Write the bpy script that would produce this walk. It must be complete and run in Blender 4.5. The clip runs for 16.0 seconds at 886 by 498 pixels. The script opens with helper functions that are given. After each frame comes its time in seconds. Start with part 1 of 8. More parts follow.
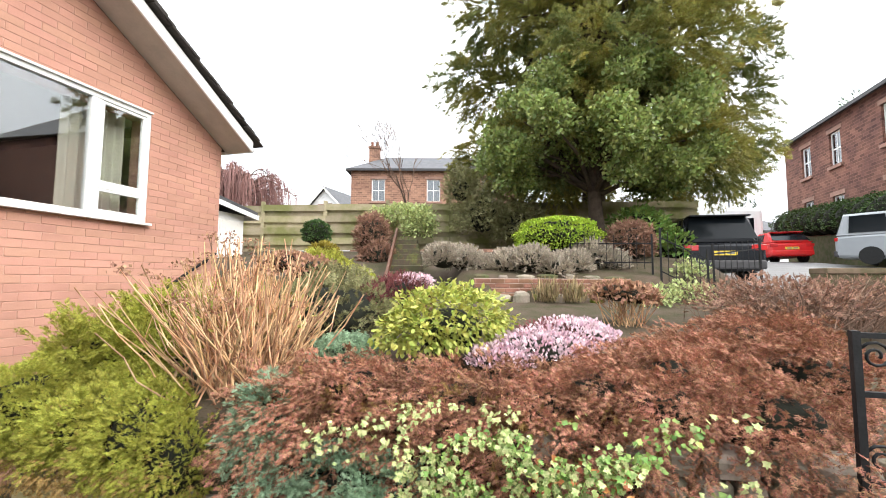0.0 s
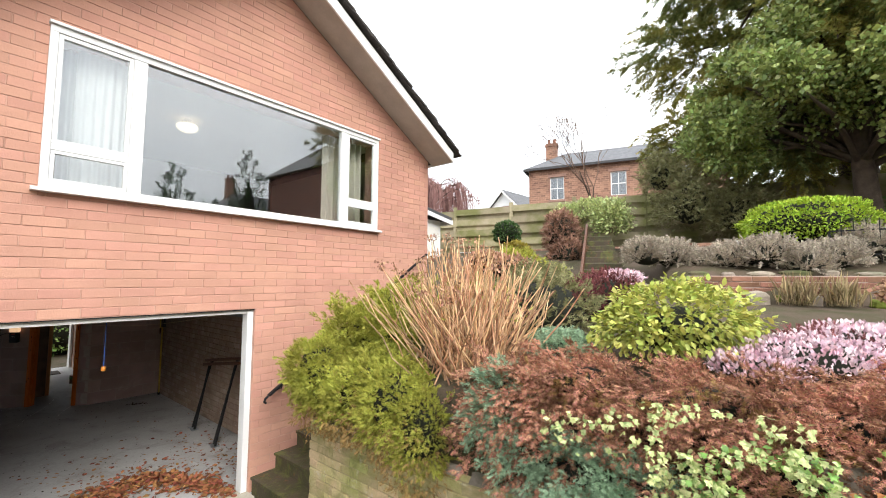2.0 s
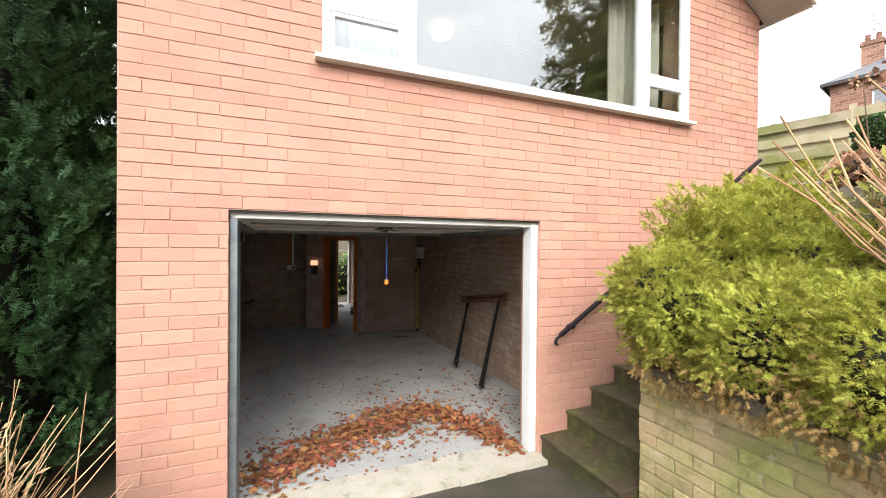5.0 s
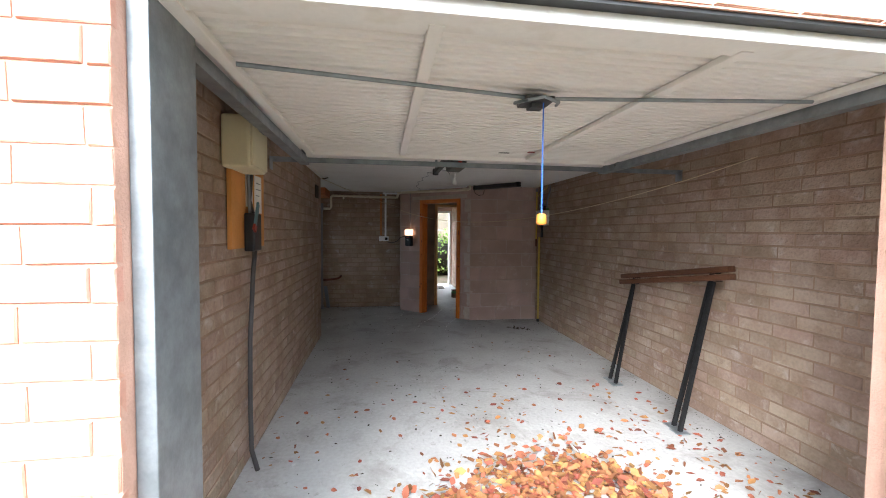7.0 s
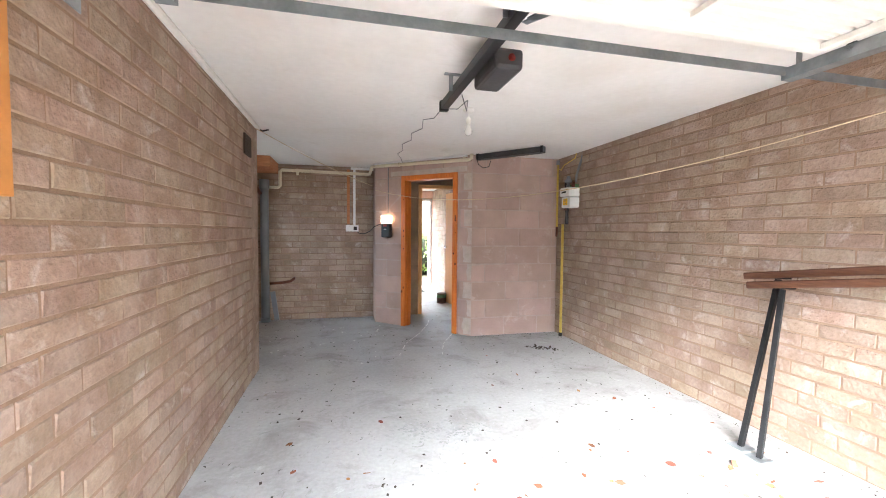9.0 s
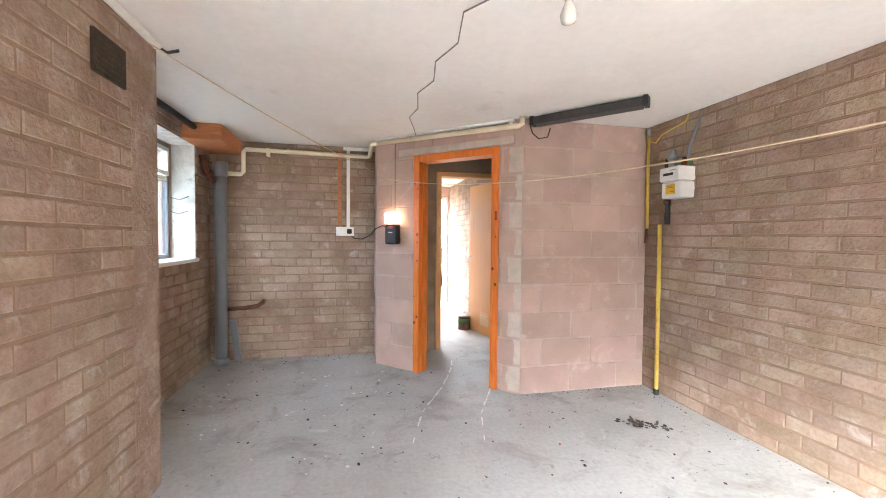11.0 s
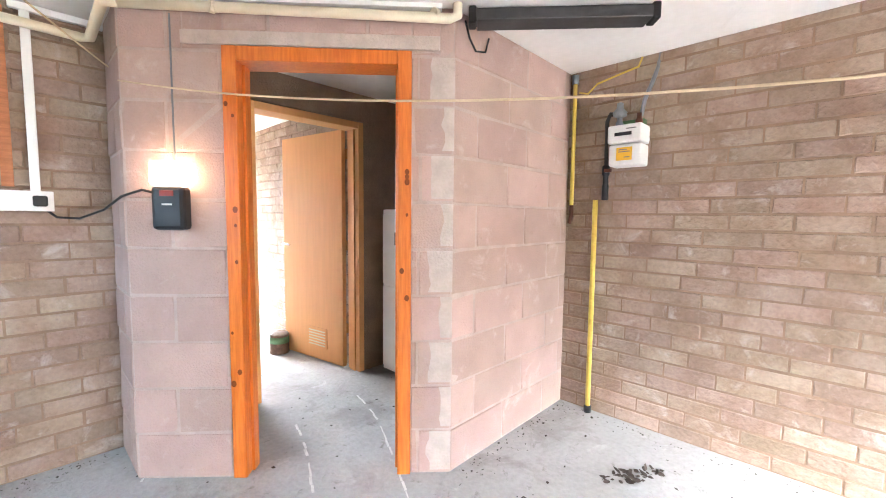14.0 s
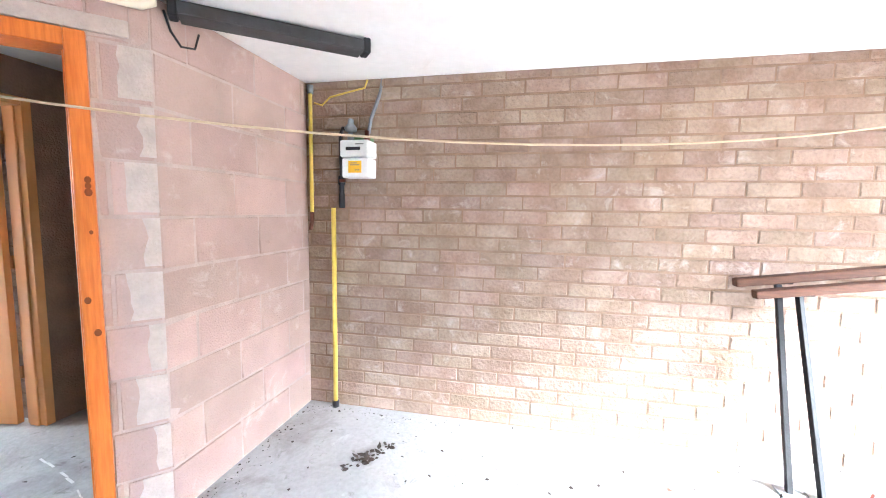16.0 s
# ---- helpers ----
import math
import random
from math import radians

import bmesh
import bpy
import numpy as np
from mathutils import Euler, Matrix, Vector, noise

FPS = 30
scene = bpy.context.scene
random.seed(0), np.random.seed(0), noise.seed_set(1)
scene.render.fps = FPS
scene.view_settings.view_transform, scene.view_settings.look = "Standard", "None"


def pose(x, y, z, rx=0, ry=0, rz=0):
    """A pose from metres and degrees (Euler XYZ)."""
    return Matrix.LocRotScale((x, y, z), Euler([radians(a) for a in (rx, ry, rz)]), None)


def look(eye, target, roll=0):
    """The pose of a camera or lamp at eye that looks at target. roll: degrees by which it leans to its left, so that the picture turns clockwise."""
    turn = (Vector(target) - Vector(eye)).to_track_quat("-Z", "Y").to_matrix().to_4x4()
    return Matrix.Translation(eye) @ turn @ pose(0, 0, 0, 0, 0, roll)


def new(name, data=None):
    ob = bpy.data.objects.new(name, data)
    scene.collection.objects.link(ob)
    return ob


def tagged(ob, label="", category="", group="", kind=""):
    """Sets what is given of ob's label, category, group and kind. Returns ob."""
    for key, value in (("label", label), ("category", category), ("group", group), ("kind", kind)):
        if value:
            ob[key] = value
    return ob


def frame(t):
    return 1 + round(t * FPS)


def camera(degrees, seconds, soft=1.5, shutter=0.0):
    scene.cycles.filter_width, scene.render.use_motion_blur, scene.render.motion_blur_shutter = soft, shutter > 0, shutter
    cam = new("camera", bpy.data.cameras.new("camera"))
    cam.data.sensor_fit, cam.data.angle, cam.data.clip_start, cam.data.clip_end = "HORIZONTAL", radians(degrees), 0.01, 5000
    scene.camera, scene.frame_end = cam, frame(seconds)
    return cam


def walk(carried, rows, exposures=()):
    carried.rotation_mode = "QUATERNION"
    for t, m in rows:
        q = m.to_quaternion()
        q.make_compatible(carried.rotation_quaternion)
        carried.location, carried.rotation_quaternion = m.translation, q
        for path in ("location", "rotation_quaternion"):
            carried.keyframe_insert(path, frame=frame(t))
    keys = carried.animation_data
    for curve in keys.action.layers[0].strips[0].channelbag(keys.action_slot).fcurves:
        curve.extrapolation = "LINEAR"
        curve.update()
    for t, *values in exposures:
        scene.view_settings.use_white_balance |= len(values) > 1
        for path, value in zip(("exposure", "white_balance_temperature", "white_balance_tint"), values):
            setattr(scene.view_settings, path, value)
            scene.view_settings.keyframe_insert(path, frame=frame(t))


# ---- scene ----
cam = camera(95.4, 16.0, soft=1.0)
PATH = [
    (0, (0.286, -4.98, 2.504), (2.221, -4.495, 2.652), 0.3),
    (0.5, (0.267, -4.92, 2.495), (2.143, -4.241, 2.644), 0.3),
    (1, (0.231, -4.871, 2.486), (2.028, -4.006, 2.636), 0.2),
    (1.5, (0.187, -4.808, 2.476), (1.885, -3.762, 2.625), 0.3),
    (2, (0.118, -4.722, 2.452), (1.673, -3.473, 2.6), 0.3),
    (2.5, (0.053, -4.592, 2.395), (1.422, -3.142, 2.545), 0.3),
    (3, (0.034, -4.459, 2.331), (1.184, -2.829, 2.479), 0.1),
    (3.5, (0.113, -4.173, 2.169), (0.973, -2.374, 2.312), 0.1),
    (4, (0.181, -3.87, 2.025), (0.883, -2.003, 2.173), 0.2),
    (4.3, (0.209, -3.608, 2.014), (1.009, -1.778, 2.121), 0.5),
    (4.5, (0.262, -3.46, 1.953), (1.096, -1.645, 2.035), 0.5),
    (5, (0.293, -2.995, 1.857), (1.057, -1.147, 1.843), 0.5),
    (7.3, (0.609, -0.7, 1.423), (0.894, 1.278, 1.337), 0.5),
    (7.5, (0.614, -0.514, 1.392), (0.906, 1.462, 1.305), 0.5),
    (8.2, (0.603, 0.144, 1.319), (1.05, 2.091, 1.232), 0.5),
    (8.6, (0.599, 0.484, 1.308), (1.11, 2.416, 1.215), 0.4),
    (9, (0.527, 0.828, 1.297), (0.996, 2.77, 1.211), 0.5),
    (9.2, (0.594, 0.985, 1.314), (1.071, 2.925, 1.232), 0.4),
    (11.5, (0.708, 2.97, 1.28), (1.136, 4.923, 1.222), 0.5),
    (12, (0.599, 3.392, 1.324), (1.064, 5.336, 1.243), 0.6),
    (12.5, (0.542, 3.761, 1.304), (1.177, 5.655, 1.202), 0.7),
    (13, (0.551, 4.09, 1.298), (1.362, 5.911, 1.146), 0.5),
    (13.5, (0.566, 4.271, 1.254), (1.622, 5.963, 1.105), 0.7),
    (14, (0.605, 4.262, 1.277), (2.043, 5.644, 1.123), 0.6),
    (14.5, (0.617, 4.199, 1.278), (2.201, 5.411, 1.136), 0.4),
    (15, (0.678, 4.055, 1.308), (2.344, 5.15, 1.153), 0.6),
    (15.5, (0.698, 3.992, 1.332), (2.517, 4.808, 1.171), 0.9),
    (16, (0.635, 4.042, 1.391), (2.58, 4.472, 1.202), 0.8),
]
EXPOSURES = [(0, 0.55, 6500, 10), (3.0, 0.35, 6500, 10), (4.0, 0.25, 6500, 10), (4.5, 0.3, 6500, 10), (5.0, 0.85, 6500, 10), (6.2, 1.65, 6300, 10),
             (7.3, 2.8, 5900, 9), (8.2, 3.85, 5900, 9), (9.2, 4.7, 5900, 9), (11.5, 5.25, 6150, 10), (13.0, 5.7, 6100, 10), (14.2, 5.8, 5750, 9.5),
             (15.0, 5.8, 5550, 9), (16.0, 5.9, 5400, 8.5)]
walk(cam, [(t, look(eye, target, roll)) for t, eye, target, roll in PATH], EXPOSURES)

# ---- world and sun: bright overcast ----
SUN_EL, SUN_AZ = radians(34), radians(205)
world = bpy.data.worlds.new("overcast_sky")
scene.world = world
world.use_nodes = True
wn, wl = world.node_tree.nodes, world.node_tree.links
wn.clear()
w_out, w_bg = wn.new("ShaderNodeOutputWorld"), wn.new("ShaderNodeBackground")
w_sky = wn.new("ShaderNodeTexSky")
w_sky.sky_type, w_sky.sun_disc, w_sky.sun_elevation, w_sky.sun_rotation = "NISHITA", False, SUN_EL, SUN_AZ
w_gain = wn.new("ShaderNodeVectorMath")
w_gain.operation = "SCALE"
w_gain.inputs["Scale"].default_value = 0.16
w_co, w_noise, w_ramp, w_mix = (wn.new("ShaderNodeTexCoord"), wn.new("ShaderNodeTexNoise"),
                                wn.new("ShaderNodeValToRGB"), wn.new("ShaderNodeMix"))
w_noise.inputs["Scale"].default_value, w_noise.inputs["Detail"].default_value = 2.2, 6
w_ramp.color_ramp.elements[0].position, w_ramp.color_ramp.elements[1].position = 0.36, 0.56
w_ramp.color_ramp.elements[0].color = (0.62, 0.62, 0.62, 1)
w_mix.data_type = "RGBA"
w_mix.inputs[7].default_value = (2.05, 2.12, 2.2, 1)
wl.new(w_sky.outputs[0], w_gain.inputs[0])
wl.new(w_co.outputs["Generated"], w_noise.inputs["Vector"])
wl.new(w_noise.outputs["Fac"], w_ramp.inputs["Fac"])
wl.new(w_ramp.outputs["Color"], w_mix.inputs[0])
wl.new(w_gain.outputs[0], w_mix.inputs[6])
w_sep, w_rise, w_grade = wn.new("ShaderNodeSeparateXYZ"), wn.new("ShaderNodeMapRange"), wn.new("ShaderNodeVectorMath")
w_grade.operation = "SCALE"
for socket, value in zip(("From Min", "From Max", "To Min", "To Max"), (0.0, 1.0, 0.6, 1.5)):
    w_rise.inputs[socket].default_value = value
wl.new(w_co.outputs["Generated"], w_sep.inputs[0])
wl.new(w_sep.outputs["Z"], w_rise.inputs["Value"])
wl.new(w_mix.outputs[2], w_grade.inputs[0])
wl.new(w_rise.outputs["Result"], w_grade.inputs["Scale"])
wl.new(w_grade.outputs[0], w_bg.inputs["Color"])
w_bg.inputs["Strength"].default_value = 1.0
wl.new(w_bg.outputs[0], w_out.inputs["Surface"])
sun = new("sun", bpy.data.lights.new("sun", "SUN"))
sun.data.energy, sun.data.angle, sun.data.color = 2.1, radians(36), (1.0, 0.95, 0.88)
sun.matrix_world = look((0, 0, 20), (math.sin(SUN_AZ) * -10, math.cos(SUN_AZ) * -10, 20 - 10 * math.tan(SUN_EL)))


# ---- materials ----
def material(name, base, rough=0.8, vary=0.25, scale=6.0, bump=0.3, fine=60.0, second=None, spot=0.5,
             per_piece=0.0, per_island=0.0, metal=0.0, spec=0.3, emit=0.0, hue=0.0, streak=None, translucent=0.0):
    """A surface with two scales of colour variation, relief, and variation from piece to piece."""
    m = bpy.data.materials.new(name)
    m.use_nodes = True
    n, l = m.node_tree.nodes, m.node_tree.links
    b = n["Principled BSDF"]
    b.inputs["Roughness"].default_value, b.inputs["Metallic"].default_value = rough, metal
    b.inputs["Specular IOR Level"].default_value = spec
    co = n.new("ShaderNodeTexCoord")
    geo = n.new("ShaderNodeNewGeometry")
    large, small = n.new("ShaderNodeTexNoise"), n.new("ShaderNodeTexNoise")
    place = geo.outputs["Position"]
    if streak:
        sc = n.new("ShaderNodeVectorMath")
        sc.operation = "MULTIPLY"
        sc.inputs[1].default_value = streak
        l.new(co.outputs["Object"], sc.inputs[0])
        place = sc.outputs[0]
    for node, s in ((large, scale), (small, fine)):
        node.inputs["Scale"].default_value, node.inputs["Detail"].default_value = s, 5
        l.new(place, node.inputs["Vector"])
    ramp = n.new("ShaderNodeValToRGB")
    ramp.color_ramp.elements[0].position, ramp.color_ramp.elements[1].position = spot - 0.14, spot + 0.14
    c2 = second or tuple(c * (1 - vary) for c in base)
    ramp.color_ramp.elements[0].color, ramp.color_ramp.elements[1].color = (*c2, 1), (*base, 1)
    l.new(large.outputs["Fac"], ramp.inputs["Fac"])
    hsv = n.new("ShaderNodeHueSaturation")
    l.new(ramp.outputs["Color"], hsv.inputs["Color"])
    val = n.new("ShaderNodeMath")
    val.operation, val.inputs[1].default_value, val.inputs[2].default_value = "MULTIPLY_ADD", vary * 1.2, 1 - vary * 0.6
    l.new(small.outputs["Fac"], val.inputs[0])
    out = val.outputs[0]
    source = None
    if per_piece:
        source = n.new("ShaderNodeObjectInfo").outputs["Random"]
    if per_island:
        source = geo.outputs["Random Per Island"]
    if source:
        amount = per_piece or per_island
        pv = n.new("ShaderNodeMath")
        pv.operation, pv.inputs[1].default_value, pv.inputs[2].default_value = "MULTIPLY_ADD", amount * 2, 1 - amount
        l.new(source, pv.inputs[0])
        mul = n.new("ShaderNodeMath")
        mul.operation = "MULTIPLY"
        l.new(out, mul.inputs[0]), l.new(pv.outputs[0], mul.inputs[1])
        out = mul.outputs[0]
        if hue:
            fr = n.new("ShaderNodeMath")
            fr.operation, fr.inputs[1].default_value = "MULTIPLY", 7.31
            frac = n.new("ShaderNodeMath")
            frac.operation = "FRACT"
            hv = n.new("ShaderNodeMath")
            hv.operation, hv.inputs[1].default_value, hv.inputs[2].default_value = "MULTIPLY_ADD", hue * 2, 0.5 - hue
            l.new(source, fr.inputs[0]), l.new(fr.outputs[0], frac.inputs[0]), l.new(frac.outputs[0], hv.inputs[0])
            l.new(hv.outputs[0], hsv.inputs["Hue"])
    l.new(out, hsv.inputs["Value"])
    l.new(hsv.outputs["Color"], b.inputs["Base Color"])
    if bump:
        bp = n.new("ShaderNodeBump")
        bp.inputs["Strength"].default_value, bp.inputs["Distance"].default_value = bump, 0.01
        l.new(small.outputs["Fac"], bp.inputs["Height"])
        l.new(bp.outputs[0], b.inputs["Normal"])
    if emit:
        b.inputs["Emission Color"].default_value, b.inputs["Emission Strength"].default_value = (*base, 1), emit
    if translucent:
        tr, mx = n.new("ShaderNodeBsdfTranslucent"), n.new("ShaderNodeMixShader")
        mx.inputs[0].default_value = translucent
        l.new(hsv.outputs["Color"], tr.inputs["Color"])
        l.new(b.outputs[0], mx.inputs[1]), l.new(tr.outputs[0], mx.inputs[2])
        l.new(mx.outputs[0], n["Material Output"].inputs["Surface"])
    return m


def glass_material(name, tint=(0.93, 0.96, 0.96), gloss=1.0):
    m = bpy.data.materials.new(name)
    m.use_nodes = True
    n, l = m.node_tree.nodes, m.node_tree.links
    n.remove(n["Principled BSDF"])
    tr, gl, mx, lw = (n.new("ShaderNodeBsdfTransparent"), n.new("ShaderNodeBsdfGlossy"),
                      n.new("ShaderNodeMixShader"), n.new("ShaderNodeLayerWeight"))
    tr.inputs["Color"].default_value = (*tint, 1)
    gl.inputs["Roughness"].default_value = 0.01
    lw.inputs["Blend"].default_value = 0.5
    po, ma = n.new("ShaderNodeMath"), n.new("ShaderNodeMath")
    po.operation, po.inputs[1].default_value = "POWER", 4.0
    ma.operation, ma.inputs[1].default_value, ma.inputs[2].default_value = "MULTIPLY_ADD", 0.8, 0.17 * gloss
    l.new(lw.outputs["Facing"], po.inputs[0]), l.new(po.outputs[0], ma.inputs[0])
    l.new(ma.outputs[0], mx.inputs[0]), l.new(tr.outputs[0], mx.inputs[1]), l.new(gl.outputs[0], mx.inputs[2])
    l.new(mx.outputs[0], n["Material Output"].inputs["Surface"])
    return m


M = {
    "brick_ext": material("salmon_brick", (0.545, 0.29, 0.215), 0.85, 0.12, 1.4, 0.4, 90, per_piece=0.06, hue=0.005),
    "brick_ext_far": material("salmon_brick_joined", (0.545, 0.29, 0.215), 0.85, 0.12, 1.4, 0.4, 90, per_island=0.06, hue=0.005),
    "mortar_ext": material("pink_mortar", (0.56, 0.34, 0.26), 0.95, 0.2, 5, 0.4, 120),
    "brick_int": material("grey_brown_brick", (0.345, 0.262, 0.203), 0.9, 0.4, 5.5, 1.0, 48, second=(0.26, 0.18, 0.13), per_piece=0.13, hue=0.012),
    "brick_int_far": material("grey_brown_brick_joined", (0.345, 0.262, 0.203), 0.9, 0.4, 5.5, 1.0, 48, second=(0.26, 0.18, 0.13), per_island=0.13, hue=0.012),
    "mortar_int": material("sandy_mortar", (0.29, 0.195, 0.135), 0.95, 0.25, 5, 0.5, 90),
    "block": material("pink_concrete_block", (0.44, 0.315, 0.27), 0.92, 0.12, 4.0, 0.5, 110, per_piece=0.1, hue=0.006),
    "mortar_block": material("grey_pink_mortar", (0.46, 0.36, 0.315), 0.95, 0.16, 8, 0.5, 90),
    "mortar_smear": material("smeared_cement", (0.5, 0.42, 0.37), 0.95, 0.15, 12, 0.5, 80),
    "brick_moss": material("mossy_garden_brick", (0.52, 0.4, 0.24), 0.92, 0.3, 2.6, 0.7, 50, second=(0.36, 0.35, 0.13), per_piece=0.16, hue=0.012),
    "brick_moss_far": material("mossy_garden_brick_joined", (0.52, 0.4, 0.24), 0.92, 0.3, 2.6, 0.7, 50, second=(0.36, 0.35, 0.13), per_island=0.16, hue=0.012),
    "mortar_moss": material("damp_mortar", (0.42, 0.36, 0.2), 0.95, 0.3, 4, 0.5, 60),
    "brick_red": material("red_terrace_brick", (0.26, 0.13, 0.085), 0.9, 0.25, 4, 0.5, 60, per_piece=0.15, hue=0.01),
    "stone": material("rubble_stone", (0.3, 0.25, 0.2), 0.92, 0.35, 5, 0.8, 40, second=(0.17, 0.16, 0.11), per_piece=0.25, hue=0.02),
    "stone_far": material("sandstone_courses", (0.32, 0.2, 0.15), 0.92, 0.25, 3, 0.7, 20, per_island=0.22, hue=0.015),
    "concrete": material("garage_floor_concrete", (0.39, 0.385, 0.375), 0.8, 0.3, 1.7, 0.5, 36, second=(0.33, 0.322, 0.31), spot=0.45),
    "threshold": material("weathered_concrete", (0.46, 0.42, 0.35), 0.9, 0.25, 6, 0.5, 60, second=(0.37, 0.34, 0.26), spot=0.4),
    "drive": material("damp_dark_tarmac", (0.085, 0.07, 0.055), 0.75, 0.35, 2.5, 0.8, 120, second=(0.05, 0.05, 0.03)),
    "step": material("mossy_concrete_step", (0.075, 0.055, 0.038), 0.7, 0.35, 5, 0.5, 60, second=(0.055, 0.055, 0.022)),
    "soil": material("garden_soil", (0.085, 0.06, 0.042), 0.95, 0.4, 3, 1.0, 45, second=(0.05, 0.045, 0.02)),
    "tarmac": material("pale_tarmac", (0.25, 0.245, 0.24), 0.9, 0.2, 1.5, 0.6, 90),
    "ceiling": material("painted_ceiling", (0.79, 0.78, 0.765), 0.9, 0.1, 1.1, 0.2, 20, second=(0.7, 0.67, 0.63), spot=0.36),
    "plaster": material("cream_plaster", (0.72, 0.68, 0.6), 0.9, 0.06, 2, 0.1, 30),
    "white": material("white_gloss_paint", (0.8, 0.8, 0.79), 0.35, 0.05, 5, 0.06, 40, spec=0.5),
    "white_old": material("dirty_white_paint", (0.74, 0.73, 0.7), 0.5, 0.1, 9, 0.1, 50, second=(0.6, 0.57, 0.5), spot=0.3),
    "whitewash": material("flaking_whitewash", (0.7, 0.69, 0.66), 0.9, 0.2, 8, 0.8, 40, second=(0.5, 0.46, 0.41), spot=0.4),
    "door_sheet": material("white_steel_sheet", (0.78, 0.76, 0.72), 0.4, 0.06, 3, 0.05, 60, spec=0.4),
    "soffit": material("grey_soffit", (0.5, 0.47, 0.42), 0.7, 0.12, 5, 0.15, 40),
    "slate": material("dark_slate", (0.09, 0.09, 0.095), 0.6, 0.3, 3, 0.5, 40, per_island=0.2),
    "roof_tile": material("dark_roof_tile", (0.07, 0.06, 0.055), 0.8, 0.3, 4, 0.6, 40, per_piece=0.2),
    "pine": material("varnished_orange_pine", (0.64, 0.18, 0.024), 0.38, 0.14, 9, 0.1, 60, second=(0.52, 0.125, 0.014), spec=0.45, streak=(9, 9, 0.7)),
    "knot": material("pine_knot", (0.2, 0.05, 0.012), 0.4, 0.2, 20, 0.1, 60),
    "door_leaf": material("light_wood_veneer", (0.68, 0.34, 0.13), 0.5, 0.06, 5, 0.05, 50, streak=(6, 6, 0.5)),
    "beam": material("rough_sawn_orange_beam", (0.5, 0.2, 0.09), 0.8, 0.25, 6, 0.4, 60, streak=(1.5, 12, 12)),
    "ply": material("orange_plywood", (0.56, 0.25, 0.07), 0.65, 0.15, 6, 0.15, 50, streak=(8, 1, 1)),
    "rail_wood": material("dark_red_brown_wood", (0.12, 0.05, 0.026), 0.6, 0.3, 8, 0.3, 60, streak=(12, 1.2, 12)),
    "fence_wood": material("mossy_fence_board", (0.38, 0.32, 0.22), 0.9, 0.3, 2.0, 0.5, 40, second=(0.2, 0.2, 0.075), per_piece=0.28),
    "black": material("black_plastic", (0.022, 0.022, 0.024), 0.45, 0.2, 10, 0.05, 60),
    "black_iron": material("black_painted_iron", (0.013, 0.013, 0.014), 0.5, 0.3, 12, 0.2, 60, spec=0.25),
    "dark_grey": material("dark_grey_enamel", (0.06, 0.058, 0.06), 0.5, 0.25, 9, 0.1, 60),
    "galv": material("galvanised_steel", (0.3, 0.33, 0.35), 0.45, 0.25, 12, 0.1, 70, metal=0.7),
    "chrome": material("chrome", (0.75, 0.75, 0.76), 0.15, 0.05, 10, 0.0, 60, metal=1.0),
    "soil_pipe": material("grey_plastic_pipe", (0.2, 0.21, 0.225), 0.4, 0.12, 5, 0.05, 60),
    "cream_pipe": material("cream_pipe", (0.74, 0.66, 0.5), 0.45, 0.1, 6, 0.05, 60),
    "copper": material("tarnished_copper", (0.18, 0.07, 0.045), 0.5, 0.4, 14, 0.2, 60, metal=0.5),
    "yellow": material("yellow_gas_paint", (0.68, 0.5, 0.1), 0.5, 0.15, 14, 0.1, 60, second=(0.55, 0.36, 0.05), spot=0.35),
    "label_yellow": material("yellow_label", (0.85, 0.5, 0.03), 0.6, 0.05, 6, 0.0, 60),
    "meter": material("meter_white_plastic", (0.76, 0.76, 0.75), 0.4, 0.06, 6, 0.03, 60),
    "cream_box": material("cream_consumer_unit", (0.66, 0.6, 0.4), 0.45, 0.08, 6, 0.03, 60),
    "paper": material("paper_notice", (0.78, 0.76, 0.7), 0.8, 0.08, 14, 0.05, 60),
    "ink": material("grey_print", (0.2, 0.2, 0.2), 0.8, 0.1, 10, 0, 60),
    "teal": material("teal_plastic", (0.1, 0.2, 0.22), 0.5, 0.1, 10, 0, 60),
    "red_plastic": material("red_plastic", (0.28, 0.03, 0.02), 0.4, 0.1, 10, 0, 60),
    "blue_cord": material("blue_nylon", (0.05, 0.16, 0.6), 0.6, 0.1, 10, 0, 60),
    "cord_bob": material("orange_plastic", (0.75, 0.28, 0.05), 0.4, 0.1, 10, 0, 60),
    "string": material("fawn_string", (0.6, 0.48, 0.32), 0.9, 0.1, 30, 0.1, 90),
    "lamp_white": material("lit_warm_diffuser", (1.0, 0.62, 0.36), 0.4, 0.0, 5, 0.0, 60, emit=0.55),
    "ceiling_lamp": material("lit_glass_shade", (1.0, 0.8, 0.55), 0.4, 0.0, 5, 0.0, 60, emit=0.9),
    "bulb": material("bulb_glass", (0.75, 0.74, 0.7), 0.1, 0.05, 5, 0.0, 60),
    "curtain": material("cream_curtain", (0.74, 0.7, 0.6), 0.9, 0.08, 4, 0.1, 60, translucent=0.35),
    "net": material("white_net_curtain", (0.85, 0.85, 0.84), 0.9, 0.04, 4, 0.1, 60, translucent=0.5),
    "dark_room": material("dim_wallpaper", (0.32, 0.3, 0.27), 0.9, 0.1, 3, 0.1, 30),
    "carpet": material("brown_carpet", (0.16, 0.11, 0.08), 0.95, 0.2, 5, 0.4, 90),
    "leaf_litter": material("fallen_leaf", (0.29, 0.115, 0.05), 0.85, 0.25, 9, 0.2, 60, per_island=0.45, hue=0.03),
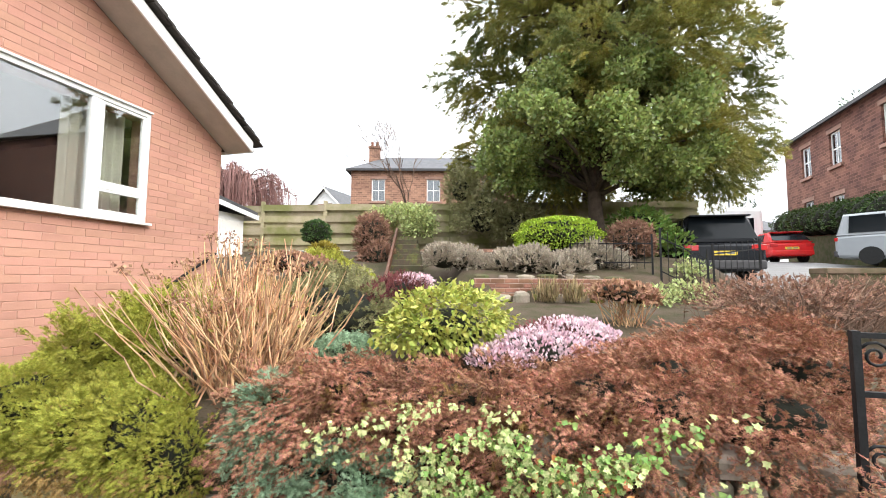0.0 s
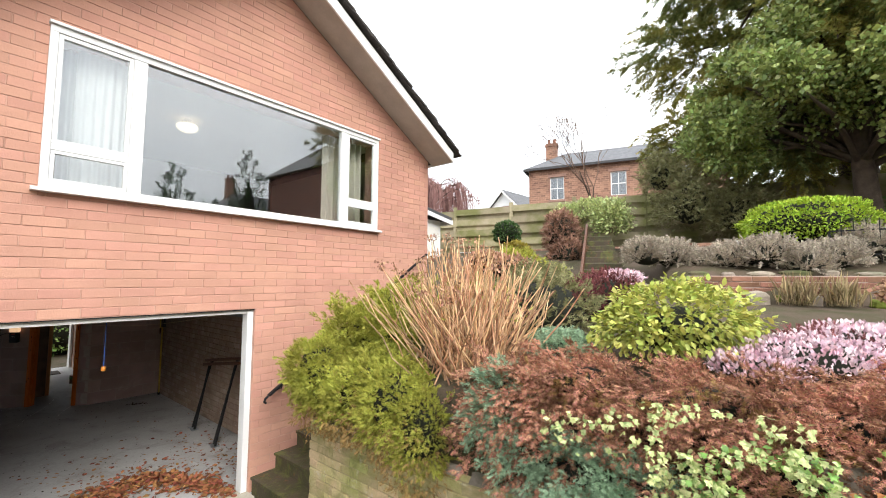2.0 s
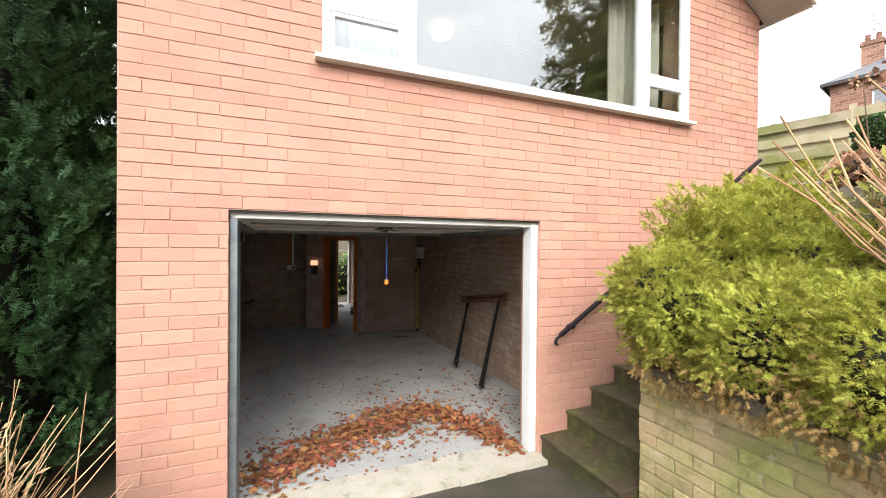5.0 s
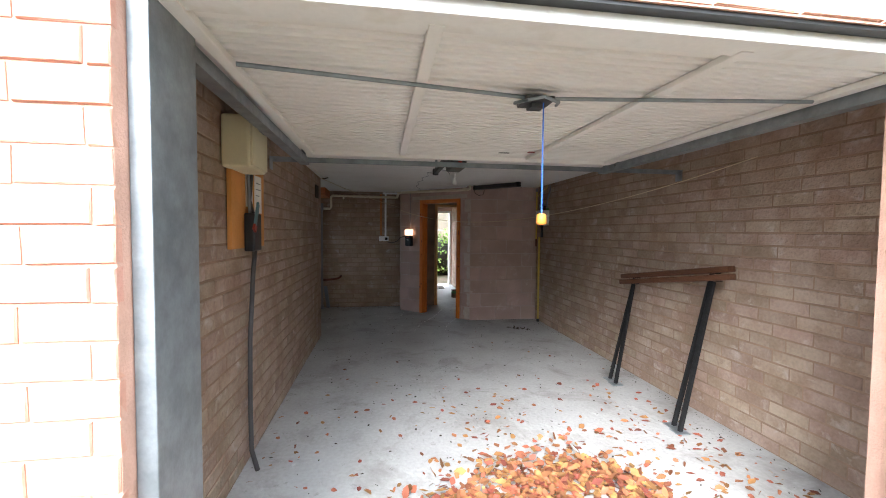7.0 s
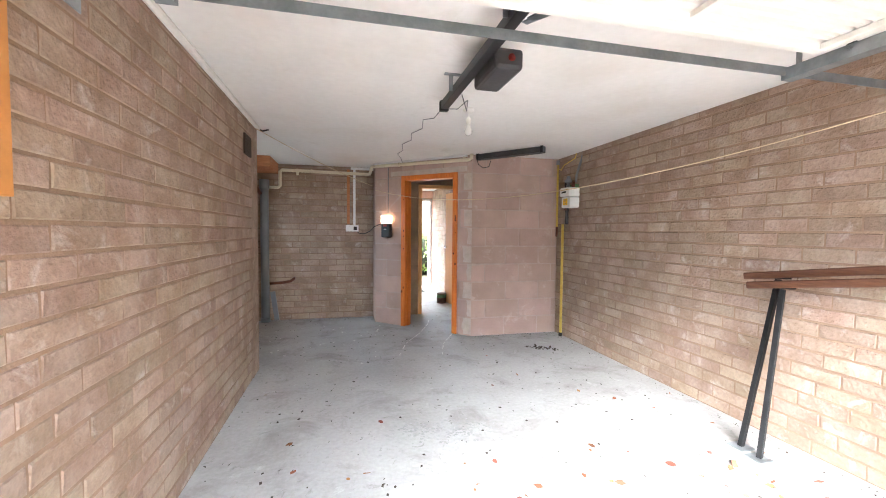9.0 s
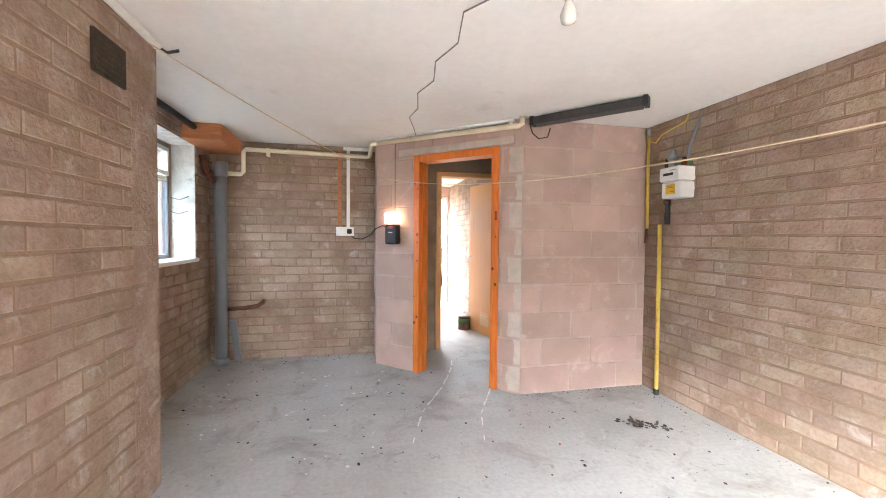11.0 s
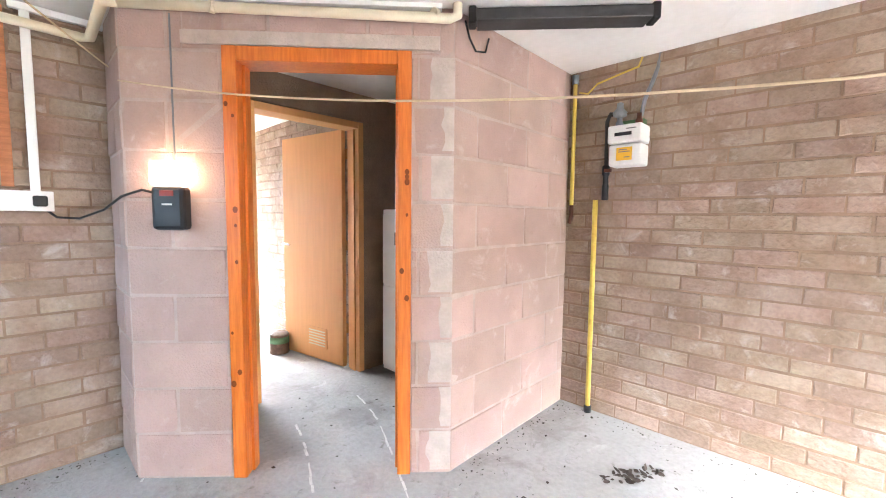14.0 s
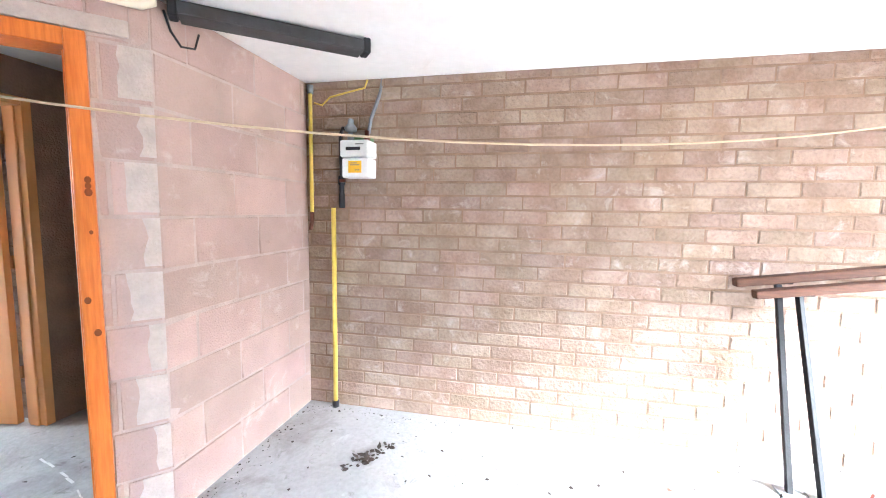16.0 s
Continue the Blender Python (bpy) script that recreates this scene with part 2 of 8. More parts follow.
    "litter_dark": material("dark_debris", (0.06, 0.045, 0.035), 0.9, 0.3, 20, 0.5, 60),
    "chalk": material("white_scuff", (0.66, 0.65, 0.62), 0.9, 0.15, 30, 0.1, 60),
    "oil": material("oil_stain", (0.36, 0.355, 0.35), 0.6, 0.3, 9, 0.2, 50),
    "bark": material("bark", (0.09, 0.065, 0.048), 0.95, 0.35, 9, 0.9, 30),
    "twig": material("brown_twig", (0.19, 0.12, 0.085), 0.9, 0.25, 12, 0.3, 50, per_island=0.3),
    "holly": material("holly_leaf", (0.27, 0.33, 0.1), 0.35, 0.3, 1.2, 0.1, 40, per_island=0.5, hue=0.03, translucent=0.3),
    "yew": material("yew_foliage", (0.34, 0.3, 0.07), 0.6, 0.35, 0.6, 0.1, 40, second=(0.15, 0.18, 0.06), per_island=0.4, hue=0.03, translucent=0.3),
    "conifer": material("cypress_foliage", (0.05, 0.115, 0.032), 0.8, 0.4, 1.6, 0.1, 40, second=(0.026, 0.06, 0.024), per_island=0.4, hue=0.02, translucent=0.12),
    # near-black filler: the shade deep inside foliage, put into the colour
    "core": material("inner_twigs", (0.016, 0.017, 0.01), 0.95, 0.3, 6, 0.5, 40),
    "juniper_green": material("green_juniper", (0.4, 0.42, 0.07), 0.7, 0.34, 4.5, 0.1, 40, second=(0.32, 0.31, 0.05), per_island=0.4, hue=0.025, translucent=0.2),
    "juniper_brown": material("browned_juniper_tips", (0.36, 0.23, 0.08), 0.8, 0.3, 3.0, 0.1, 40, per_island=0.35, hue=0.02, translucent=0.15),
    "juniper_red": material("winter_bronze_juniper", (0.43, 0.205, 0.13), 0.8, 0.35, 3.5, 0.1, 40, second=(0.23, 0.115, 0.065), per_island=0.5, hue=0.03, translucent=0.15),
    "juniper_blue": material("blue_green_juniper", (0.32, 0.46, 0.29), 0.75, 0.3, 2.0, 0.1, 40, per_island=0.4, hue=0.02, translucent=0.15),
    "ivy": material("green_ivy_leaf", (0.24, 0.37, 0.09), 0.5, 0.3, 30, 0.1, 60, per_island=0.4, hue=0.03, translucent=0.2),
    "ivy_pale": material("cream_variegated_leaf", (0.56, 0.56, 0.27), 0.55, 0.3, 60, 0.1, 60, second=(0.27, 0.37, 0.12), per_island=0.25, hue=0.02, translucent=0.2),
    "ivy_orange": material("orange_autumn_leaf", (0.55, 0.2, 0.08), 0.6, 0.3, 30, 0.1, 60, per_island=0.3, hue=0.02, translucent=0.2),
    "hyd_stem": material("straw_stem", (0.7, 0.48, 0.28), 0.8, 0.3, 6, 0.2, 50, second=(0.38, 0.19, 0.1), per_island=0.42, hue=0.015),
    "hyd_head": material("dried_flower_head", (0.42, 0.24, 0.15), 0.9, 0.3, 12, 0.2, 50, per_island=0.35, hue=0.02),
    "hyd_leaf": material("yellow_green_leaf", (0.5, 0.49, 0.12), 0.5, 0.3, 9, 0.1, 50, second=(0.28, 0.34, 0.06), per_island=0.35, hue=0.025, translucent=0.25),
    "heather": material("pink_heather", (0.8, 0.66, 0.7), 0.9, 0.3, 8, 0.1, 50, second=(0.6, 0.36, 0.42), per_island=0.35, hue=0.03, translucent=0.1),
    "heather_dark": material("maroon_heather", (0.2, 0.06, 0.06), 0.9, 0.3, 8, 0.1, 50, per_island=0.35, hue=0.02),
    "lime": material("lime_green_leaf", (0.38, 0.52, 0.05), 0.55, 0.25, 2, 0.1, 50, per_island=0.35, hue=0.02, translucent=0.25),
    "lavender": material("grey_lavender", (0.42, 0.36, 0.28), 0.9, 0.25, 3, 0.1, 50, per_island=0.35, hue=0.03, translucent=0.1),
    "topiary": material("dark_box_leaf", (0.06, 0.12, 0.03), 0.6, 0.3, 3, 0.1, 50, per_island=0.35, hue=0.02),
    "gold": material("golden_shrub_leaf", (0.3, 0.24, 0.03), 0.6, 0.3, 3, 0.1, 50, per_island=0.35, hue=0.02),
    "brown_bush": material("russet_twiggy_leaf", (0.34, 0.19, 0.13), 0.85, 0.3, 3, 0.1, 50, per_island=0.35, hue=0.02),
    "olive_bush": material("olive_shrub_leaf", (0.25, 0.24, 0.11), 0.8, 0.3, 3, 0.1, 50, per_island=0.4, hue=0.03, translucent=0.15),
    "hedge": material("clipped_hedge_leaf", (0.05, 0.09, 0.02), 0.6, 0.3, 2, 0.1, 50, per_island=0.35, hue=0.02),
    "straw": material("dry_grass", (0.42, 0.32, 0.17), 0.9, 0.25, 5, 0.1, 50, per_island=0.35, hue=0.02),
    "moss": material("moss_cushion", (0.16, 0.19, 0.03), 0.95, 0.4, 9, 1.0, 60),
    "house_far": material("far_sandstone", (0.29, 0.17, 0.12), 0.9, 0.2, 1.2, 0.6, 9, second=(0.22, 0.125, 0.09)),
    "house_dark": material("dark_red_sandstone", (0.19, 0.095, 0.07), 0.9, 0.2, 1.2, 0.6, 9, second=(0.12, 0.06, 0.05)),
    "board_old": material("weathered_brown_board", (0.2, 0.14, 0.1), 0.9, 0.3, 5, 0.4, 50, second=(0.11, 0.09, 0.05)),
    "weep_twig": material("purple_brown_twig", (0.3, 0.17, 0.15), 0.9, 0.25, 3, 0.1, 50, second=(0.22, 0.11, 0.1), per_island=0.35),
    "wall_moss": material("dark_mossy_stone", (0.12, 0.1, 0.06), 0.95, 0.3, 5, 0.7, 40, second=(0.07, 0.08, 0.03)),
    "house_white": material("white_render", (0.75, 0.75, 0.74), 0.9, 0.05, 2, 0.1, 20),
    "suv": material("dark_grey_car_paint", (0.01, 0.011, 0.014), 0.22, 0.05, 5, 0.0, 60, spec=0.3),
    "red_car": material("red_car_paint", (0.62, 0.02, 0.02), 0.2, 0.04, 5, 0.0, 60, spec=0.7),
    "van": material("silver_van_paint", (0.3, 0.32, 0.34), 0.3, 0.04, 5, 0.0, 60, spec=0.6),
    "car_glass": material("tinted_car_glass", (0.006, 0.008, 0.01), 0.12, 0.05, 5, 0.0, 60, spec=0.15),
    "tyre": material("tyre_rubber", (0.02, 0.02, 0.02), 0.85, 0.2, 20, 0.3, 60),
    "rim": material("alloy_rim", (0.4, 0.41, 0.42), 0.35, 0.1, 20, 0.0, 60, metal=0.7),
    "tail_light": material("red_lens", (0.5, 0.02, 0.02), 0.15, 0.05, 20, 0.0, 60, spec=0.7),
    "plate": material("yellow_plate", (0.75, 0.55, 0.06), 0.5, 0.05, 20, 0.0, 60),
    "tin": material("rusty_paint_tin", (0.2, 0.13, 0.09), 0.6, 0.4, 20, 0.2, 60),
    "tin_label": material("green_tin_label", (0.12, 0.22, 0.1), 0.6, 0.2, 20, 0.1, 60),
}


def coursed(m, length, height, joint):
    """Lays stone courses with paler joints over a far wall's colour."""
    n, l = m.node_tree.nodes, m.node_tree.links
    b = n["Principled BSDF"]
    old = b.inputs["Base Color"].links[0].from_socket
    co, sep, add, com, br, mx = (n.new("ShaderNodeTexCoord"), n.new("ShaderNodeSeparateXYZ"), n.new("ShaderNodeMath"),
                                 n.new("ShaderNodeCombineXYZ"), n.new("ShaderNodeTexBrick"), n.new("ShaderNodeMix"))
    l.new(co.outputs["Object"], sep.inputs[0])
    l.new(sep.outputs["X"], add.inputs[0]), l.new(sep.outputs["Y"], add.inputs[1])
    l.new(add.outputs[0], com.inputs["X"]), l.new(sep.outputs["Z"], com.inputs["Y"])
    l.new(com.outputs[0], br.inputs["Vector"])
    br.inputs["Scale"].default_value = 1.0
    br.inputs["Brick Width"].default_value, br.inputs["Row Height"].default_value = length, height
    br.inputs["Mortar Size"].default_value = joint
    br.inputs["Color1"].default_value, br.inputs["Color2"].default_value = (0.62, 0.6, 0.6, 1), (1.25, 1.2, 1.15, 1)
    br.inputs["Mortar"].default_value = (1.45, 1.45, 1.45, 1)
    mx.data_type, mx.blend_type = "RGBA", "MULTIPLY"
    mx.inputs[0].default_value = 1.0
    l.new(old, mx.inputs[6]), l.new(br.outputs["Color"], mx.inputs[7])
    l.new(mx.outputs[2], b.inputs["Base Color"])


def blotch(m, colour, scale, low, high, amount):
    """Irregular patches of dirt or smeared cement over a surface."""
    n, l = m.node_tree.nodes, m.node_tree.links
    b = n["Principled BSDF"]
    old = b.inputs["Base Color"].links[0].from_socket
    geo, no, mr, mx = n.new("ShaderNodeNewGeometry"), n.new("ShaderNodeTexNoise"), n.new("ShaderNodeMapRange"), n.new("ShaderNodeMix")
    no.inputs["Scale"].default_value, no.inputs["Detail"].default_value, no.inputs["Roughness"].default_value = scale, 8, 0.68
    no.inputs["Distortion"].default_value = 0.6
    for socket, value in zip(("From Min", "From Max", "To Min", "To Max"), (low, high, 0.0, amount)):
        mr.inputs[socket].default_value = value
    mx.data_type = "RGBA"
    mx.inputs[7].default_value = (*colour, 1)
    l.new(geo.outputs["Position"], no.inputs["Vector"])
    l.new(no.outputs["Fac"], mr.inputs["Value"])
    l.new(mr.outputs["Result"], mx.inputs[0]), l.new(old, mx.inputs[6])
    l.new(mx.outputs[2], b.inputs["Base Color"])


blotch(M["concrete"], (0.2, 0.185, 0.165), 2.3, 0.52, 0.68, 0.6)
blotch(M["concrete"], (0.13, 0.115, 0.1), 11.0, 0.6, 0.7, 0.55)
blotch(M["concrete"], (0.6, 0.6, 0.59), 5.0, 0.62, 0.72, 0.5)
blotch(M["whitewash"], (0.22, 0.19, 0.16), 9.0, 0.58, 0.7, 0.7)
blotch(M["ceiling"], (0.5, 0.46, 0.41), 2.0, 0.62, 0.75, 0.4)
for key in ("brick_int", "brick_int_far"):
    blotch(M[key], (0.52, 0.46, 0.41), 7.0, 0.56, 0.7, 0.55)
    blotch(M[key], (0.17, 0.11, 0.08), 15.0, 0.6, 0.72, 0.5)
blotch(M["block"], (0.56, 0.48, 0.43), 6.0, 0.58, 0.72, 0.5)
blotch(M["block"], (0.25, 0.17, 0.14), 18.0, 0.62, 0.72, 0.4)
for key in ("brick_moss", "brick_moss_far", "mortar_moss"):
    blotch(M[key], (0.16, 0.17, 0.05), 4.0, 0.5, 0.66, 0.6)
    blotch(M[key], (0.62, 0.58, 0.48), 9.0, 0.6, 0.7, 0.5)
for key in ("brick_ext", "brick_ext_far"):
    blotch(M[key], (0.36, 0.18, 0.13), 1.6, 0.55, 0.75, 0.35)
blotch(M["step"], (0.13, 0.14, 0.035), 6.0, 0.5, 0.62, 0.6)
blotch(M["step"], (0.2, 0.08, 0.035), 13.0, 0.6, 0.68, 0.7)
blotch(M["threshold"], (0.13, 0.13, 0.05), 7.0, 0.56, 0.7, 0.5)
coursed(M["house_far"], 0.36, 0.15, 0.014)
coursed(M["house_dark"], 0.36, 0.15, 0.014)
GLASS = glass_material("window_glass")
GLASS_FAR = glass_material("far_window_glass", (0.5, 0.55, 0.58))


# ---- mesh tools ----
class Mesh:
    """Collects points and faces for one mesh."""

    def __init__(self):
        self.v, self.f = [], []

    def add(self, verts, faces):
        k = len(self.v)
        self.v += [tuple(p) for p in verts]
        self.f += [tuple(i + k for i in q) for q in faces]
        return self

    def box(self, x0, x1, y0, y1, z0, z1):
        p = [(x, y, z) for x in (x0, x1) for y in (y0, y1) for z in (z0, z1)]
        return self.add(p, [(0, 1, 3, 2), (4, 6, 7, 5), (0, 4, 5, 1), (2, 3, 7, 6), (0, 2, 6, 4), (1, 5, 7, 3)])

    def bar(self, a, b, w, h, up=(0, 0, 1)):
        """A square bar from a to b, w wide and h high."""
        a, b = Vector(a), Vector(b)
        d = (b - a).normalized()
        s = d.cross(Vector(up))
        s = s.normalized() if s.length > 1e-4 else Vector((1, 0, 0))
        t = s.cross(d).normalized()
        p = [q + s * (i * w / 2) + t * (j * h / 2) for q in (a, b) for i, j in ((-1, -1), (1, -1), (1, 1), (-1, 1))]
        return self.add(p, [(3, 2, 1, 0), (4, 5, 6, 7), (0, 1, 5, 4), (1, 2, 6, 5), (2, 3, 7, 6), (3, 0, 4, 7)])

    def tube(self, pts, r, sides=10, caps=True, r_end=None):
        """A round tube along points, tapering to r_end if given."""
        pts = [Vector(p) for p in pts]
        rings = []
        side = None
        for i, p in enumerate(pts):
            d = (pts[min(i + 1, len(pts) - 1)] - pts[max(i - 1, 0)]).normalized()
            if side is None:
                side = d.cross(Vector((0, 0, 1)))
                side = side.normalized() if side.length > 1e-3 else Vector((1, 0, 0))
            side = (side - d * side.dot(d)).normalized()
            up = d.cross(side)
            rr = r if r_end is None else r + (r_end - r) * i / (len(pts) - 1)
            rings.append([p + (side * math.cos(a) + up * math.sin(a)) * rr for a in
                          [2 * math.pi * k / sides for k in range(sides)]])
        verts = [q for ring in rings for q in ring]
        faces = [(i * sides + k, i * sides + (k + 1) % sides, (i + 1) * sides + (k + 1) % sides, (i + 1) * sides + k)
                 for i in range(len(pts) - 1) for k in range(sides)]
        if caps:
            faces += [tuple(reversed(range(sides))), tuple((len(pts) - 1) * sides + k for k in range(sides))]
        return self.add(verts, faces)

    def lathe(self, profile, centre=(0, 0, 0), axis="z", sides=20):
        """Turns (radius, height) pairs round an axis."""
        verts = []
        for r, h in profile:
            for k in range(sides):
                a = 2 * math.pi * k / sides
                p = {"z": (r * math.cos(a), r * math.sin(a), h), "x": (h, r * math.cos(a), r * math.sin(a)),
                     "y": (r * math.sin(a), h, r * math.cos(a))}[axis]
                verts.append((p[0] + centre[0], p[1] + centre[1], p[2] + centre[2]))
        n = len(profile)
        faces = [(i * sides + k, i * sides + (k + 1) % sides, (i + 1) * sides + (k + 1) % sides, (i + 1) * sides + k)
                 for i in range(n - 1) for k in range(sides)]
        faces += [tuple(reversed(range(sides))), tuple((n - 1) * sides + k for k in range(sides))]
        return self.add(verts, faces)

    def prism(self, poly, a, b):
        """A polygon of 3D points swept from offset a to offset b."""
        n, a, b = len(poly), Vector(a), Vector(b)
        verts = [Vector(p) + a for p in poly] + [Vector(p) + b for p in poly]
        return self.add(verts, [tuple(reversed(range(n))), tuple(range(n, 2 * n))] +
                        [(i, (i + 1) % n, (i + 1) % n + n, i + n) for i in range(n)])

    def data(self, name, mat, bevel=0.0, smooth=False):
        me = bpy.data.meshes.new(name)
        me.from_pydata(self.v, [], self.f)
        bm = bmesh.new()
        bm.from_mesh(me)
        bmesh.ops.recalc_face_normals(bm, faces=bm.faces)
        if bevel:
            bmesh.ops.bevel(bm, geom=[e for e in bm.edges if len(e.link_faces) == 2 and e.calc_face_angle(0) > 0.6],
                            offset=bevel, segments=2, affect="EDGES", profile=0.5)
        bm.to_mesh(me)
        bm.free()
        if smooth:
            for p in me.polygons:
                p.use_smooth = True
        me.materials.append(mat)
        return me


def part(name, mesh, mat, parent=None, label="", bevel=0.0, smooth=False):
    """Links a Mesh as one object under a thing, or as a thing."""
    ob = new(name, mesh.data(name, mat, bevel, smooth))
    if parent is not None:
        ob.parent = parent
    return tagged(ob, label)


def thing(name, label, category, group="", at=(0, 0, 0)):
    e = new(name)
    e.empty_display_size = 0.1
    e.location = at
    return tagged(e, label, category, group)


def structure(ob, label, category=""):
    return tagged(ob, label, category or ob.name.split("_")[0], kind="structure")


# ---- masonry ----
def rect_minus(rects, hole):
    out = []
    a0, a1, b0, b1 = hole
    for u0, u1, v0, v1 in rects:
        if u1 <= a0 or u0 >= a1 or v1 <= b0 or v0 >= b1:
            out.append((u0, u1, v0, v1))
            continue
        if u0 < a0:
            out.append((u0, a0, v0, v1))
        if u1 > a1:
            out.append((a1, u1, v0, v1))
        m0, m1 = max(u0, a0), min(u1, a1)
        if v0 < b0:
            out.append((m0, m1, v0, b0))
        if v1 > b1:
            out.append((m0, m1, b1, v1))
    return out


def clip(poly, a, b, c):
    """The part of a polygon where a u + b v <= c."""
    out = []
    for i, p in enumerate(poly):
        q = poly[(i + 1) % len(poly)]
        dp, dq = a * p[0] + b * p[1] - c, a * q[0] + b * q[1] - c
        if dp <= 0:
            out.append(p)
        if dp * dq < 0:
            s = dp / (dp - dq)
            out.append((p[0] + (q[0] - p[0]) * s, p[1] + (q[1] - p[1]) * s))
    return out


def stone_mesh(poly, proud, ch, rng, wobble):
    """A chamfered block face standing proud; u, v in the plane, w out of it."""
    n = len(poly)
    cu, cv = sum(p[0] for p in poly) / n, sum(p[1] for p in poly) / n
    jit = [(rng.uniform(-wobble, wobble), rng.uniform(-wobble, wobble), rng.uniform(-wobble, wobble)) for _ in poly]
    base = [(p[0], p[1], -0.02) for p in poly]
    rim = [(p[0] + j[0] * 0.5, p[1] + j[1] * 0.5, proud - ch) for p, j in zip(poly, jit)]
    top = [(p[0] + j[0] * 0.5 + math.copysign(min(ch, abs(cu - p[0]) * 0.4), cu - p[0]),
            p[1] + j[1] * 0.5 + math.copysign(min(ch, abs(cv - p[1]) * 0.4), cv - p[1]), proud + j[2] * 0.6) for p, j in zip(poly, jit)]
    f = [tuple(range(2 * n, 3 * n))]
    f += [(i, (i + 1) % n, (i + 1) % n + n, i + n) for i in range(n)]
    f += [(i + n, (i + 1) % n + n, (i + 1) % n + 2 * n, i + 2 * n) for i in range(n)]
    return base + rim + top, f


def masonry(parent, name, origin, u_dir, n_dir, length, height, course, unit, joint, proud, mats, holes=(), slopes=(),
            near=None, seed=1, wobble=0.003, ch=0.005, bond=0.5, v0=0.0, limit=300, stagger=0.02, perp=None):
    """Courses on a wall face: whole pieces in the near stretch are objects sharing a few meshes, the rest is joined."""
    rng = random.Random(seed)
    u, n = Vector(u_dir).normalized(), Vector(n_dir).normalized()
    o = Vector(origin)
    rot = Matrix((u, Vector((0, 0, 1)), n)).transposed().to_4x4()
    perp = joint if perp is None else perp
    w, h = unit - perp, course - joint
    shapes = []
    for k in range(8):
        v, f = stone_mesh([(-w / 2, -h / 2), (w / 2, -h / 2), (w / 2, h / 2), (-w / 2, h / 2)], proud, ch, rng, wobble)
        me = Mesh().add(v, f).data(name, mats[0])
        shapes.append(me)
    rest, count, cut = Mesh(), 0, []
    rows = int(math.ceil((height - v0) / course))
    for r in range(rows):
        shift = (r % 2) * unit * bond + rng.uniform(-1, 1) * stagger * unit
        k = -1
        while True:
            a = k * unit + shift + perp / 2
            k += 1
            if a > length:
                break
            b0 = v0 + r * course + joint / 2
            whole = (a, a + w, b0, b0 + h)
            rects = [(max(a, 0.002), min(a + w, length - 0.002), b0, min(b0 + h, height))]
            for hole in holes:
                rects = rect_minus(rects, hole)
            for q in rects:
                if q[1] - q[0] < 0.015 or q[3] - q[2] < 0.012:
                    continue
                poly = [(q[0], q[2]), (q[1], q[2]), (q[1], q[3]), (q[0], q[3])]
                for s in slopes:
                    poly = clip(poly, *s)
                    if len(poly) < 3:
                        break
                if len(poly) < 3:
                    continue
                mid = ((q[0] + q[1]) / 2, (q[2] + q[3]) / 2)
                full = len(poly) == 4 and abs(q[1] - q[0] - w) < 1e-6 and abs(q[3] - q[2] - h) < 1e-6
                if full and count < limit and (near is None or near(*mid)):
                    ob = bpy.data.objects.new(name, rng.choice(shapes))
                    scene.collection.objects.link(ob)
                    ob.parent = parent
                    ob.matrix_local = Matrix.Translation(o + u * mid[0] + Vector((0, 0, mid[1]))) @ rot
                    count += 1
                else:
                    v, f = stone_mesh(poly, proud, ch, rng, wobble)
                    cut.append(([o + u * p[0] + Vector((0, 0, p[1])) + n * p[2] for p in v], f))
    if len(cut) <= 60:
        for v, f in cut:
            part(name, Mesh().add(v, f), mats[0], parent)
        return
    for v, f in cut:
        rest.add(v, f)
    if rest.v:
        me = bpy.data.meshes.new(name + "s_joined")
        me.from_pydata(rest.v, [], rest.f)
        me.materials.append(mats[1])
        ob = new(name + "work", me)
        ob.parent = parent
        tagged(ob, kind="stuff")


def wall_cells(us, vs, solid, origin, u_dir, n_dir, thick):
    """A wall with openings: cells of a grid; faces only where a cell meets air."""
    u, n, o = Vector(u_dir).normalized(), Vector(n_dir).normalized(), Vector(origin)
    m = Mesh()
    P = lambda a, b, d: o + u * a + Vector((0, 0, b)) - n * d
    nu, nv = len(us) - 1, len(vs) - 1
    S = lambda i, j: 0 <= i < nu and 0 <= j < nv and solid((us[i] + us[i + 1]) / 2, (vs[j] + vs[j + 1]) / 2)
    for i in range(nu):
        for j in range(nv):
            if not S(i, j):
                continue
            a, b, c, d = us[i], us[i + 1], vs[j], vs[j + 1]
            quads = [[P(a, c, 0), P(b, c, 0), P(b, d, 0), P(a, d, 0)], [P(a, c, thick), P(a, d, thick), P(b, d, thick), P(b, c, thick)]]
            if not S(i - 1, j):
                quads.append([P(a, c, 0), P(a, d, 0), P(a, d, thick), P(a, c, thick)])
            if not S(i + 1, j):
                quads.append([P(b, c, 0), P(b, c, thick), P(b, d, thick), P(b, d, 0)])
            if not S(i, j - 1):
                quads.append([P(a, c, 0), P(a, c, thick), P(b, c, thick), P(b, c, 0)])
            if not S(i, j + 1):
                quads.append([P(a, d, 0), P(b, d, 0), P(b, d, thick), P(a, d, thick)])
            for q in quads:
                m.add(q, [(0, 1, 2, 3)])
    return m


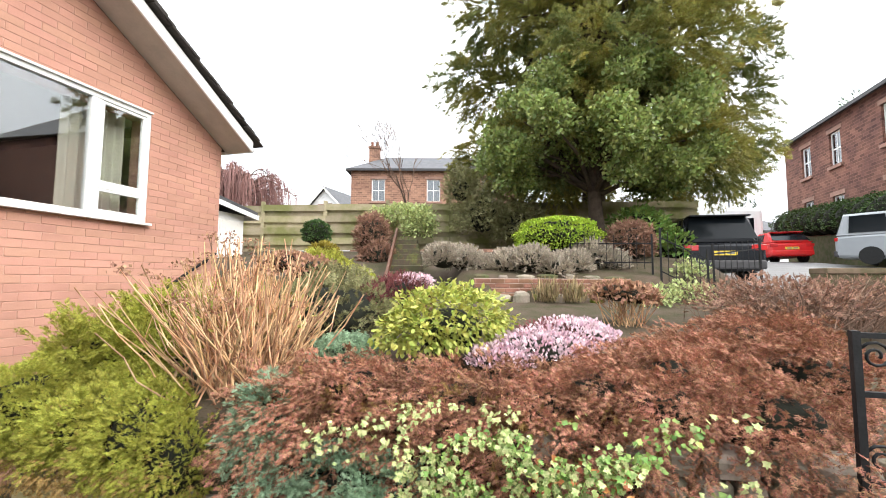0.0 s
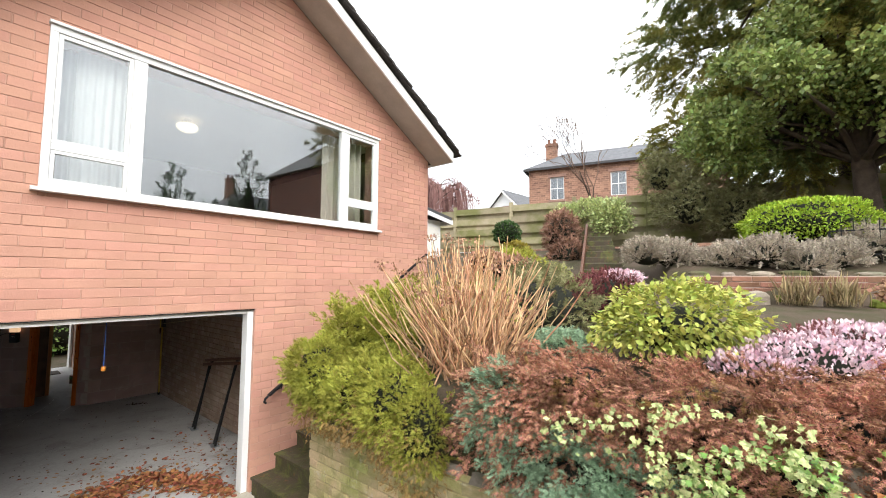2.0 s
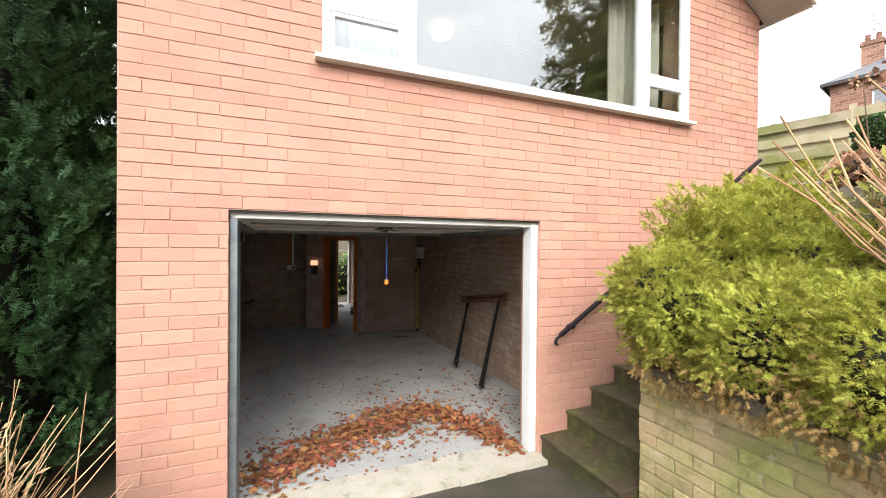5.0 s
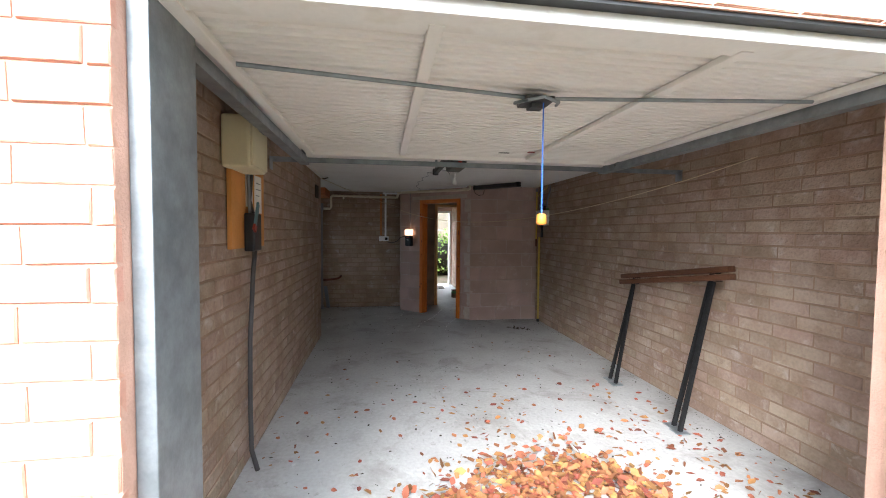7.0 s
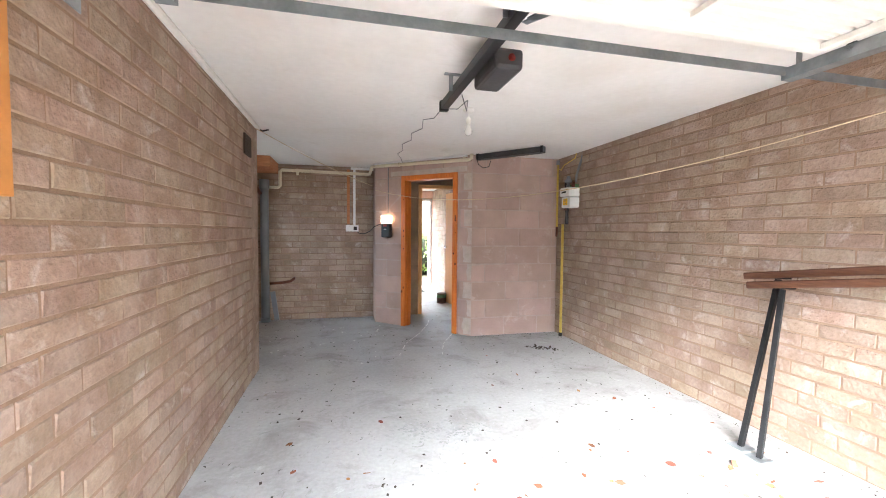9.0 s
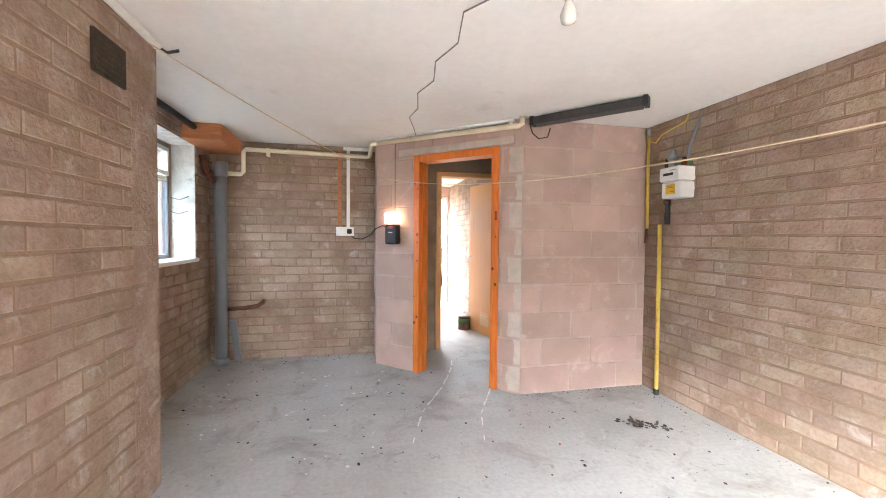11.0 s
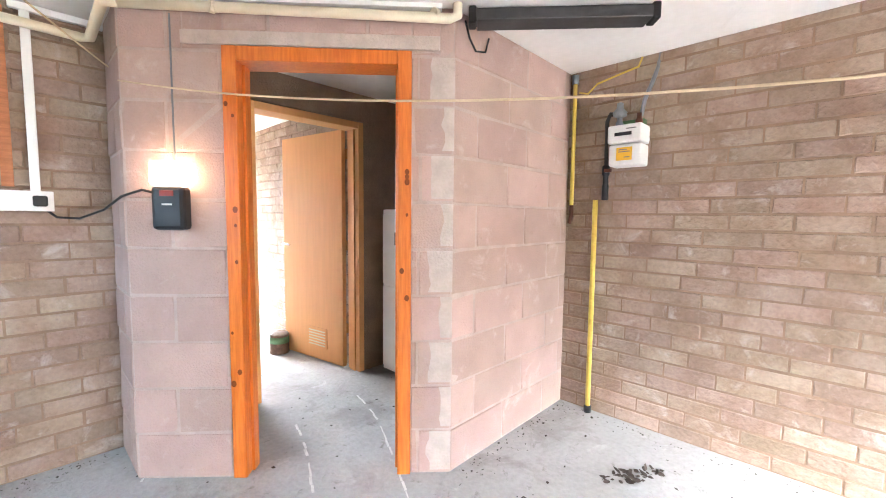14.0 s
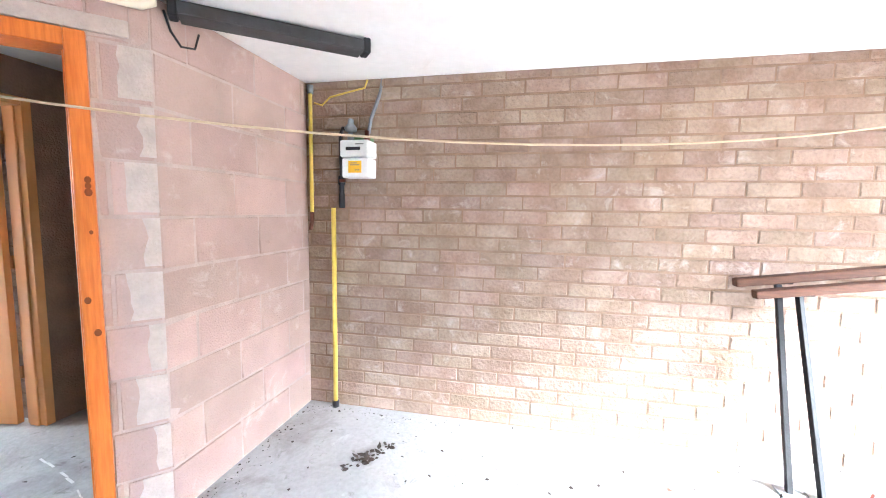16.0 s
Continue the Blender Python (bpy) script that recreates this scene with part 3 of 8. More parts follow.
def wall(name, label, mat, origin, u_dir, n_dir, length, height, thick, holes=(), base=0.0):
    us = sorted({0.0, length, *[h[0] for h in holes], *[h[1] for h in holes]})
    vs = sorted({base, height, *[h[2] for h in holes if h[2] > base], *[h[3] for h in holes]})
    us = [q for q in us if 0 <= q <= length]
    vs = [q for q in vs if base <= q <= height]
    m = wall_cells(us, vs, lambda a, b: not any(h[0] < a < h[1] and h[2] < b < h[3] for h in holes), origin, u_dir, n_dir, thick)
    me = bpy.data.meshes.new(name)
    me.from_pydata(m.v, [], m.f)
    bm = bmesh.new()
    bm.from_mesh(me)
    bmesh.ops.remove_doubles(bm, verts=bm.verts, dist=1e-4)
    bmesh.ops.recalc_face_normals(bm, faces=bm.faces)
    bm.to_mesh(me)
    bm.free()
    me.materials.append(mat)
    return structure(new(name, me), label, "wall")


# ---- foliage ----
RNG = np.random.default_rng(7)
LEAF = (np.array([(0, 0, 0), (0.28, 0.35, 0.05), (0, 0.55, -0.03), (-0.28, 0.35, 0.05), (0.22, 0.72, 0.0), (-0.22, 0.72, 0.0), (0, 1, 0)], float),
        [(0, 1, 2), (0, 2, 3), (2, 1, 4), (2, 5, 3), (2, 4, 6), (2, 6, 5)])
SIMPLE = (np.array([(0, 0, 0), (0.3, 0.5, 0.06), (0, 1, 0), (-0.3, 0.5, 0.06)], float), [(0, 1, 2), (0, 2, 3)])
IVY = (np.array([(0, 0, 0), (0.5, 0.1, 0.03), (0.32, 0.42, 0.0), (0.45, 0.7, 0.04), (0.14, 0.66, 0), (0, 1, -0.05), (-0.14, 0.66, 0),
                 (-0.45, 0.7, 0.04), (-0.32, 0.42, 0), (-0.5, 0.1, 0.03), (0, 0.4, -0.04)], float),
       [(10, 0, 1), (10, 1, 2), (10, 2, 3), (10, 3, 4), (10, 4, 5), (10, 5, 6), (10, 6, 7), (10, 7, 8), (10, 8, 9), (10, 9, 0)])


def sprig_template(pairs=5, width=0.05, spread=0.32):
    v, f = [(-width * 0.5, 0, 0), (width * 0.5, 0, 0), (0, 1, 0.05)], [(0, 1, 2)]
    for i in range(pairs):
        y = 0.12 + 0.75 * i / pairs
        s = spread * (1 - 0.6 * i / pairs)
        for sgn in (1, -1):
            k = len(v)
            v += [(0, y, 0), (sgn * s, y + s * 0.75, 0.05 * sgn * (-1) ** i), (sgn * 0.02, y + 0.14, 0.02)]
            f.append((k, k + 1, k + 2) if sgn > 0 else (k, k + 2, k + 1))
    return np.array(v, float), f


SPRIG = sprig_template()
PLUME = sprig_template(7, 0.03, 0.22)


def frames(direction, spin):
    """Rotations whose y axis is the direction, spun about it."""
    d = direction / np.linalg.norm(direction, axis=1, keepdims=True)
    ref = np.where(np.abs(d[:, 2:3]) > 0.95, np.array([[1.0, 0, 0]]), np.array([[0, 0, 1.0]]))
    s = np.cross(d, ref)
    s /= np.linalg.norm(s, axis=1, keepdims=True)
    t = np.cross(s, d)
    c, sn = np.cos(spin)[:, None], np.sin(spin)[:, None]
    return np.stack([s * c + t * sn, d, t * c - s * sn], axis=2)


def scatter(name, template, points, direction, size, mat, parent=None, spin=0.5, wide=1.0):
    """One mesh of many leaves or sprigs."""
    n = len(points)
    tv, tf = template
    R = frames(direction, RNG.normal(0, spin, n))
    size = np.broadcast_to(size, (n,))
    loc = tv[None, :, :] * size[:, None, None] * np.array([wide, 1, 1])
    verts = np.einsum("nij,nkj->nki", R, loc) + points[:, None, :]
    k = len(tv)
    faces = (np.array(tf)[None] + (np.arange(n) * k)[:, None, None]).reshape(-1, 3)
    me = bpy.data.meshes.new(name)
    me.vertices.add(n * k)
    me.vertices.foreach_set("co", verts.astype(np.float32).ravel())
    me.loops.add(len(faces) * 3)
    me.loops.foreach_set("vertex_index", faces.astype(np.int32).ravel())
    me.polygons.add(len(faces))
    me.polygons.foreach_set("loop_start", np.arange(0, len(faces) * 3, 3, dtype=np.int32))
    me.polygons.foreach_set("loop_total", np.full(len(faces), 3, dtype=np.int32))
    me.update(calc_edges=True)
    me.validate()
    me.materials.append(mat)
    ob = new(name, me)
    if parent is not None:
        ob.parent = parent
        tagged(ob, kind="stuff")
    return ob


def sprays(name, bases, dirs, length, each, size, mat, parent, droop=0.2, fan=0.3, template=None, rng=None):
    """Feathery branches: sprigs set along each of many arching axes."""
    rng = rng or RNG
    n = len(bases)
    d = dirs / np.linalg.norm(dirs, axis=1, keepdims=True)
    L = np.broadcast_to(length, (n,)) * rng.uniform(0.7, 1.25, n)
    side = np.cross(d, np.array([0.0, 0, 1.0]) + rng.normal(0, 0.25, (n, 3)))
    side /= np.linalg.norm(side, axis=1, keepdims=True)
    up = np.cross(side, d)
    s = rng.uniform(0, 1, (n, each)) ** 0.8
    w = rng.uniform(-1, 1, (n, each)) * fan * (1.05 - s) ** 0.7 * (0.35 + s)
    h = rng.normal(0, 0.05, (n, each))
    P = (bases[:, None] + d[:, None] * (L[:, None] * s)[..., None] + side[:, None] * (L[:, None] * w)[..., None]
         + up[:, None] * (L[:, None] * h)[..., None])
    P[..., 2] -= droop * L[:, None] * s ** 2
    D = d[:, None] * 0.9 + side[:, None] * (np.sign(w) * 0.55)[..., None] + rng.normal(0, 0.28, (n, each, 3))
    D[..., 2] -= droop * 1.2 * s
    P, D = P.reshape(-1, 3), D.reshape(-1, 3)
    return scatter(name, SPRIG if template is None else template, P, D, size * rng.uniform(0.6, 1.35, len(P)), mat, parent, 0.7)


def blob_points(n, blobs, shell=(0.75, 1.03), low=-0.6):
    """Points in the outer shells of ellipsoids (x, y, z, rx, ry, rz), with outward directions."""
    b = np.array(blobs, float)
    area = (b[:, 3] * b[:, 4] * b[:, 5]) ** (2 / 3)
    pts, nor = [], []
    while sum(map(len, pts)) < n:
        which = RNG.choice(len(b), n, p=area / area.sum())
        d = RNG.normal(size=(n, 3))
        d /= np.linalg.norm(d, axis=1, keepdims=True)
        keep = d[:, 2] > low
        rad = RNG.uniform(*shell, n) * (1 + 0.09 * np.sin(7 * d[:, 0] + which) * np.cos(6 * d[:, 1] + 2 * which) + 0.06 * np.sin(13 * d[:, 2] + 3 * which))
        p = b[which, :3] + d * b[which, 3:] * rad[:, None]
        # drop what lies well inside another blob
        inside = np.zeros(n, bool)
        for i in range(len(b)):
            q = ((p - b[i, :3]) / b[i, 3:])
            inside |= ((q ** 2).sum(1) < 0.45) & (which != i)
        keep &= ~inside
        nn = d / b[which, 3:]
        nn /= np.linalg.norm(nn, axis=1, keepdims=True)
        pts.append(p[keep]), nor.append(nn[keep])
    return np.concatenate(pts)[:n], np.concatenate(nor)[:n]


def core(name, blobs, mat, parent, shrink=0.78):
    # Solid dark ellipsoids behind the leaves; their colour paints the shade in the gaps.
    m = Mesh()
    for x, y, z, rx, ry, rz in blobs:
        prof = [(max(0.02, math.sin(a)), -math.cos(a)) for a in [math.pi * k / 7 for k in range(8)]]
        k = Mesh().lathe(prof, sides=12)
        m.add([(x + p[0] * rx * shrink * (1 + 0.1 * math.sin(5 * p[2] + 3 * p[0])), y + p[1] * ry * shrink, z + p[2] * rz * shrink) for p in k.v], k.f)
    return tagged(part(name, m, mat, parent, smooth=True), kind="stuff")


def bush(name, label, blobs, n, template, size, mat, up=0.4, jitter=0.5, low=-0.6, spin=0.8, wide=1.0, shell=(0.75, 1.03), inner=True,
         category="shrub", foliage="foliage", parent=None, group="", shrink=0.78, lean=(0, 0, 0)):
    b0 = blobs[0]
    root = parent or thing(name, label, category, group)
    p, nn = blob_points(n, blobs, shell, low)
    d = nn + np.array([0, 0, up]) + np.array(lean) + RNG.normal(0, jitter, (len(p), 3))
    s = size * RNG.uniform(0.65, 1.3, len(p))
    scatter(foliage, template, p, d, s, mat, root, spin, wide)
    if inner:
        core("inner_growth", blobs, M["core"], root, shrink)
    return root


# ---- ground ----
def smooth(a, b, x):
    s = min(1.0, max(0.0, (x - a) / (b - a)))
    return s * s * (3 - 2 * s)


def garden_uv(x, y):
    """Distance up the garden and across it."""
    dx, dy = x - 0.29, y + 4.98
    return 0.97 * dx + 0.243 * dy, 0.243 * dx - 0.97 * dy


SLOPE_U = [-50, 2.4, 4.5, 7.2, 9.0, 12.5, 20.0, 45, 400]
SLOPE_Z = [1.3, 1.4, 1.92, 2.15, 2.85, 3.35, 3.4, 4.6, 5.0]


def garden_z(x, y):
    u, v = garden_uv(x, y)
    z = float(np.interp(u, SLOPE_U, SLOPE_Z))
    if v > 5.4:                       # the lane beside the garden
        k = smooth(5.4, 6.2, v)
        z = z * (1 - k) + k * float(np.interp(u, [0, 5, 10, 19, 60, 400], [1.3, 1.9, 2.4, 3.35, 4.6, 5]))
    elif v > 0.3 and 7.15 < u < 9:    # raised bed behind the terrace wall
        z = max(z, 2.5 + (u - 7.15) * 0.3)
    return z


def drive_z(y):
    return float(np.interp(y, [-80, -9, -5, -0.05, 0.0, 30], [1.2, 1.15, 0.74, -0.06, -0.07, -0.07]))


def ground_z(x, y):
    if x < 2.66:
        return drive_z(y)
    if y > 0.1 and x < 5.5:
        return -0.07
    if y > -0.92 and x < 5.6:
        return -0.1
    return garden_z(x, y)


def axis_steps(*spans):
    out = []
    for a, b, n in spans:
        out += [a + (b - a) * i / n for i in range(n)]
    return out + [spans[-1][1]]


gx = axis_steps((-400, -40, 6), (-40, -6, 6), (-6, 2.655, 16), (2.655, 2.67, 1), (2.67, 5.55, 14), (5.55, 5.6, 1), (5.6, 16, 40), (16, 60, 22), (60, 400, 8))
gy = axis_steps((-400, -60, 6), (-60, -10, 12), (-10, -0.95, 36), (-0.95, -0.9, 1), (-0.9, 0.05, 3), (0.05, 0.15, 1), (0.15, 16, 26), (16, 60, 10), (60, 400, 6))
gm = Mesh()
gm.v = [(x, y, ground_z(x, y) + (0.02 * noise.noise((x * 1.7, y * 1.7, 0)) if x > 2.7 and x < 14 else 0)) for x in gx for y in gy]
ny = len(gy)
gm.f = [(i * ny + j, (i + 1) * ny + j, (i + 1) * ny + j + 1, i * ny + j + 1) for i in range(len(gx) - 1) for j in range(ny - 1)]
ground = structure(part("ground", gm, M["soil"], smooth=True), "dark garden soil sloping up from the drive", "ground")

dm = Mesh()
ys = axis_steps((-30, -9, 4), (-9, -0.12, 24))
xs = axis_steps((-1.2, 2.66, 8))
dm.v = [(x, y, drive_z(y) + 0.012) for x in xs for y in ys]
dm.f = [(i * len(ys) + j, (i + 1) * len(ys) + j, (i + 1) * len(ys) + j + 1, i * len(ys) + j + 1) for i in range(len(xs) - 1) for j in range(len(ys) - 1)]
structure(part("driveway", dm, M["drive"], smooth=True), "damp dark tarmac drive falling to the garage", "driveway")

lm = Mesh()
us, vs = axis_steps((5.0, 45, 30)), axis_steps((5.6, 17, 10))
for u in us:
    for v in vs:
        x, y = 0.29 + 0.97 * u + 0.243 * v, -4.98 + 0.243 * u - 0.97 * v
        lm.v.append((x, y, ground_z(x, y) + 0.05))
lm.f = [(i * len(vs) + j, (i + 1) * len(vs) + j, (i + 1) * len(vs) + j + 1, i * len(vs) + j + 1) for i in range(len(us) - 1) for j in range(len(vs) - 1)]
structure(part("road", lm, M["tarmac"], smooth=True), "pale worn tarmac lane rising beside the garden", "road")

# ---- house shell ----
HL, HR, HB = -0.6, 5.56, 10.4            # left, right and back faces
EAVE, APEX_X = 4.57, 2.48
PITCH = 0.56
APEX = EAVE + (HR - APEX_X) * PITCH
GAR = (0.0, 2.476, -0.3, 2.087)           # garage opening
WIN = (0.585, 4.34, 3.2, 4.625)           # picture window
shift_h = lambda h: (h[0] - HL, h[1] - HL, h[2], h[3])
front = wall("wall_front", "salmon brick gable wall with garage opening and window", M["mortar_ext"], (HL, 0.012, 0), (1, 0, 0), (0, -1, 0),
             HR - HL, EAVE, 0.29, [shift_h(GAR), shift_h(WIN)], base=-0.12)
gable = Mesh()
gable.prism([(HL, 0.012, EAVE), (HR, 0.012, EAVE), (APEX_X, 0.012, APEX)], (0, 0, 0), (0, 0.29, 0))
part("gable", gable, M["mortar_ext"], front)
wall("wall_left_front", "salmon brick side wall of the house", M["mortar_ext"], (HL, 4.6, 0), (0, -1, 0), (-1, 0, 0), 4.3, EAVE, 0.27, base=-0.12)
wall("wall_left_step", "brick return where the house widens", M["brick_int_far"], (-1.06, 4.6, 0), (1, 0, 0), (0, -1, 0), 0.8, EAVE, 0.24, base=-0.12)
wall("wall_left_back", "side wall of the garage with a small window", M["mortar_ext"], (-0.72, 4.84, 0), (0, 1, 0), (1, 0, 0), HB - 4.84, EAVE, 0.34,
     [(0.72, 1.80, 1.07, 2.1)], base=-0.12)
wall("wall_right", "salmon brick side wall above the garden", M["mortar_ext"], (HR, 0.302, 0), (0, 1, 0), (1, 0, 0), HB - 0.602, EAVE, 0.3, base=-0.12)
EXIT = (1.42, 2.5, -0.12, 2.06)
wall("wall_back", "back wall of the house with an open doorway", M["mortar_ext"], (HR, HB, 0), (-1, 0, 0), (0, 1, 0), HR + 1.06, EAVE, 0.3,
     [(HR - EXIT[1], HR - EXIT[0], EXIT[2], EXIT[3])], base=-0.12)

# roof: two slopes with verge boards and soffit
OV, EO = 0.5, 0.1
for side, x_out in (("right", HR + EO), ("left", HL - 0.12)):
    sgn = 1 if side == "right" else -1
    z_out = APEX - abs(x_out - APEX_X) * PITCH
    roof = thing("roof_" + side, "dark tiled roof slope with white verge boards", "roof")
    tagged(roof, kind="structure")
    a, b = (APEX_X, APEX), (x_out, z_out)
    m = Mesh()
    m.prism([(a[0], -OV + 0.03, a[1] + 0.03), (b[0], -OV + 0.03, b[1] + 0.03), (b[0], -OV + 0.03, b[1] + 0.17), (a[0], -OV + 0.03, a[1] + 0.17)], (0, 0, 0), (0, HB + 0.9, 0))
    part("roof_deck", m, M["roof_tile"], roof)
    m = Mesh()
    m.prism([(a[0], -OV + 0.03, a[1]), (b[0], -OV + 0.03, b[1]), (b[0], -OV + 0.03, b[1] + 0.026), (a[0], -OV + 0.03, a[1] + 0.026)], (0, 0, 0), (0, OV - 0.03, 0))
    part("soffit", m, M["soffit"], roof, "grey board soffit under the verge")
    m = Mesh()
    for k in range(2):
        p = [(a[0] + (b[0] - a[0]) * (k + e) / 2, a[1] + (b[1] - a[1]) * (k + e) / 2) for e in (0.0015, 0.9985)]
        m.prism([(p[0][0], -OV, p[0][1] - 0.02), (p[1][0], -OV, p[1][1] - 0.02), (p[1][0], -OV, p[1][1] + 0.15), (p[0][0], -OV, p[0][1] + 0.15)], (0, 0, 0), (0, 0.028, 0))
    part("bargeboard", m, M["white"], roof, "white painted bargeboard", bevel=0.003)
    # uneven tile ends along the verge
    nt = 26
    rng = random.Random(4)
    sh = []
    for k in range(4):
        tm = Mesh().box(0, 0.32, -0.06 - 0.01 * k, 0.2, 0, 0.022 + 0.003 * k)
        sh.append(tm.data("roof_tile", M["roof_tile"]))
    for i in range(nt):
        f = (i + 0.02) / nt
        ob = bpy.data.objects.new("roof_tile", rng.choice(sh))
        scene.collection.objects.link(ob)
        ob.parent = roof
        ang = math.degrees(math.atan(PITCH))
        ob.matrix_local = pose(a[0] + (b[0] - a[0]) * f, -OV + rng.uniform(-0.012, 0.012), a[1] + (b[1] - a[1]) * f + 0.175 + rng.uniform(0, 0.012), 0, ang * sgn - 4 * sgn, 0) @ Matrix.Diagonal((sgn, 1, 1, 1))
    # gutter along the eave
    gut = thing("gutter", "white plastic gutter under the eave", "gutter")
    m = Mesh()
    gx0 = x_out + 0.055 * sgn
    ring = [(gx0 + 0.055 * math.cos(t), z_out + 0.06 + 0.055 * math.sin(t)) for t in [math.pi + math.pi * k / 8 for k in range(9)]]
    ring += [(gx0 + 0.048 * math.cos(t), z_out + 0.06 + 0.048 * math.sin(t)) for t in [2 * math.pi - math.pi * k / 8 for k in range(9)]]
    m.prism([(p[0], -OV + 0.06, p[1]) for p in ring], (0, 0, 0), (0, HB + 0.8, 0))
    part("channel", m, M["white_old"], gut)
    wall_x = HR if side == "right" else HL
    if side == "right":
        run = [(gx0, 0.25, z_out + 0.02), (gx0, 0.25, z_out - 0.08), (wall_x + 0.07, 0.25, z_out - 0.32), (wall_x + 0.07, 0.25, 2.4)]
    else:
        run = [(gx0, -0.1, z_out + 0.02), (gx0, -0.08, z_out - 0.06), (wall_x - 0.05, 0.45, z_out - 0.3), (wall_x - 0.05, 0.95, z_out - 0.4), (wall_x - 0.05, 0.98, 0.0)]
    m = Mesh().tube(run, 0.034)
    part("downpipe", m, M["white_old"], gut, smooth=True)

# ---- interior of the garage ----
GL, GR, GW, GB = -0.26, 3.19, -0.72, 7.0
CEIL = 2.24
fm = Mesh().box(GL - 0.02, HR - 0.32, -0.02, 4.86, -0.1, 0.0).box(-1.0, HR - 0.32, 4.86, HB - 0.02, -0.1, 0.0)
floor = structure(part("floor", fm, M["concrete"]), "pale dusty concrete garage floor with scuffs", "floor")
tm = Mesh()
for k in range(12):
    x0 = -0.02 + k * 2.5 / 12
    tm.box(x0, x0 + 2.5 / 12, -0.13 - 0.012 * math.sin(k * 1.7), 0.26, -0.09, 0.006)
structure(part("threshold", tm, M["threshold"], bevel=0.0), "worn concrete threshold with a mossy lip", "threshold")
cm = Mesh().box(GL - 0.03, HR - 0.3, 0.31, 4.86, CEIL, CEIL + 0.24).box(GW - 0.02, HR - 0.3, 4.86, HB - 0.31, CEIL, CEIL + 0.24)
structure(part("ceiling", cm, M["ceiling"]), "stained off-white painted garage ceiling", "ceiling")

w_l = wall("wall_left", "grey-brown brick wall inside the garage", M["mortar_int"], (GL - 0.004, 0.305, 0), (0, 1, 0), (1, 0, 0), 4.53, CEIL, 0.05)
w_r = wall("wall_right_inner", "grey-brown brick party wall", M["mortar_int"], (GR + 0.004, 7.0, 0), (0, -1, 0), (-1, 0, 0), 6.695, CEIL, 0.22)
w_b = wall("wall_rear", "grey-brown brick rear wall of the garage", M["mortar_int"], (GW, GB + 0.004, 0), (1, 0, 0), (0, -1, 0), HR - 0.32 - GW, CEIL, 0.14,
           [(1.62 - GW, 2.52 - GW, -0.1, 2.03)])
w_s = wall("wall_side_lining", "brick lining round the small window", M["mortar_int"], (GW + 0.012, 4.85, 0), (0, 1, 0), (1, 0, 0), GB - 4.85, CEIL, 0.011,
           [(0.71, 1.79, 1.07, 2.1)])
DIAG_A, DIAG_B = Vector((0.935, 6.611, 0)), Vector((2.035, 5.577, 0))
dd = (DIAG_B - DIAG_A)
DL = dd.length
dd.normalize()
dn = Vector((dd.y, -dd.x, 0)).normalized()
D0, D1 = (Vector((1.247, 6.272, 0)) - DIAG_A).dot(dd), (Vector((1.875, 5.693, 0)) - DIAG_A).dot(dd)
w_d = wall("wall_diagonal", "pink concrete block wall set at an angle with a doorway", M["mortar_block"], DIAG_A - dn * 0.0, dd, dn, DL, CEIL, 0.1,
           [(D0 + 0.02, D1 - 0.02, -0.1, 2.02)])
w_f = wall("wall_flat_block", "pink concrete block wall facing the garage door", M["mortar_block"], (DIAG_B.x, DIAG_B.y, 0), (1, 0, 0), (0, -1, 0), GR - DIAG_B.x, CEIL, 0.1)
w_e = wall("wall_block_return", "short block return to the rear wall", M["mortar_block"], (DIAG_A.x, GB, 0), (0, -1, 0), (-1, 0, 0), GB - DIAG_A.y, CEIL, 0.1)
w_c = wall("wall_passage", "pale brick passage wall behind the inner door", M["mortar_int"], (2.515, HB - 0.3, 0), (0, -1, 0), (-1, 0, 0), HB - 0.3 - GB - 0.145, CEIL, 0.12)
wall("wall_passage_left", "plain passage wall", M["plaster"], (1.4, GB + 0.145, 0), (0, 1, 0), (1, 0, 0), HB - 0.3 - GB - 0.145, CEIL, 0.12)

# upper room behind the picture window
rm = Mesh().box(HL + 0.36, HR - 0.32, 0.32, 5.0, CEIL + 0.25, CEIL + 0.29)
structure(part("floor_upper", rm, M["carpet"]), "brown carpet of the room above", "floor")
rm = Mesh().box(HL + 0.36, HR - 0.32, 0.32, 5.0, 4.86, 4.9)
structure(part("ceiling_upper", rm, M["plaster"]), "pale ceiling of the room above", "ceiling")
wall("wall_upper_back", "dim papered wall of the room above", M["dark_room"], (HL + 0.36, 5.0, 2.53), (1, 0, 0), (0, -1, 0), HR - HL - 0.68, 2.33, 0.1)
wall("wall_upper_left", "dim papered side wall above", M["dark_room"], (HL + 0.352, 0.31, 2.53), (0, 1, 0), (1, 0, 0), 4.68, 2.33, 0.01)
wall("wall_upper_right", "dim papered side wall above", M["dark_room"], (HR - 0.302, 4.99, 2.53), (0, -1, 0), (-1, 0, 0), 4.68, 2.33, 0.01)

# ---- picture window ----
def bars(m, x0, x1, y0, y1, z0, z1, w, inner=()):
    m.box(x0, x1, y0, y1, z0, z0 + w).box(x0, x1, y0, y1, z1 - w, z1)
    m.box(x0, x0 + w, y0, y1, z0 + w, z1 - w).box(x1 - w, x1, y0, y1, z0 + w, z1 - w)
    return m


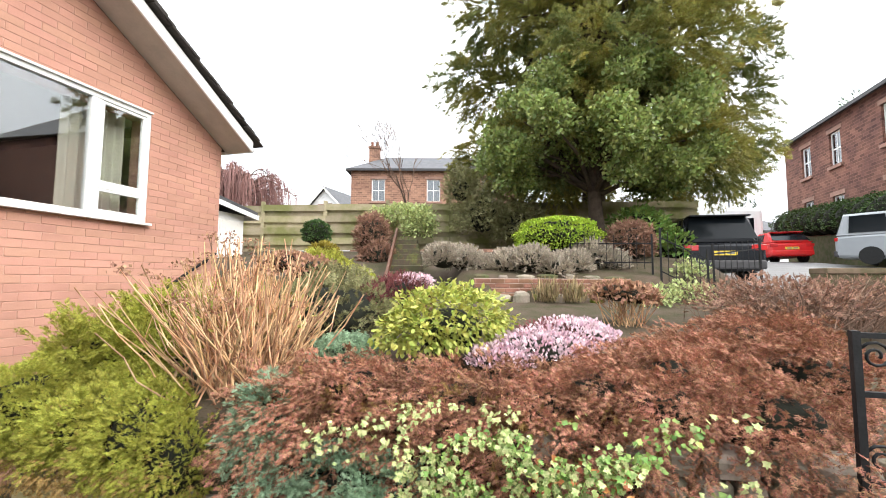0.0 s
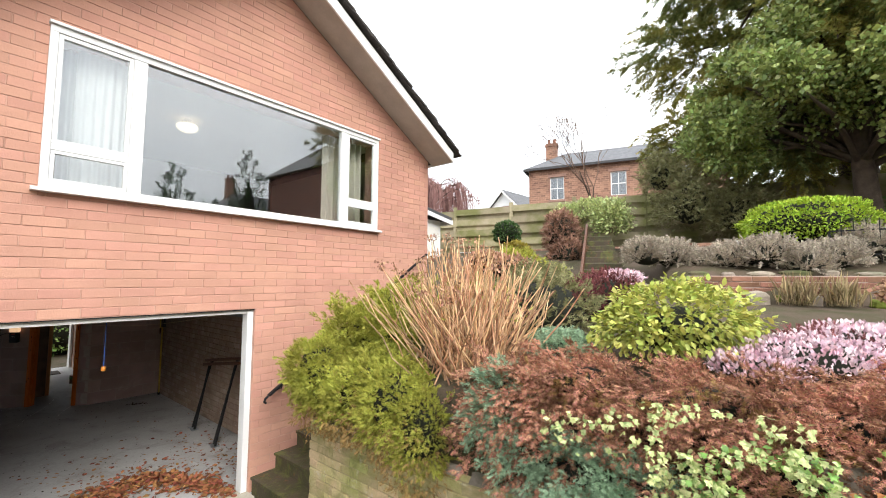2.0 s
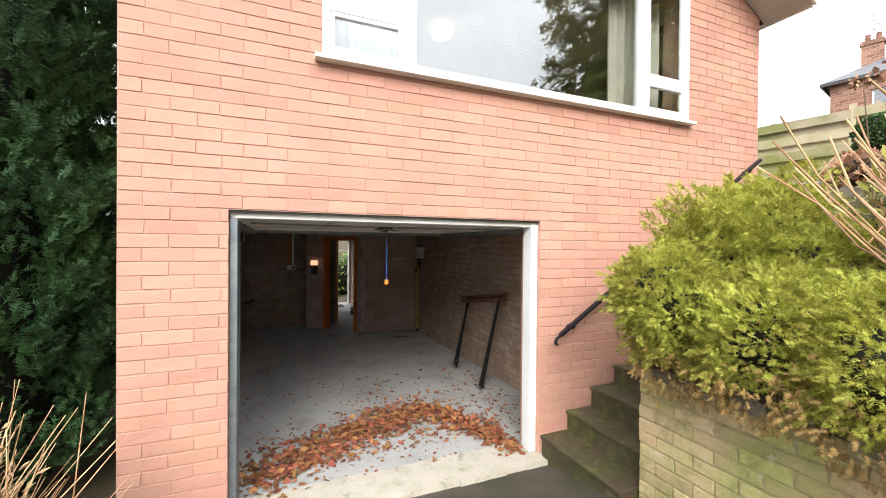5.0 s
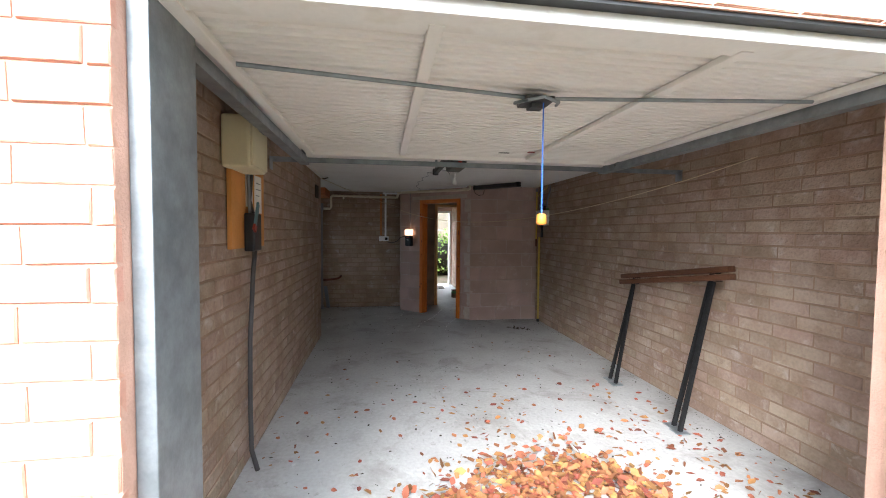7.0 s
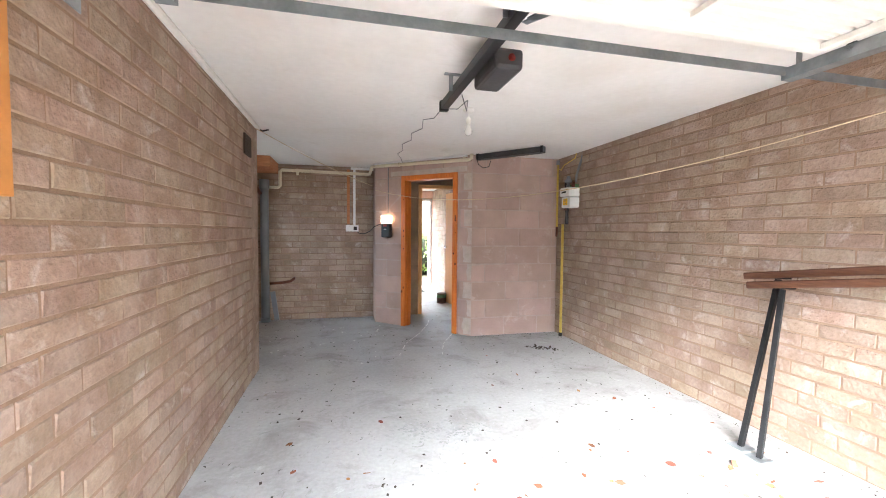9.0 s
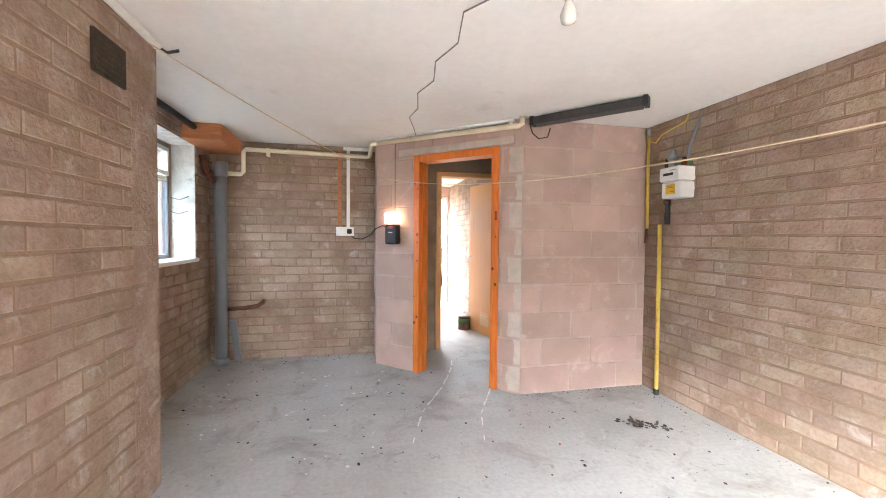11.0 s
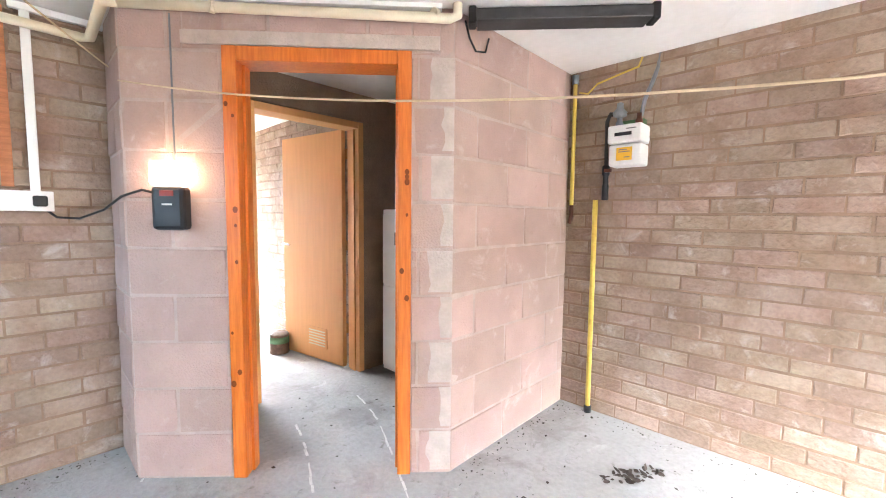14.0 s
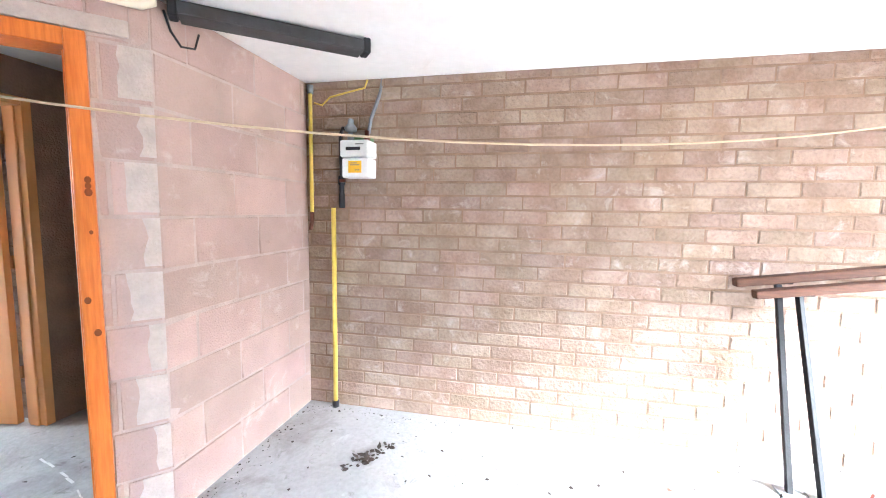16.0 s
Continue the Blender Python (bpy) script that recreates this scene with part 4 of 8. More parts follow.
w1 = structure(thing("window_1", "white framed picture window with two narrow side lights", "window"), "white framed picture window with two narrow side lights", "window")
x0, x1, z0, z1 = WIN
m1, m2 = 1.235, 3.69
m = bars(Mesh(), x0, x1, -0.02, 0.07, z0, z1, 0.055)
part("window_frame", m, M["white"], w1, bevel=0.004)
for mx in (m1, m2):
    part("mullion", Mesh().box(mx - 0.055, mx + 0.055, -0.015, 0.065, z0 + 0.055, z1 - 0.055), M["white"], w1, bevel=0.004)
for a, b, tz in ((x0 + 0.055, m1 - 0.055, 3.565), (m2 + 0.055, x1 - 0.055, 3.56)):
    part("transom", Mesh().box(a, b, -0.012, 0.06, tz - 0.028, tz + 0.028), M["white"], w1, bevel=0.004)
    part("casement", bars(Mesh(), a + 0.002, b - 0.002, -0.008, 0.04, tz + 0.03, z1 - 0.058, 0.035), M["white"], w1, bevel=0.003)
    part("casement", bars(Mesh(), a + 0.002, b - 0.002, -0.008, 0.04, z0 + 0.058, tz - 0.03, 0.03), M["white"], w1, bevel=0.003)
    for c, d in ((z0 + 0.09, tz - 0.06), (tz + 0.065, z1 - 0.093)):
        g = part("pane", Mesh().box(a + 0.037, b - 0.037, 0.012, 0.018, c, d), GLASS, w1)
        g.visible_shadow = False
g = part("pane", Mesh().box(m1 + 0.055, m2 - 0.055, 0.012, 0.018, z0 + 0.055, z1 - 0.055), GLASS, w1)
g.visible_shadow = False
m = Mesh().prism([(x0 - 0.05, -0.075, z0 - 0.035), (x0 - 0.05, -0.075, z0 - 0.005), (x0 - 0.05, -0.02, z0 + 0.002), (x0 - 0.05, 0.06, z0 + 0.002), (x0 - 0.05, 0.06, z0 - 0.035)], (0, 0, 0), (x1 - x0 + 0.1, 0, 0))
part("window_sill", m, M["white"], w1, bevel=0.004)
m = Mesh().box(x0 - 0.01, x1 + 0.01, -0.05, 0.03, z1 + 0.002, z1 + 0.028)
part("drip_bead", m, M["white"], w1, bevel=0.003)


def curtain(label, xa, xb, y, za, zb, mat, folds, depth=0.035):
    n = folds * 8
    top = [(xa + (xb - xa) * i / n, y + depth * math.sin(2 * math.pi * folds * i / n) + 0.3 * depth * math.sin(9.7 * i / n + folds)) for i in range(n + 1)]
    m = Mesh()
    for off in (0, 0.006):
        k = len(m.v)
        m.v += [(p[0], p[1] + off, z) for z in (za, zb) for p in top]
        m.f += [(k + i, k + i + 1, k + n + 2 + i, k + n + 1 + i) for i in range(n)]
    return tagged(part("curtain", m, mat, smooth=True), label, "curtain", "curtains of the upper room")


curtain("cream pleated curtain drawn back beside the window", 3.52, 4.22, 0.28, 2.6, 4.72, M["curtain"], 7)
curtain("cream pleated curtain drawn back beside the narrow light", 0.62, 1.02, 0.28, 2.6, 4.72, M["net"], 5)
curtain("white net curtain hanging in the narrow light", 0.8, 1.22, 0.2, 3.0, 4.7, M["net"], 6, 0.015)
cl = thing("ceiling_lamp", "lit round glass ceiling lamp in the upper room", "lamp", at=(0, 0, 0))
part("rose", Mesh().lathe([(0.06, 4.86), (0.06, 4.83), (0.03, 4.79)], (2.35, 2.1, 0)), M["white"], cl, smooth=True)
part("shade", Mesh().lathe([(0.03, 4.8), (0.13, 4.78), (0.15, 4.745), (0.12, 4.7), (0.06, 4.67), (0.01, 4.665)], (2.35, 2.1, 0)), M["ceiling_lamp"], cl, "lit cream glass shade", smooth=True)


# ---- garage door, opener and fittings ----
gf = structure(thing("garage_door_frame", "white timber frame lining the garage opening", "door frame"), "white timber frame lining the garage opening", "door frame")
part("jamb", Mesh().box(0.002, 0.05, 0.06, 0.302, 0.008, 2.033), M["galv"], gf, "blue-grey painted steel jamb", bevel=0.003)
part("jamb", Mesh().box(2.405, 2.474, 0.045, 0.17, 0.008, 2.06), M["white"], gf, bevel=0.004)
part("head", Mesh().box(0.002, 2.474, 0.06, 0.16, 2.035, 2.083), M["white_old"], gf, bevel=0.003)
part("lintel_strip", Mesh().box(0.0, 2.476, 0.02, 0.058, 2.075, 2.0865), M["black"], gf)

gd = thing("garage_door", "white ribbed steel up-and-over garage door, raised open", "garage door")
DX0, DX1, DY0, DY1, DZ = 0.07, 2.37, 0.1, 2.06, 2.055
m = Mesh()
ribs = 40
prof = []
for i in range(ribs):
    y = DY0 + (DY1 - DY0) * i / ribs
    s = (DY1 - DY0) / ribs
    prof += [(y, DZ), (y + s * 0.55, DZ), (y + s * 0.68, DZ + 0.012), (y + s * 0.88, DZ + 0.012)]
prof.append((DY1, DZ))
k = len(prof)
for x in (DX0, DX1):
    m.v += [(x, p[0], p[1]) for p in prof] + [(x, p[0], p[1] + 0.004) for p in prof]
m.f = [(i, i + 1, 2 * k + i + 1, 2 * k + i) for i in range(k - 1)] + [(k + i, 3 * k + i, 3 * k + i + 1, k + i + 1) for i in range(k - 1)]
part("panel", m, M["door_sheet"], gd)
m = Mesh().box(DX0 - 0.01, DX1 + 0.01, DY1, DY1 + 0.035, DZ - 0.03, DZ + 0.03)
part("bottom_edge", m, M["door_sheet"], gd, bevel=0.004)
for x in (DX0, DX1):
    part("side_rail", Mesh().box(x - 0.022, x + 0.022, DY0, DY1, DZ - 0.028, DZ - 0.003), M["door_sheet"], gd, bevel=0.003)
for x in (0.73, 1.69):
    part("stiffener", Mesh().box(x - 0.022, x + 0.022, DY0 + 0.02, DY1 - 0.06, DZ - 0.024, DZ - 0.002), M["door_sheet"], gd, bevel=0.003)
for a, b in (((DX0 + 0.05, 1.55), (1.16, 0.66)), ((DX1 - 0.05, 1.55), (1.26, 0.66)), ((DX0 + 0.04, 0.45), (1.16, 0.6)), ((DX1 - 0.04, 0.45), (1.26, 0.6))):
    if a[1] < 1:
        part("lock_bar", Mesh().tube([(a[0], a[1], DZ - 0.034), (b[0], b[1], DZ - 0.034)], 0.008, 6), M["galv"], gd)
hub = part("lock", Mesh().box(1.15, 1.27, 0.57, 0.69, DZ - 0.05, DZ - 0.03).box(1.18, 1.24, 0.6, 0.66, DZ - 0.07, DZ - 0.05), M["dark_grey"], gd, "dark lock mechanism with springs", bevel=0.004)
part("lock_spring", Mesh().tube([(1.12, 0.63, DZ - 0.05), (1.15, 0.55, DZ - 0.06), (1.21, 0.53, DZ - 0.05), (1.28, 0.56, DZ - 0.06), (1.3, 0.63, DZ - 0.05)], 0.007, 6), M["galv"], gd)
for a, b, c in (((1.42, 1.86), (1.5, 1.885), "ink"), ((1.62, 1.8), (1.67, 1.83), "red_plastic")):
    part("sticker", Mesh().box(a[0], b[0], a[1], b[1], DZ - 0.004, DZ - 0.001), M[c], gd)

for x in (0.0, 2.44):
    tr = thing("door_track", "grey steel sliding track beside the raised door", "track", "garage door tracks")
    part("channel", Mesh().box(x - 0.03, x + 0.03, 0.2, 2.25, 1.98, 1.99).box(x - 0.03, x - 0.024, 0.2, 2.25, 1.99, 2.03).box(x + 0.024, x + 0.03, 0.2, 2.25, 1.99, 2.03), M["galv"], tr)
    part("roller", Mesh().lathe([(0.01, -0.03), (0.028, -0.02), (0.028, 0.02), (0.01, 0.03)], (x, 2.0, 2.015), "x", 12), M["dark_grey"], tr, smooth=True)
    part("hanger", Mesh().bar((x, 2.2, 2.0), (x, 2.2, CEIL), 0.03, 0.004), M["galv"], tr)
cb = thing("cross_bar", "galvanised steel bar carrying the door tracks", "bar")
part("bar", Mesh().box(GL + 0.03, GR - 0.03, 2.23, 2.27, 2.03, 2.034).box(GL + 0.03, GR - 0.03, 2.23, 2.234, 1.995, 2.03), M["galv"], cb)
for x, s in ((GL + 0.012, 1), (GR - 0.012, -1)):
    part("wall_bracket", Mesh().box(min(x, x + s * 0.004), max(x, x + s * 0.004), 2.21, 2.29, 1.94, 2.035).box(min(x, x + s * 0.06), max(x, x + s * 0.06), 2.232, 2.268, 2.03, 2.036), M["galv"], cb)

op = thing("door_opener", "black electric door opener on a ceiling rail", "door opener")
part("rail", Mesh().box(1.15, 1.2, 0.3, 3.5, 2.12, 2.17), M["black"], op, bevel=0.004)
part("motor_housing", Mesh().box(1.2, 1.345, 2.62, 2.95, 2.06, 2.16), M["dark_grey"], op, "rounded dark grey motor housing", bevel=0.02)
part("status_lens", Mesh().lathe([(0.0, 0.0), (0.018, 0.0), (0.015, 0.006), (0.0, 0.008)], (1.28, 2.612, 2.11), "y", 16), M["red_plastic"], op, "red lens", smooth=True)
for y in (3.2, 2.35):
    part("ceiling_strap", Mesh().bar((1.14, y, 2.14), (1.14, y, CEIL), 0.025, 0.004).bar((1.1, y, CEIL - 0.004), (1.24, y, CEIL - 0.004), 0.03, 0.006), M["galv"], op)
part("arm", Mesh().bar((1.22, 2.35, 2.13), (1.36, 2.02, 2.09), 0.03, 0.005).bar((1.22, 2.3, 2.12), (1.3, 2.05, 2.1), 0.03, 0.005), M["galv"], op)
part("end_stop", Mesh().box(1.145, 1.205, 3.5, 3.54, 2.11, 2.18), M["black"], op, bevel=0.006)

pc = thing("pull_cord", "blue release cord with an orange toggle hanging from the door", "pull cord")
part("cord", Mesh().tube([(1.21, 0.545, 1.985), (1.21, 0.545, 1.55)], 0.003, 8), M["blue_cord"], pc)
part("toggle", Mesh().lathe([(0.01, 1.552), (0.019, 1.546), (0.02, 1.512), (0.01, 1.506)], (1.21, 0.545, 0), sides=14), M["cord_bob"], pc, smooth=True)

bl = thing("pendant_bulb", "bare bulb hanging from a white ceiling rose", "lamp")
part("rose", Mesh().lathe([(0.045, CEIL), (0.045, CEIL - 0.012), (0.02, CEIL - 0.03)], (1.45, 3.85, 0)), M["white_old"], bl, smooth=True)
part("flex", Mesh().tube([(1.45, 3.85, CEIL - 0.03), (1.45, 3.85, CEIL - 0.07)], 0.004, 6), M["white_old"], bl)
part("holder", Mesh().lathe([(0.012, CEIL - 0.06), (0.019, CEIL - 0.075), (0.019, CEIL - 0.115)], (1.45, 3.85, 0)), M["white_old"], bl, smooth=True)
part("bulb", Mesh().lathe([(0.012, CEIL - 0.115), (0.016, CEIL - 0.13), (0.03, CEIL - 0.165), (0.026, CEIL - 0.19), (0.008, CEIL - 0.2)], (1.45, 3.85, 0)), M["bulb"], bl, "clear glass bulb", smooth=True)

# loose cable stapled across the ceiling
pts = [(1.28, 3.45, CEIL - 0.03), (1.33, 3.5, CEIL - 0.12), (1.36, 3.58, CEIL - 0.02), (1.32, 3.7, CEIL - 0.05), (1.24, 3.85, CEIL - 0.01), (1.22, 4.05, CEIL - 0.03), (1.16, 4.2, CEIL - 0.006),
       (1.2, 4.45, CEIL - 0.015), (1.14, 4.7, CEIL - 0.006), (1.18, 4.95, CEIL - 0.012), (1.12, 5.2, CEIL - 0.006), (1.17, 5.5, CEIL - 0.01), (1.14, 5.75, CEIL - 0.006), (1.22, 6.05, CEIL - 0.008), (1.26, 6.2, CEIL - 0.03)]
tagged(part("ceiling_cable", Mesh().tube(pts, 0.0035, 6), M["soil_pipe"], smooth=True), "thin grey cable stapled loosely along the ceiling", "cable")

tl = thing("tube_light", "dark grey batten light fitting on the ceiling", "light fitting")
ta, tb = Vector((2.1, 5.52, CEIL - 0.035)), Vector((2.62, 4.9, CEIL - 0.035))
part("batten", Mesh().bar(ta, tb, 0.075, 0.06), M["dark_grey"], tl, bevel=0.012)
td = (tb - ta).normalized()
part("reflector", Mesh().bar(ta + td * 0.02 - Vector((0, 0, 0.03)), tb - td * 0.02 - Vector((0, 0, 0.03)), 0.11, 0.012), M["dark_grey"], tl, bevel=0.004)
part("end_cap", Mesh().bar(tb - td * 0.015, tb + td * 0.02, 0.085, 0.075), M["black"], tl, bevel=0.008)
part("end_cap", Mesh().bar(ta - td * 0.02, ta + td * 0.015, 0.085, 0.075), M["black"], tl, bevel=0.008)
part("flex", Mesh().tube([ta + Vector((-0.02, 0.03, -0.01)), (2.1, 5.54, 2.12), (2.16, 5.55, 2.08), (2.24, 5.555, 2.1), (2.26, 5.55, 2.17)], 0.005, 6), M["black"], tl)

# ---- doorway in the angled wall ----
def door_frame(name, label, a, d, n, width, height, mat, face=0.07, depth=0.14, proud=0.02, knots=0):
    root = structure(thing(name, label, "door frame"), label, "door frame")
    a = Vector(a)
    def piece(nm, u0, u1, z0, z1, w0, w1):
        m = Mesh()
        base = [a + d * u + n * w for u, w in ((u0, w0), (u1, w0), (u1, w1), (u0, w1))]
        m.prism([p + Vector((0, 0, z0)) for p in base], (0, 0, 0), (0, 0, z1 - z0))
        return part(nm, m, mat, root, bevel=0.004)
    piece("jamb", 0, face, 0.004, height, -depth, proud)
    piece("jamb", width - face, width, 0.004, height, -depth, proud)
    piece("head", face, width - face, height - face, height, -depth, proud - 0.002)
    piece("stop", face, face + 0.014, 0.004, height - face, -depth * 0.75, -0.035)
    piece("stop", width - face - 0.014, width - face, 0.004, height - face, -depth * 0.75, -0.035)
    rng = random.Random(3)
    for i in range(knots):
        u = rng.choice((0.015, face - 0.02, width - face + 0.02, width - 0.02))
        z = rng.uniform(0.2, height - 0.1)
        c = a + d * u + n * (proud + 0.0015) + Vector((0, 0, z))
        r = rng.uniform(0.006, 0.013)
        m = Mesh()
        m.add([c + d * (r * math.cos(t)) + Vector((0, 0, r * 1.3 * math.sin(t))) for t in [math.pi * k / 5 for k in range(10)]], [tuple(range(10))])
        part("knot", m, M["knot"], root)
    return root


door_frame("door_1", "varnished orange pine door frame without a door", DIAG_A + dd * D0, dd, dn, D1 - D0, 2.04, M["pine"], 0.064, 0.13, 0.022, knots=14)
m = Mesh()
m.prism([DIAG_A + dd * (D0 - 0.18) + dn * 0.004 + Vector((0, 0, 2.045)), DIAG_A + dd * (D1 + 0.13) + dn * 0.004 + Vector((0, 0, 2.045)),
         DIAG_A + dd * (D1 + 0.13) + dn * 0.004 + Vector((0, 0, 2.11)), DIAG_A + dd * (D0 - 0.18) + dn * 0.004 + Vector((0, 0, 2.105))], (0, 0, 0), dn * 0.014)
structure(part("lintel", m, M["mortar_smear"], bevel=0.004), "grey cement-smeared lintel above the doorway", "lintel")
door_frame("door_2", "light wood inner door frame", (1.625, GB, 0), Vector((1, 0, 0)), Vector((0, -1, 0)), 0.89, 2.02, M["door_leaf"], 0.05, 0.145, 0.012)
dl = thing("inner_door", "light wood veneer door standing wide open", "door")
part("leaf", Mesh().box(-0.04, 0.0, 0.0, 0.81, 0.012, 1.98), M["door_leaf"], dl, bevel=0.003)
part("vent_grille", Mesh().box(-0.048, -0.04, 0.2, 0.46, 0.12, 0.3), M["door_leaf"], dl, "small grille low in the door", bevel=0.002)
for i in range(6):
    part("grille_slat", Mesh().box(-0.052, -0.046, 0.22, 0.44, 0.14 + i * 0.025, 0.15 + i * 0.025), M["cream_box"], dl)
part("handle", Mesh().tube([(-0.04, 0.75, 1.02), (-0.085, 0.75, 1.02), (-0.09, 0.65, 1.02)], 0.009, 8), M["chrome"], dl, "chrome lever handle", smooth=True)
for z in (0.3, 1.0, 1.75):
    part("hinge", Mesh().box(-0.004, 0.01, -0.02, 0.005, z, z + 0.08), M["chrome"], dl)
dl.matrix_basis = pose(2.462, 7.17, 0, 0, 0, 9)

tin = thing("paint_tin", "rusty old paint tin on the passage floor", "tin")
part("can", Mesh().lathe([(0.085, 0.002), (0.088, 0.01), (0.085, 0.02), (0.085, 0.17), (0.089, 0.18), (0.08, 0.185)], (2.22, 7.93, 0)), M["tin"], tin, smooth=True)
part("tin_label", Mesh().lathe([(0.0862, 0.1), (0.0866, 0.1), (0.0866, 0.16), (0.0862, 0.16)], (2.22, 7.93, 0)), M["tin_label"], tin, "torn green paper label", smooth=True)
part("bail", Mesh().tube([(2.22 + 0.09 * math.cos(a), 7.93, 0.16 + 0.06 * math.sin(a)) for a in [math.pi * k / 8 for k in range(9)]], 0.003, 6), M["galv"], tin)

cab = thing("white_cabinet", "narrow white appliance standing in the lobby", "appliance")
part("body", Mesh().box(2.64, 3.15, 6.42, 6.9, 0.02, 1.34), M["meter"], cab, bevel=0.01)
part("door", Mesh().box(2.62, 2.638, 6.44, 6.88, 0.06, 0.72), M["meter"], cab, bevel=0.006)
part("door", Mesh().box(2.62, 2.638, 6.44, 6.88, 0.74, 1.3), M["meter"], cab, bevel=0.006)
part("control_panel", Mesh().box(2.612, 2.62, 6.6, 6.72, 1.06, 1.16), M["black"], cab)
part("badge", Mesh().box(2.612, 2.62, 6.62, 6.7, 0.8, 0.92), M["soil_pipe"], cab)
mat_ = Mesh().box(1.6, 2.2, 9.35, 9.85, 0.0, 0.014)
tagged(part("doormat", mat_, M["litter_dark"], bevel=0.004), "dark doormat inside the far doorway", "doormat")
ed = structure(thing("door_3", "timber frame round the open back doorway", "door frame"), "timber frame round the open back doorway", "door frame")
part("jamb", Mesh().box(1.422, 1.46, 10.14, 10.38, 0.0, 2.056), M["door_leaf"], ed, bevel=0.003)
part("jamb", Mesh().box(2.45, 2.495, 10.14, 10.38, 0.0, 2.056), M["white_old"], ed, bevel=0.003)
part("head", Mesh().box(1.46, 2.45, 10.14, 10.38, 2.01, 2.056), M["white_old"], ed, bevel=0.003)

# ---- sensor light, socket and pipes ----
lc = Vector((1.108, 6.449, 0)) + dn * 0.0
lu = (lc - DIAG_A).dot(dd)
LP = DIAG_A + dd * lu
sl = thing("sensor_lamp", "black plug-in wall lamp with a glowing diffuser", "lamp")
def on_diag(m, u0, u1, z0, z1, w0, w1):
    base = [DIAG_A + dd * u + dn * w for u, w in ((u0, w0), (u1, w0), (u1, w1), (u0, w1))]
    return m.prism([p + Vector((0, 0, z0)) for p in base], (0, 0, 0), (0, 0, z1 - z0))
part("body", on_diag(Mesh(), lu - 0.072, lu + 0.072, 1.21, 1.405, 0.014, 0.085), M["black"], sl, bevel=0.018)
part("diffuser", on_diag(Mesh(), lu - 0.075, lu + 0.075, 1.407, 1.515, 0.016, 0.09), M["lamp_white"], sl, "glowing warm white diffuser", bevel=0.016)
part("sensor_eye", on_diag(Mesh(), lu - 0.03, lu + 0.03, 1.36, 1.385, 0.084, 0.089), M["red_plastic"], sl, "small red indicator", bevel=0.002)
part("badge", on_diag(Mesh(), lu - 0.022, lu + 0.022, 1.32, 1.328, 0.0845, 0.0865), M["paper"], sl)
p0 = LP - dd * 0.06 + dn * 0.03 + Vector((0, 0, 1.37))
part("cable", Mesh().tube([p0, p0 - dd * 0.08 + Vector((0, 0, 0.02)), DIAG_A + dn * 0.02 + Vector((0.0, 0, 1.36)), (0.88, 6.8, 1.3), (0.8, 6.95, 1.255), (0.72, 6.975, 1.26), (0.665, 6.97, 1.315)], 0.006, 8), M["black"], sl, smooth=True)

so = thing("wall_socket", "white double socket with a black plug", "socket")
part("back_box", Mesh().box(0.53, 0.71, GB - 0.055, GB - 0.008, 1.29, 1.38), M["white"], so, bevel=0.006)
part("faceplate", Mesh().box(0.528, 0.712, GB - 0.062, GB - 0.055, 1.288, 1.382), M["white"], so, bevel=0.003)
part("plug", Mesh().box(0.64, 0.69, GB - 0.1, GB - 0.062, 1.31, 1.36), M["black"], so, bevel=0.008)
part("switch", Mesh().box(0.57, 0.585, GB - 0.066, GB - 0.062, 1.35, 1.37), M["white_old"], so)
part("conduit", Mesh().box(0.635, 0.67, GB - 0.034, GB - 0.008, 1.382, 2.2), M["white"], so, "white cable trunking", bevel=0.003)
part("conduit", Mesh().box(0.6, 0.93, GB - 0.034, GB - 0.008, 2.2, 2.232), M["white"], so, "white cable trunking", bevel=0.003)
tagged(part("batten", Mesh().box(0.545, 0.585, GB - 0.03, GB - 0.008, 1.4, 2.2), M["beam"], bevel=0.002), "reddish timber strip fixed up the rear wall", "batten")

wp = thing("waste_pipe", "cream pipe running below the ceiling to the soil stack", "pipe")
q = DIAG_A + dn * 0.045
path = [(-0.52, GB - 0.05, 1.9), (-0.4, GB - 0.05, 1.9), (-0.375, GB - 0.05, 1.925), (-0.375, GB - 0.05, 2.125), (-0.35, GB - 0.05, 2.15), (0.84, GB - 0.05, 2.135), (0.875, GB - 0.06, 2.14), (q.x - 0.02, q.y + 0.0, 2.19), (q.x + 0.03, q.y - 0.03, 2.195)]
part("pipe", Mesh().tube(path, 0.022, 12), M["cream_pipe"], wp, smooth=True)
r0, r1 = DIAG_A + dn * 0.045 + dd * 0.03, DIAG_B + dn * 0.045 - dd * 0.02
part("pipe", Mesh().tube([r0 + Vector((0, 0, 2.195)), r1 + Vector((0, 0, 2.175)), r1 + dd * 0.03 + Vector((0, 0, 2.19)), r1 + dd * 0.03 + Vector((0, 0, CEIL))], 0.022, 12), M["cream_pipe"], wp, smooth=True)
for f in (0.28, 0.95):
    c = r0.lerp(r1, f)
    part("clip", Mesh().lathe([(0.027, -0.012), (0.027, 0.012)], (c.x, c.y, 2.19), "x", 12), M["cream_pipe"], wp)
part("clip", Mesh().lathe([(0.027, -0.012), (0.027, 0.012)], (0.05, GB - 0.05, 2.148), "x", 12), M["cream_pipe"], wp)
part("clip", Mesh().box(-0.155, -0.13, GB - 0.07, GB - 0.008, 2.09, 2.17), M["cream_pipe"], wp)
m = on_diag(Mesh(), 0.02, DL - 0.06, CEIL - 0.022, CEIL - 0.001, 0.012, 0.05)
